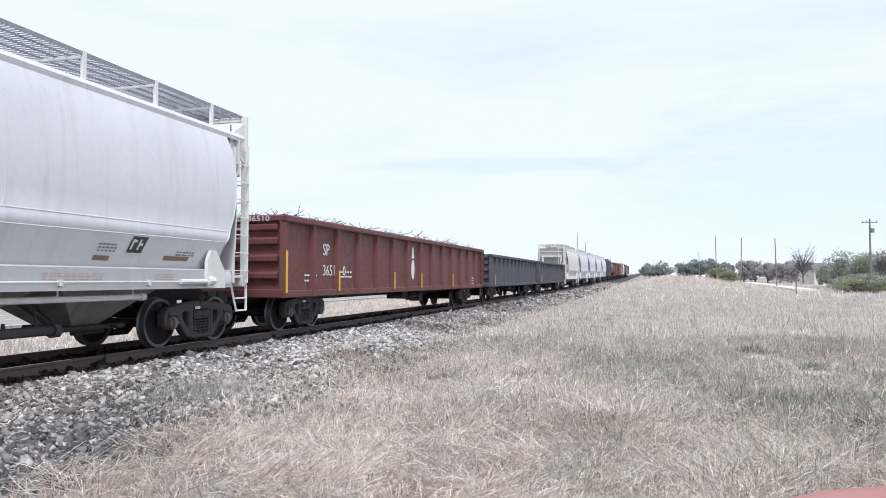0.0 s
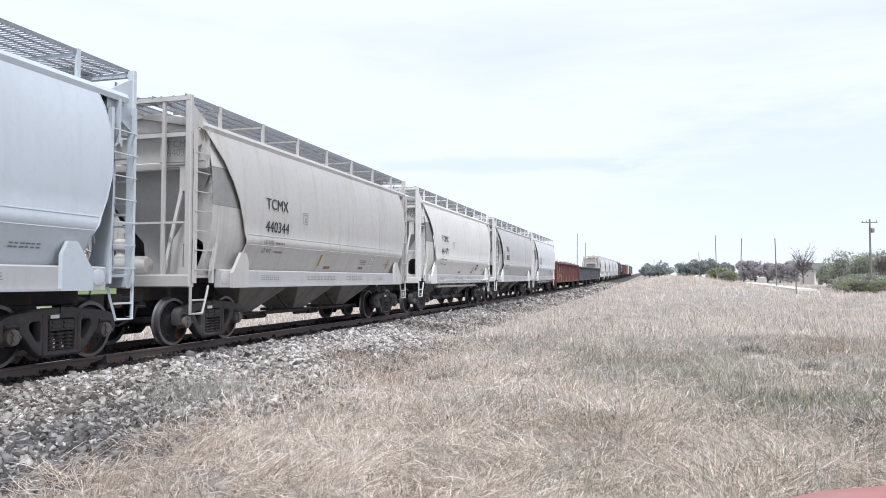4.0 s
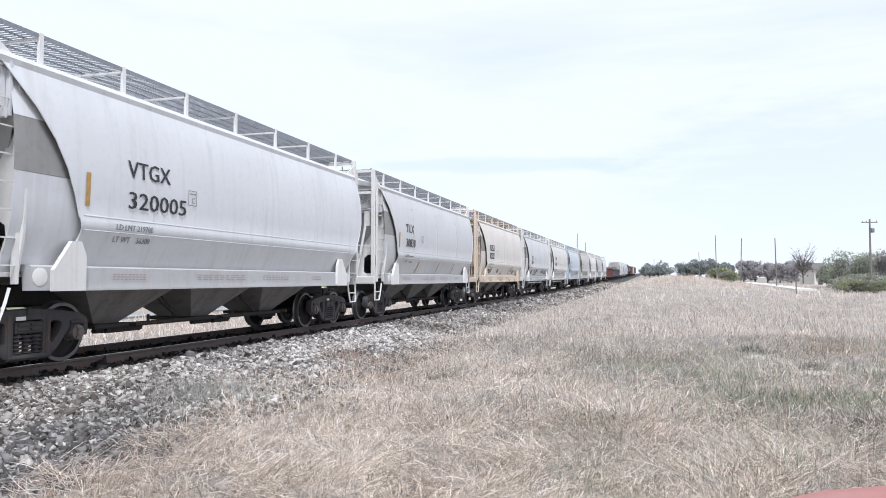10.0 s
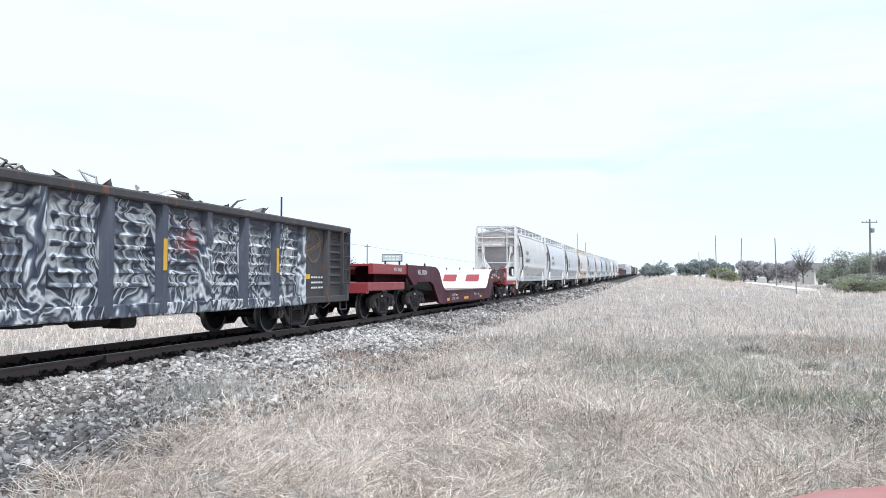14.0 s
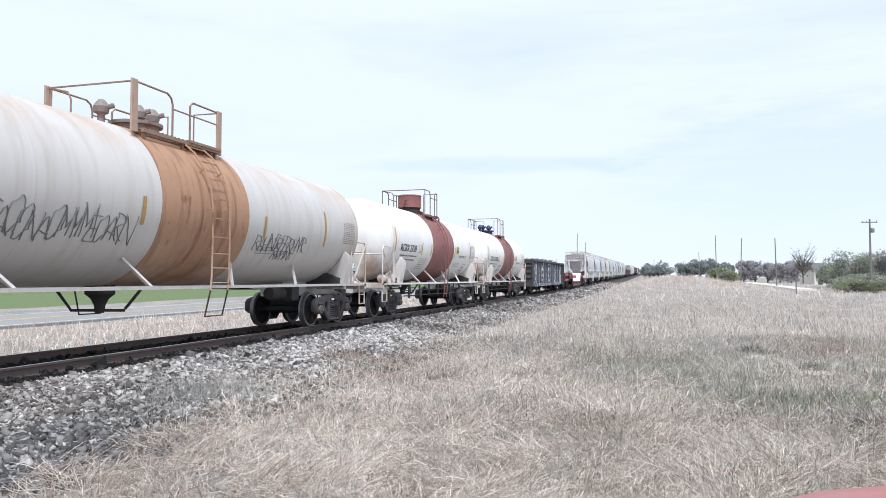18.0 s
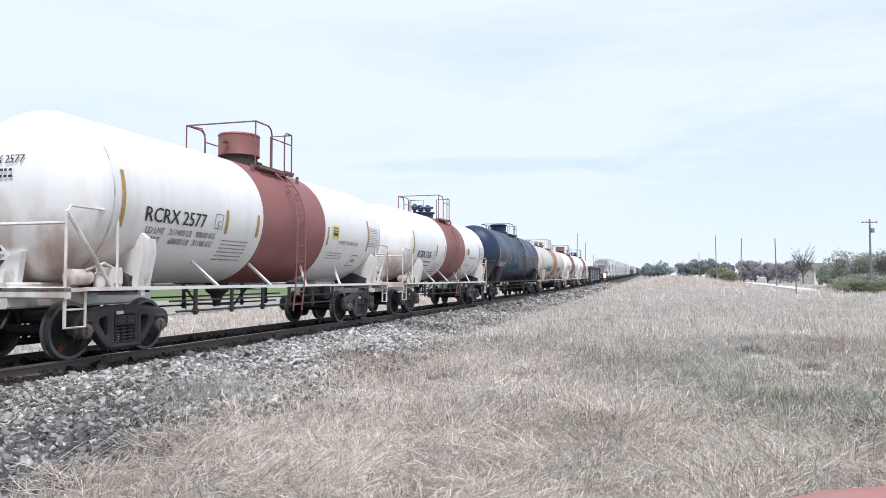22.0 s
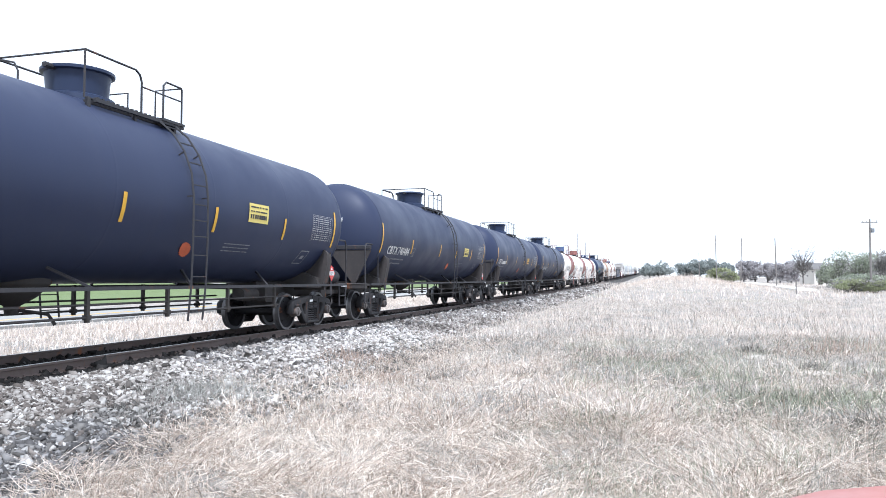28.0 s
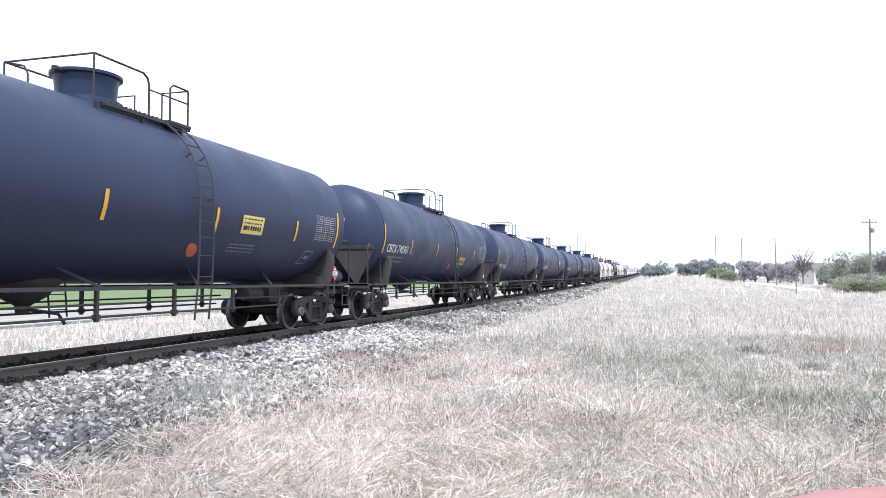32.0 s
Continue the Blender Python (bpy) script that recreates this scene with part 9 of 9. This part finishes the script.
# ---- the red car beside the camera ----
def red_car():
    """A parked car, its front wing just inside the view."""
    base = Matrix.Translation((0, 0, float(ground_z(0.9, 0.0)))) @ pose(0, 0, 0, 0, 0, YAW - 3)
    c = thing("red_car", "faded red car parked on the grass", "car", m=base)
    gz = float(ground_z(0.9, 0.0))
    top = height(857, 1.3) - 0.027 - gz
    x0, x1 = 0.42, 2.16

    def bonnet(sh):
        rows = []
        for j in range(15):
            y = -0.35 + 1.85 * j / 14
            row = []
            for i in range(13):
                u = i / 12 * 2 - 1
                z = top + 0.05 - 0.05 * abs(u) ** 6 - 0.012 * max(0, (y - 0.2) / 1.3) ** 2 - 0.10 * max(0, (y - 1.28) / 0.25) ** 2
                row.append(((x0 + x1) / 2 + u * (x1 - x0) / 2 * (1 - 0.06 * max(0, y)), y, z))
            rows.append(row)
        sh.sheet(rows, (0, 0, -0.02))
    part("bonnet", "carbonnet", bonnet, CARRED, c, angle=60)
    for s, x in ((-1, x0), (1, x1)):
        part("front_wing", f"carwing{s}", lambda sh: sh.prism([(-0.4, 0.25), (-0.25, 0.3), (-0.1, 0.55), (0.2, 0.70), (0.55, 0.68), (0.8, 0.45), (0.88, 0.28), (1.45, 0.28), (1.5, 0.6), (1.35, top - 0.2), (0.9, top - 0.12), (-0.4, top - 0.06)], "x", x, x + 0.05), CARRED, c)
        part("door", f"cardoor{s}", lambda sh: sh.box(x - 0.004, x + 0.054, -1.55, -0.45, 0.32, top - 0.10, 0.02), CARRED, c)
        part("door_handle", f"carhandle{s}", lambda sh: sh.box(x - 0.02, x + 0.07, -1.45, -1.30, top - 0.22, top - 0.19, 0.01), CHROME, c)
        for y in (0.38, -2.35):
            w = part("wheel", "carwheel", lambda sh: sh.lathe([(0, -0.1), (0.2, -0.1), (0.22, -0.12), (0.29, -0.12), (0.31, -0.08), (0.31, 0.08), (0.29, 0.12), (0, 0.1)], "x", n=24), RUBBER, c, pose(x + (0.14 if s < 0 else -0.1), y, 0.31))
            part("hub_cap", "carhub", lambda sh: sh.lathe([(0, -0.125), (0.12, -0.125), (0.19, -0.105), (0.19, 0.105), (0.12, 0.125), (0, 0.125)], "x", n=16), CHROME, w)
        part("headlight", "carlight", lambda sh: sh.box(-0.16, 0.16, -0.05, 0.05, -0.08, 0.08, 0.03), CHROME, c, pose(x + (0.28 if s < 0 else -0.28), 1.46, top - 0.38))
    mx, hw = (x0 + x1) / 2 + 0.025, (x1 - x0) / 2 + 0.02

    def shell(sh):
        ends = []
        verts, faces = [], []
        for y, k, zb, zt in ((-3.28, 0.86, 0.50, top - 0.20), (-3.22, 0.93, 0.40, top - 0.08), (-3.0, 0.97, 0.32, top - 0.02), (-2.0, 1.0, 0.28, top), (-1.0, 1.0, 0.28, top + 0.01), (-0.36, 1.0, 0.28, top + 0.015)):
            ring = [(-0.9, zb), (-1.0, zb + 0.12), (-1.0, zt - 0.18), (-0.97, zt - 0.06), (-0.88, zt), (0.0, zt + 0.02), (0.88, zt), (0.97, zt - 0.06), (1.0, zt - 0.18), (1.0, zb + 0.12), (0.9, zb)]
            verts += [(mx + a * k * hw, y, z) for a, z in ring]
        n = 11
        for r in range(5):
            faces += [(r * n + q, r * n + (q + 1) % n, (r + 1) * n + (q + 1) % n, (r + 1) * n + q) for q in range(n)]
        faces += [tuple(range(n - 1, -1, -1)), tuple(range(5 * n, 6 * n))]
        sh.add(verts, faces)
    part("body_shell", "carshell", shell, CARRED, c, angle=50)

    def cabin(sh):
        low = [(-0.86, -0.80), (0.86, -0.80), (0.86, -2.98), (-0.86, -2.98)]
        high = [(-0.68, -1.42), (0.68, -1.42), (0.66, -2.45), (-0.66, -2.45)]
        vs = [(mx + a * hw, y, top - 0.02) for a, y in low] + [(mx + a * hw, y, top + 0.46) for a, y in high] + [(mx + a * hw * 0.9, y * 0.99, top + 0.49) for a, y in high]
        sh.add(vs, [(0, 1, 5, 4), (1, 2, 6, 5), (2, 3, 7, 6), (3, 0, 4, 7), (4, 5, 9, 8), (5, 6, 10, 9), (6, 7, 11, 10), (7, 4, 8, 11), (8, 9, 10, 11)])
    part("cabin", "carcabin", cabin, CARRED, c)

    def pane(sh, a, b, c0, d, out):
        n = Vector(out) * 0.006
        mid = (Vector(a) + Vector(b) + Vector(c0) + Vector(d)) / 4
        sh.add([Vector(p) + (mid - Vector(p)) * 0.12 + n for p in (a, b, c0, d)], [(0, 1, 2, 3)])
    P = lambda a, y, z: (mx + a * hw, y, top + z)
    part("windscreen", "carscreen", lambda sh: pane(sh, P(-0.86, -0.80, -0.02), P(0.86, -0.80, -0.02), P(0.68, -1.42, 0.46), P(-0.68, -1.42, 0.46), (0, 0.6, 0.8)), GLASSD, c)
    part("rear_window", "carrearglass", lambda sh: pane(sh, P(-0.86, -2.98, -0.02), P(0.86, -2.98, -0.02), P(0.66, -2.45, 0.46), P(-0.66, -2.45, 0.46), (0, -0.7, 0.7)), GLASSD, c)
    for s in (-1, 1):
        part("side_window", f"carside{s}", lambda sh: pane(sh, P(s * 0.86, -0.80, -0.02), P(s * 0.68, -1.42, 0.46), P(s * 0.66, -2.45, 0.46), P(s * 0.86, -2.98, -0.02), (s * 0.9, 0, 0.3)), GLASSD, c)
        part("tail_light", "cartail", lambda sh: sh.box(-0.12, 0.12, -0.02, 0.02, -0.06, 0.06, 0.02), REDTXT, c, pose(mx + s * 0.6 * hw, -3.285, top - 0.30))
    part("rear_bumper", "carrbumper", lambda sh: sh.box(x0 + 0.05, x1, -3.36, -3.24, 0.34, 0.54, 0.04), RUBBER, c)
    part("front_bumper", "carbumper", lambda sh: sh.box(x0, x1 + 0.05, 1.42, 1.58, 0.28, 0.55, 0.05), RUBBER, c)
    part("grille", "cargrille", lambda sh: [sh.box(x0 + 0.5, x1 - 0.5, 1.44, 1.47, 0.55 + 0.05 * i, 0.575 + 0.05 * i) for i in range(4)], SIGND, c)
    part("underbody", "carunder", lambda sh: sh.box(x0 + 0.1, x1 - 0.05, -3.1, 1.4, 0.22, 0.34), UNDER, c)


red_car()

# sleepers, one by one beside the camera
for i in range(260):
    y = -8 + 0.50 * i
    p = track_at(y)
    part("sleeper", f"sleeper{i % 5}", lambda sh: sh.box(-1.30 - 0.02 * (i % 5), 1.30 + 0.03 * (i % 3), -0.11, 0.11, -0.36, -0.172, 0.015), TIEM, railway, pose(p.x, y, p.z, 0, 0, (i * 37 % 11 - 5) * 0.25))
    if i < 90:
        part("tie_plate", "tieplate", lambda sh: sh.box(0.60, 0.93, -0.09, 0.09, -0.173, -0.157).box(0.665, 0.69, 0.03, 0.055, -0.16, -0.12).box(0.82, 0.845, -0.055, -0.03, -0.16, -0.12), RAILM, railway, pose(p.x, y, p.z))


# ---- movement ----
def wheel_rows(y0, q):
    """Poses of a wheelset in its truck: it turns with the car's run past the camera."""
    ts = [0.0]
    k = 0
    while k <= 32 * FPS:
        t = k / FPS
        if -18 < q + travelled(t) < 75:
            ts.append(t)
        k += 1
    ts.append(32.0)
    ts = sorted(set(ts))
    base = min((t for t in ts[1:-1]), default=0.0)
    last = max((t for t in ts[1:-1]), default=0.0)
    rows = []
    for t in ts:
        u = min(max(t, base), last)
        rows.append((t, pose(0, y0, 0.457, -math.degrees((travelled(u) - travelled(base)) / 0.457), 0, 0)))
    return rows


def motions():
    at = dict((id(c), qq) for c, qq in CARS)
    for c, qq in CARS:
        walk(c, train_rows(qq))
    for w, y0, c in WHEELS:
        walk(w, wheel_rows(y0, at[id(c)]))
    for d, rows in ROAD_TRAFFIC:
        walk(d, rows)


motions()
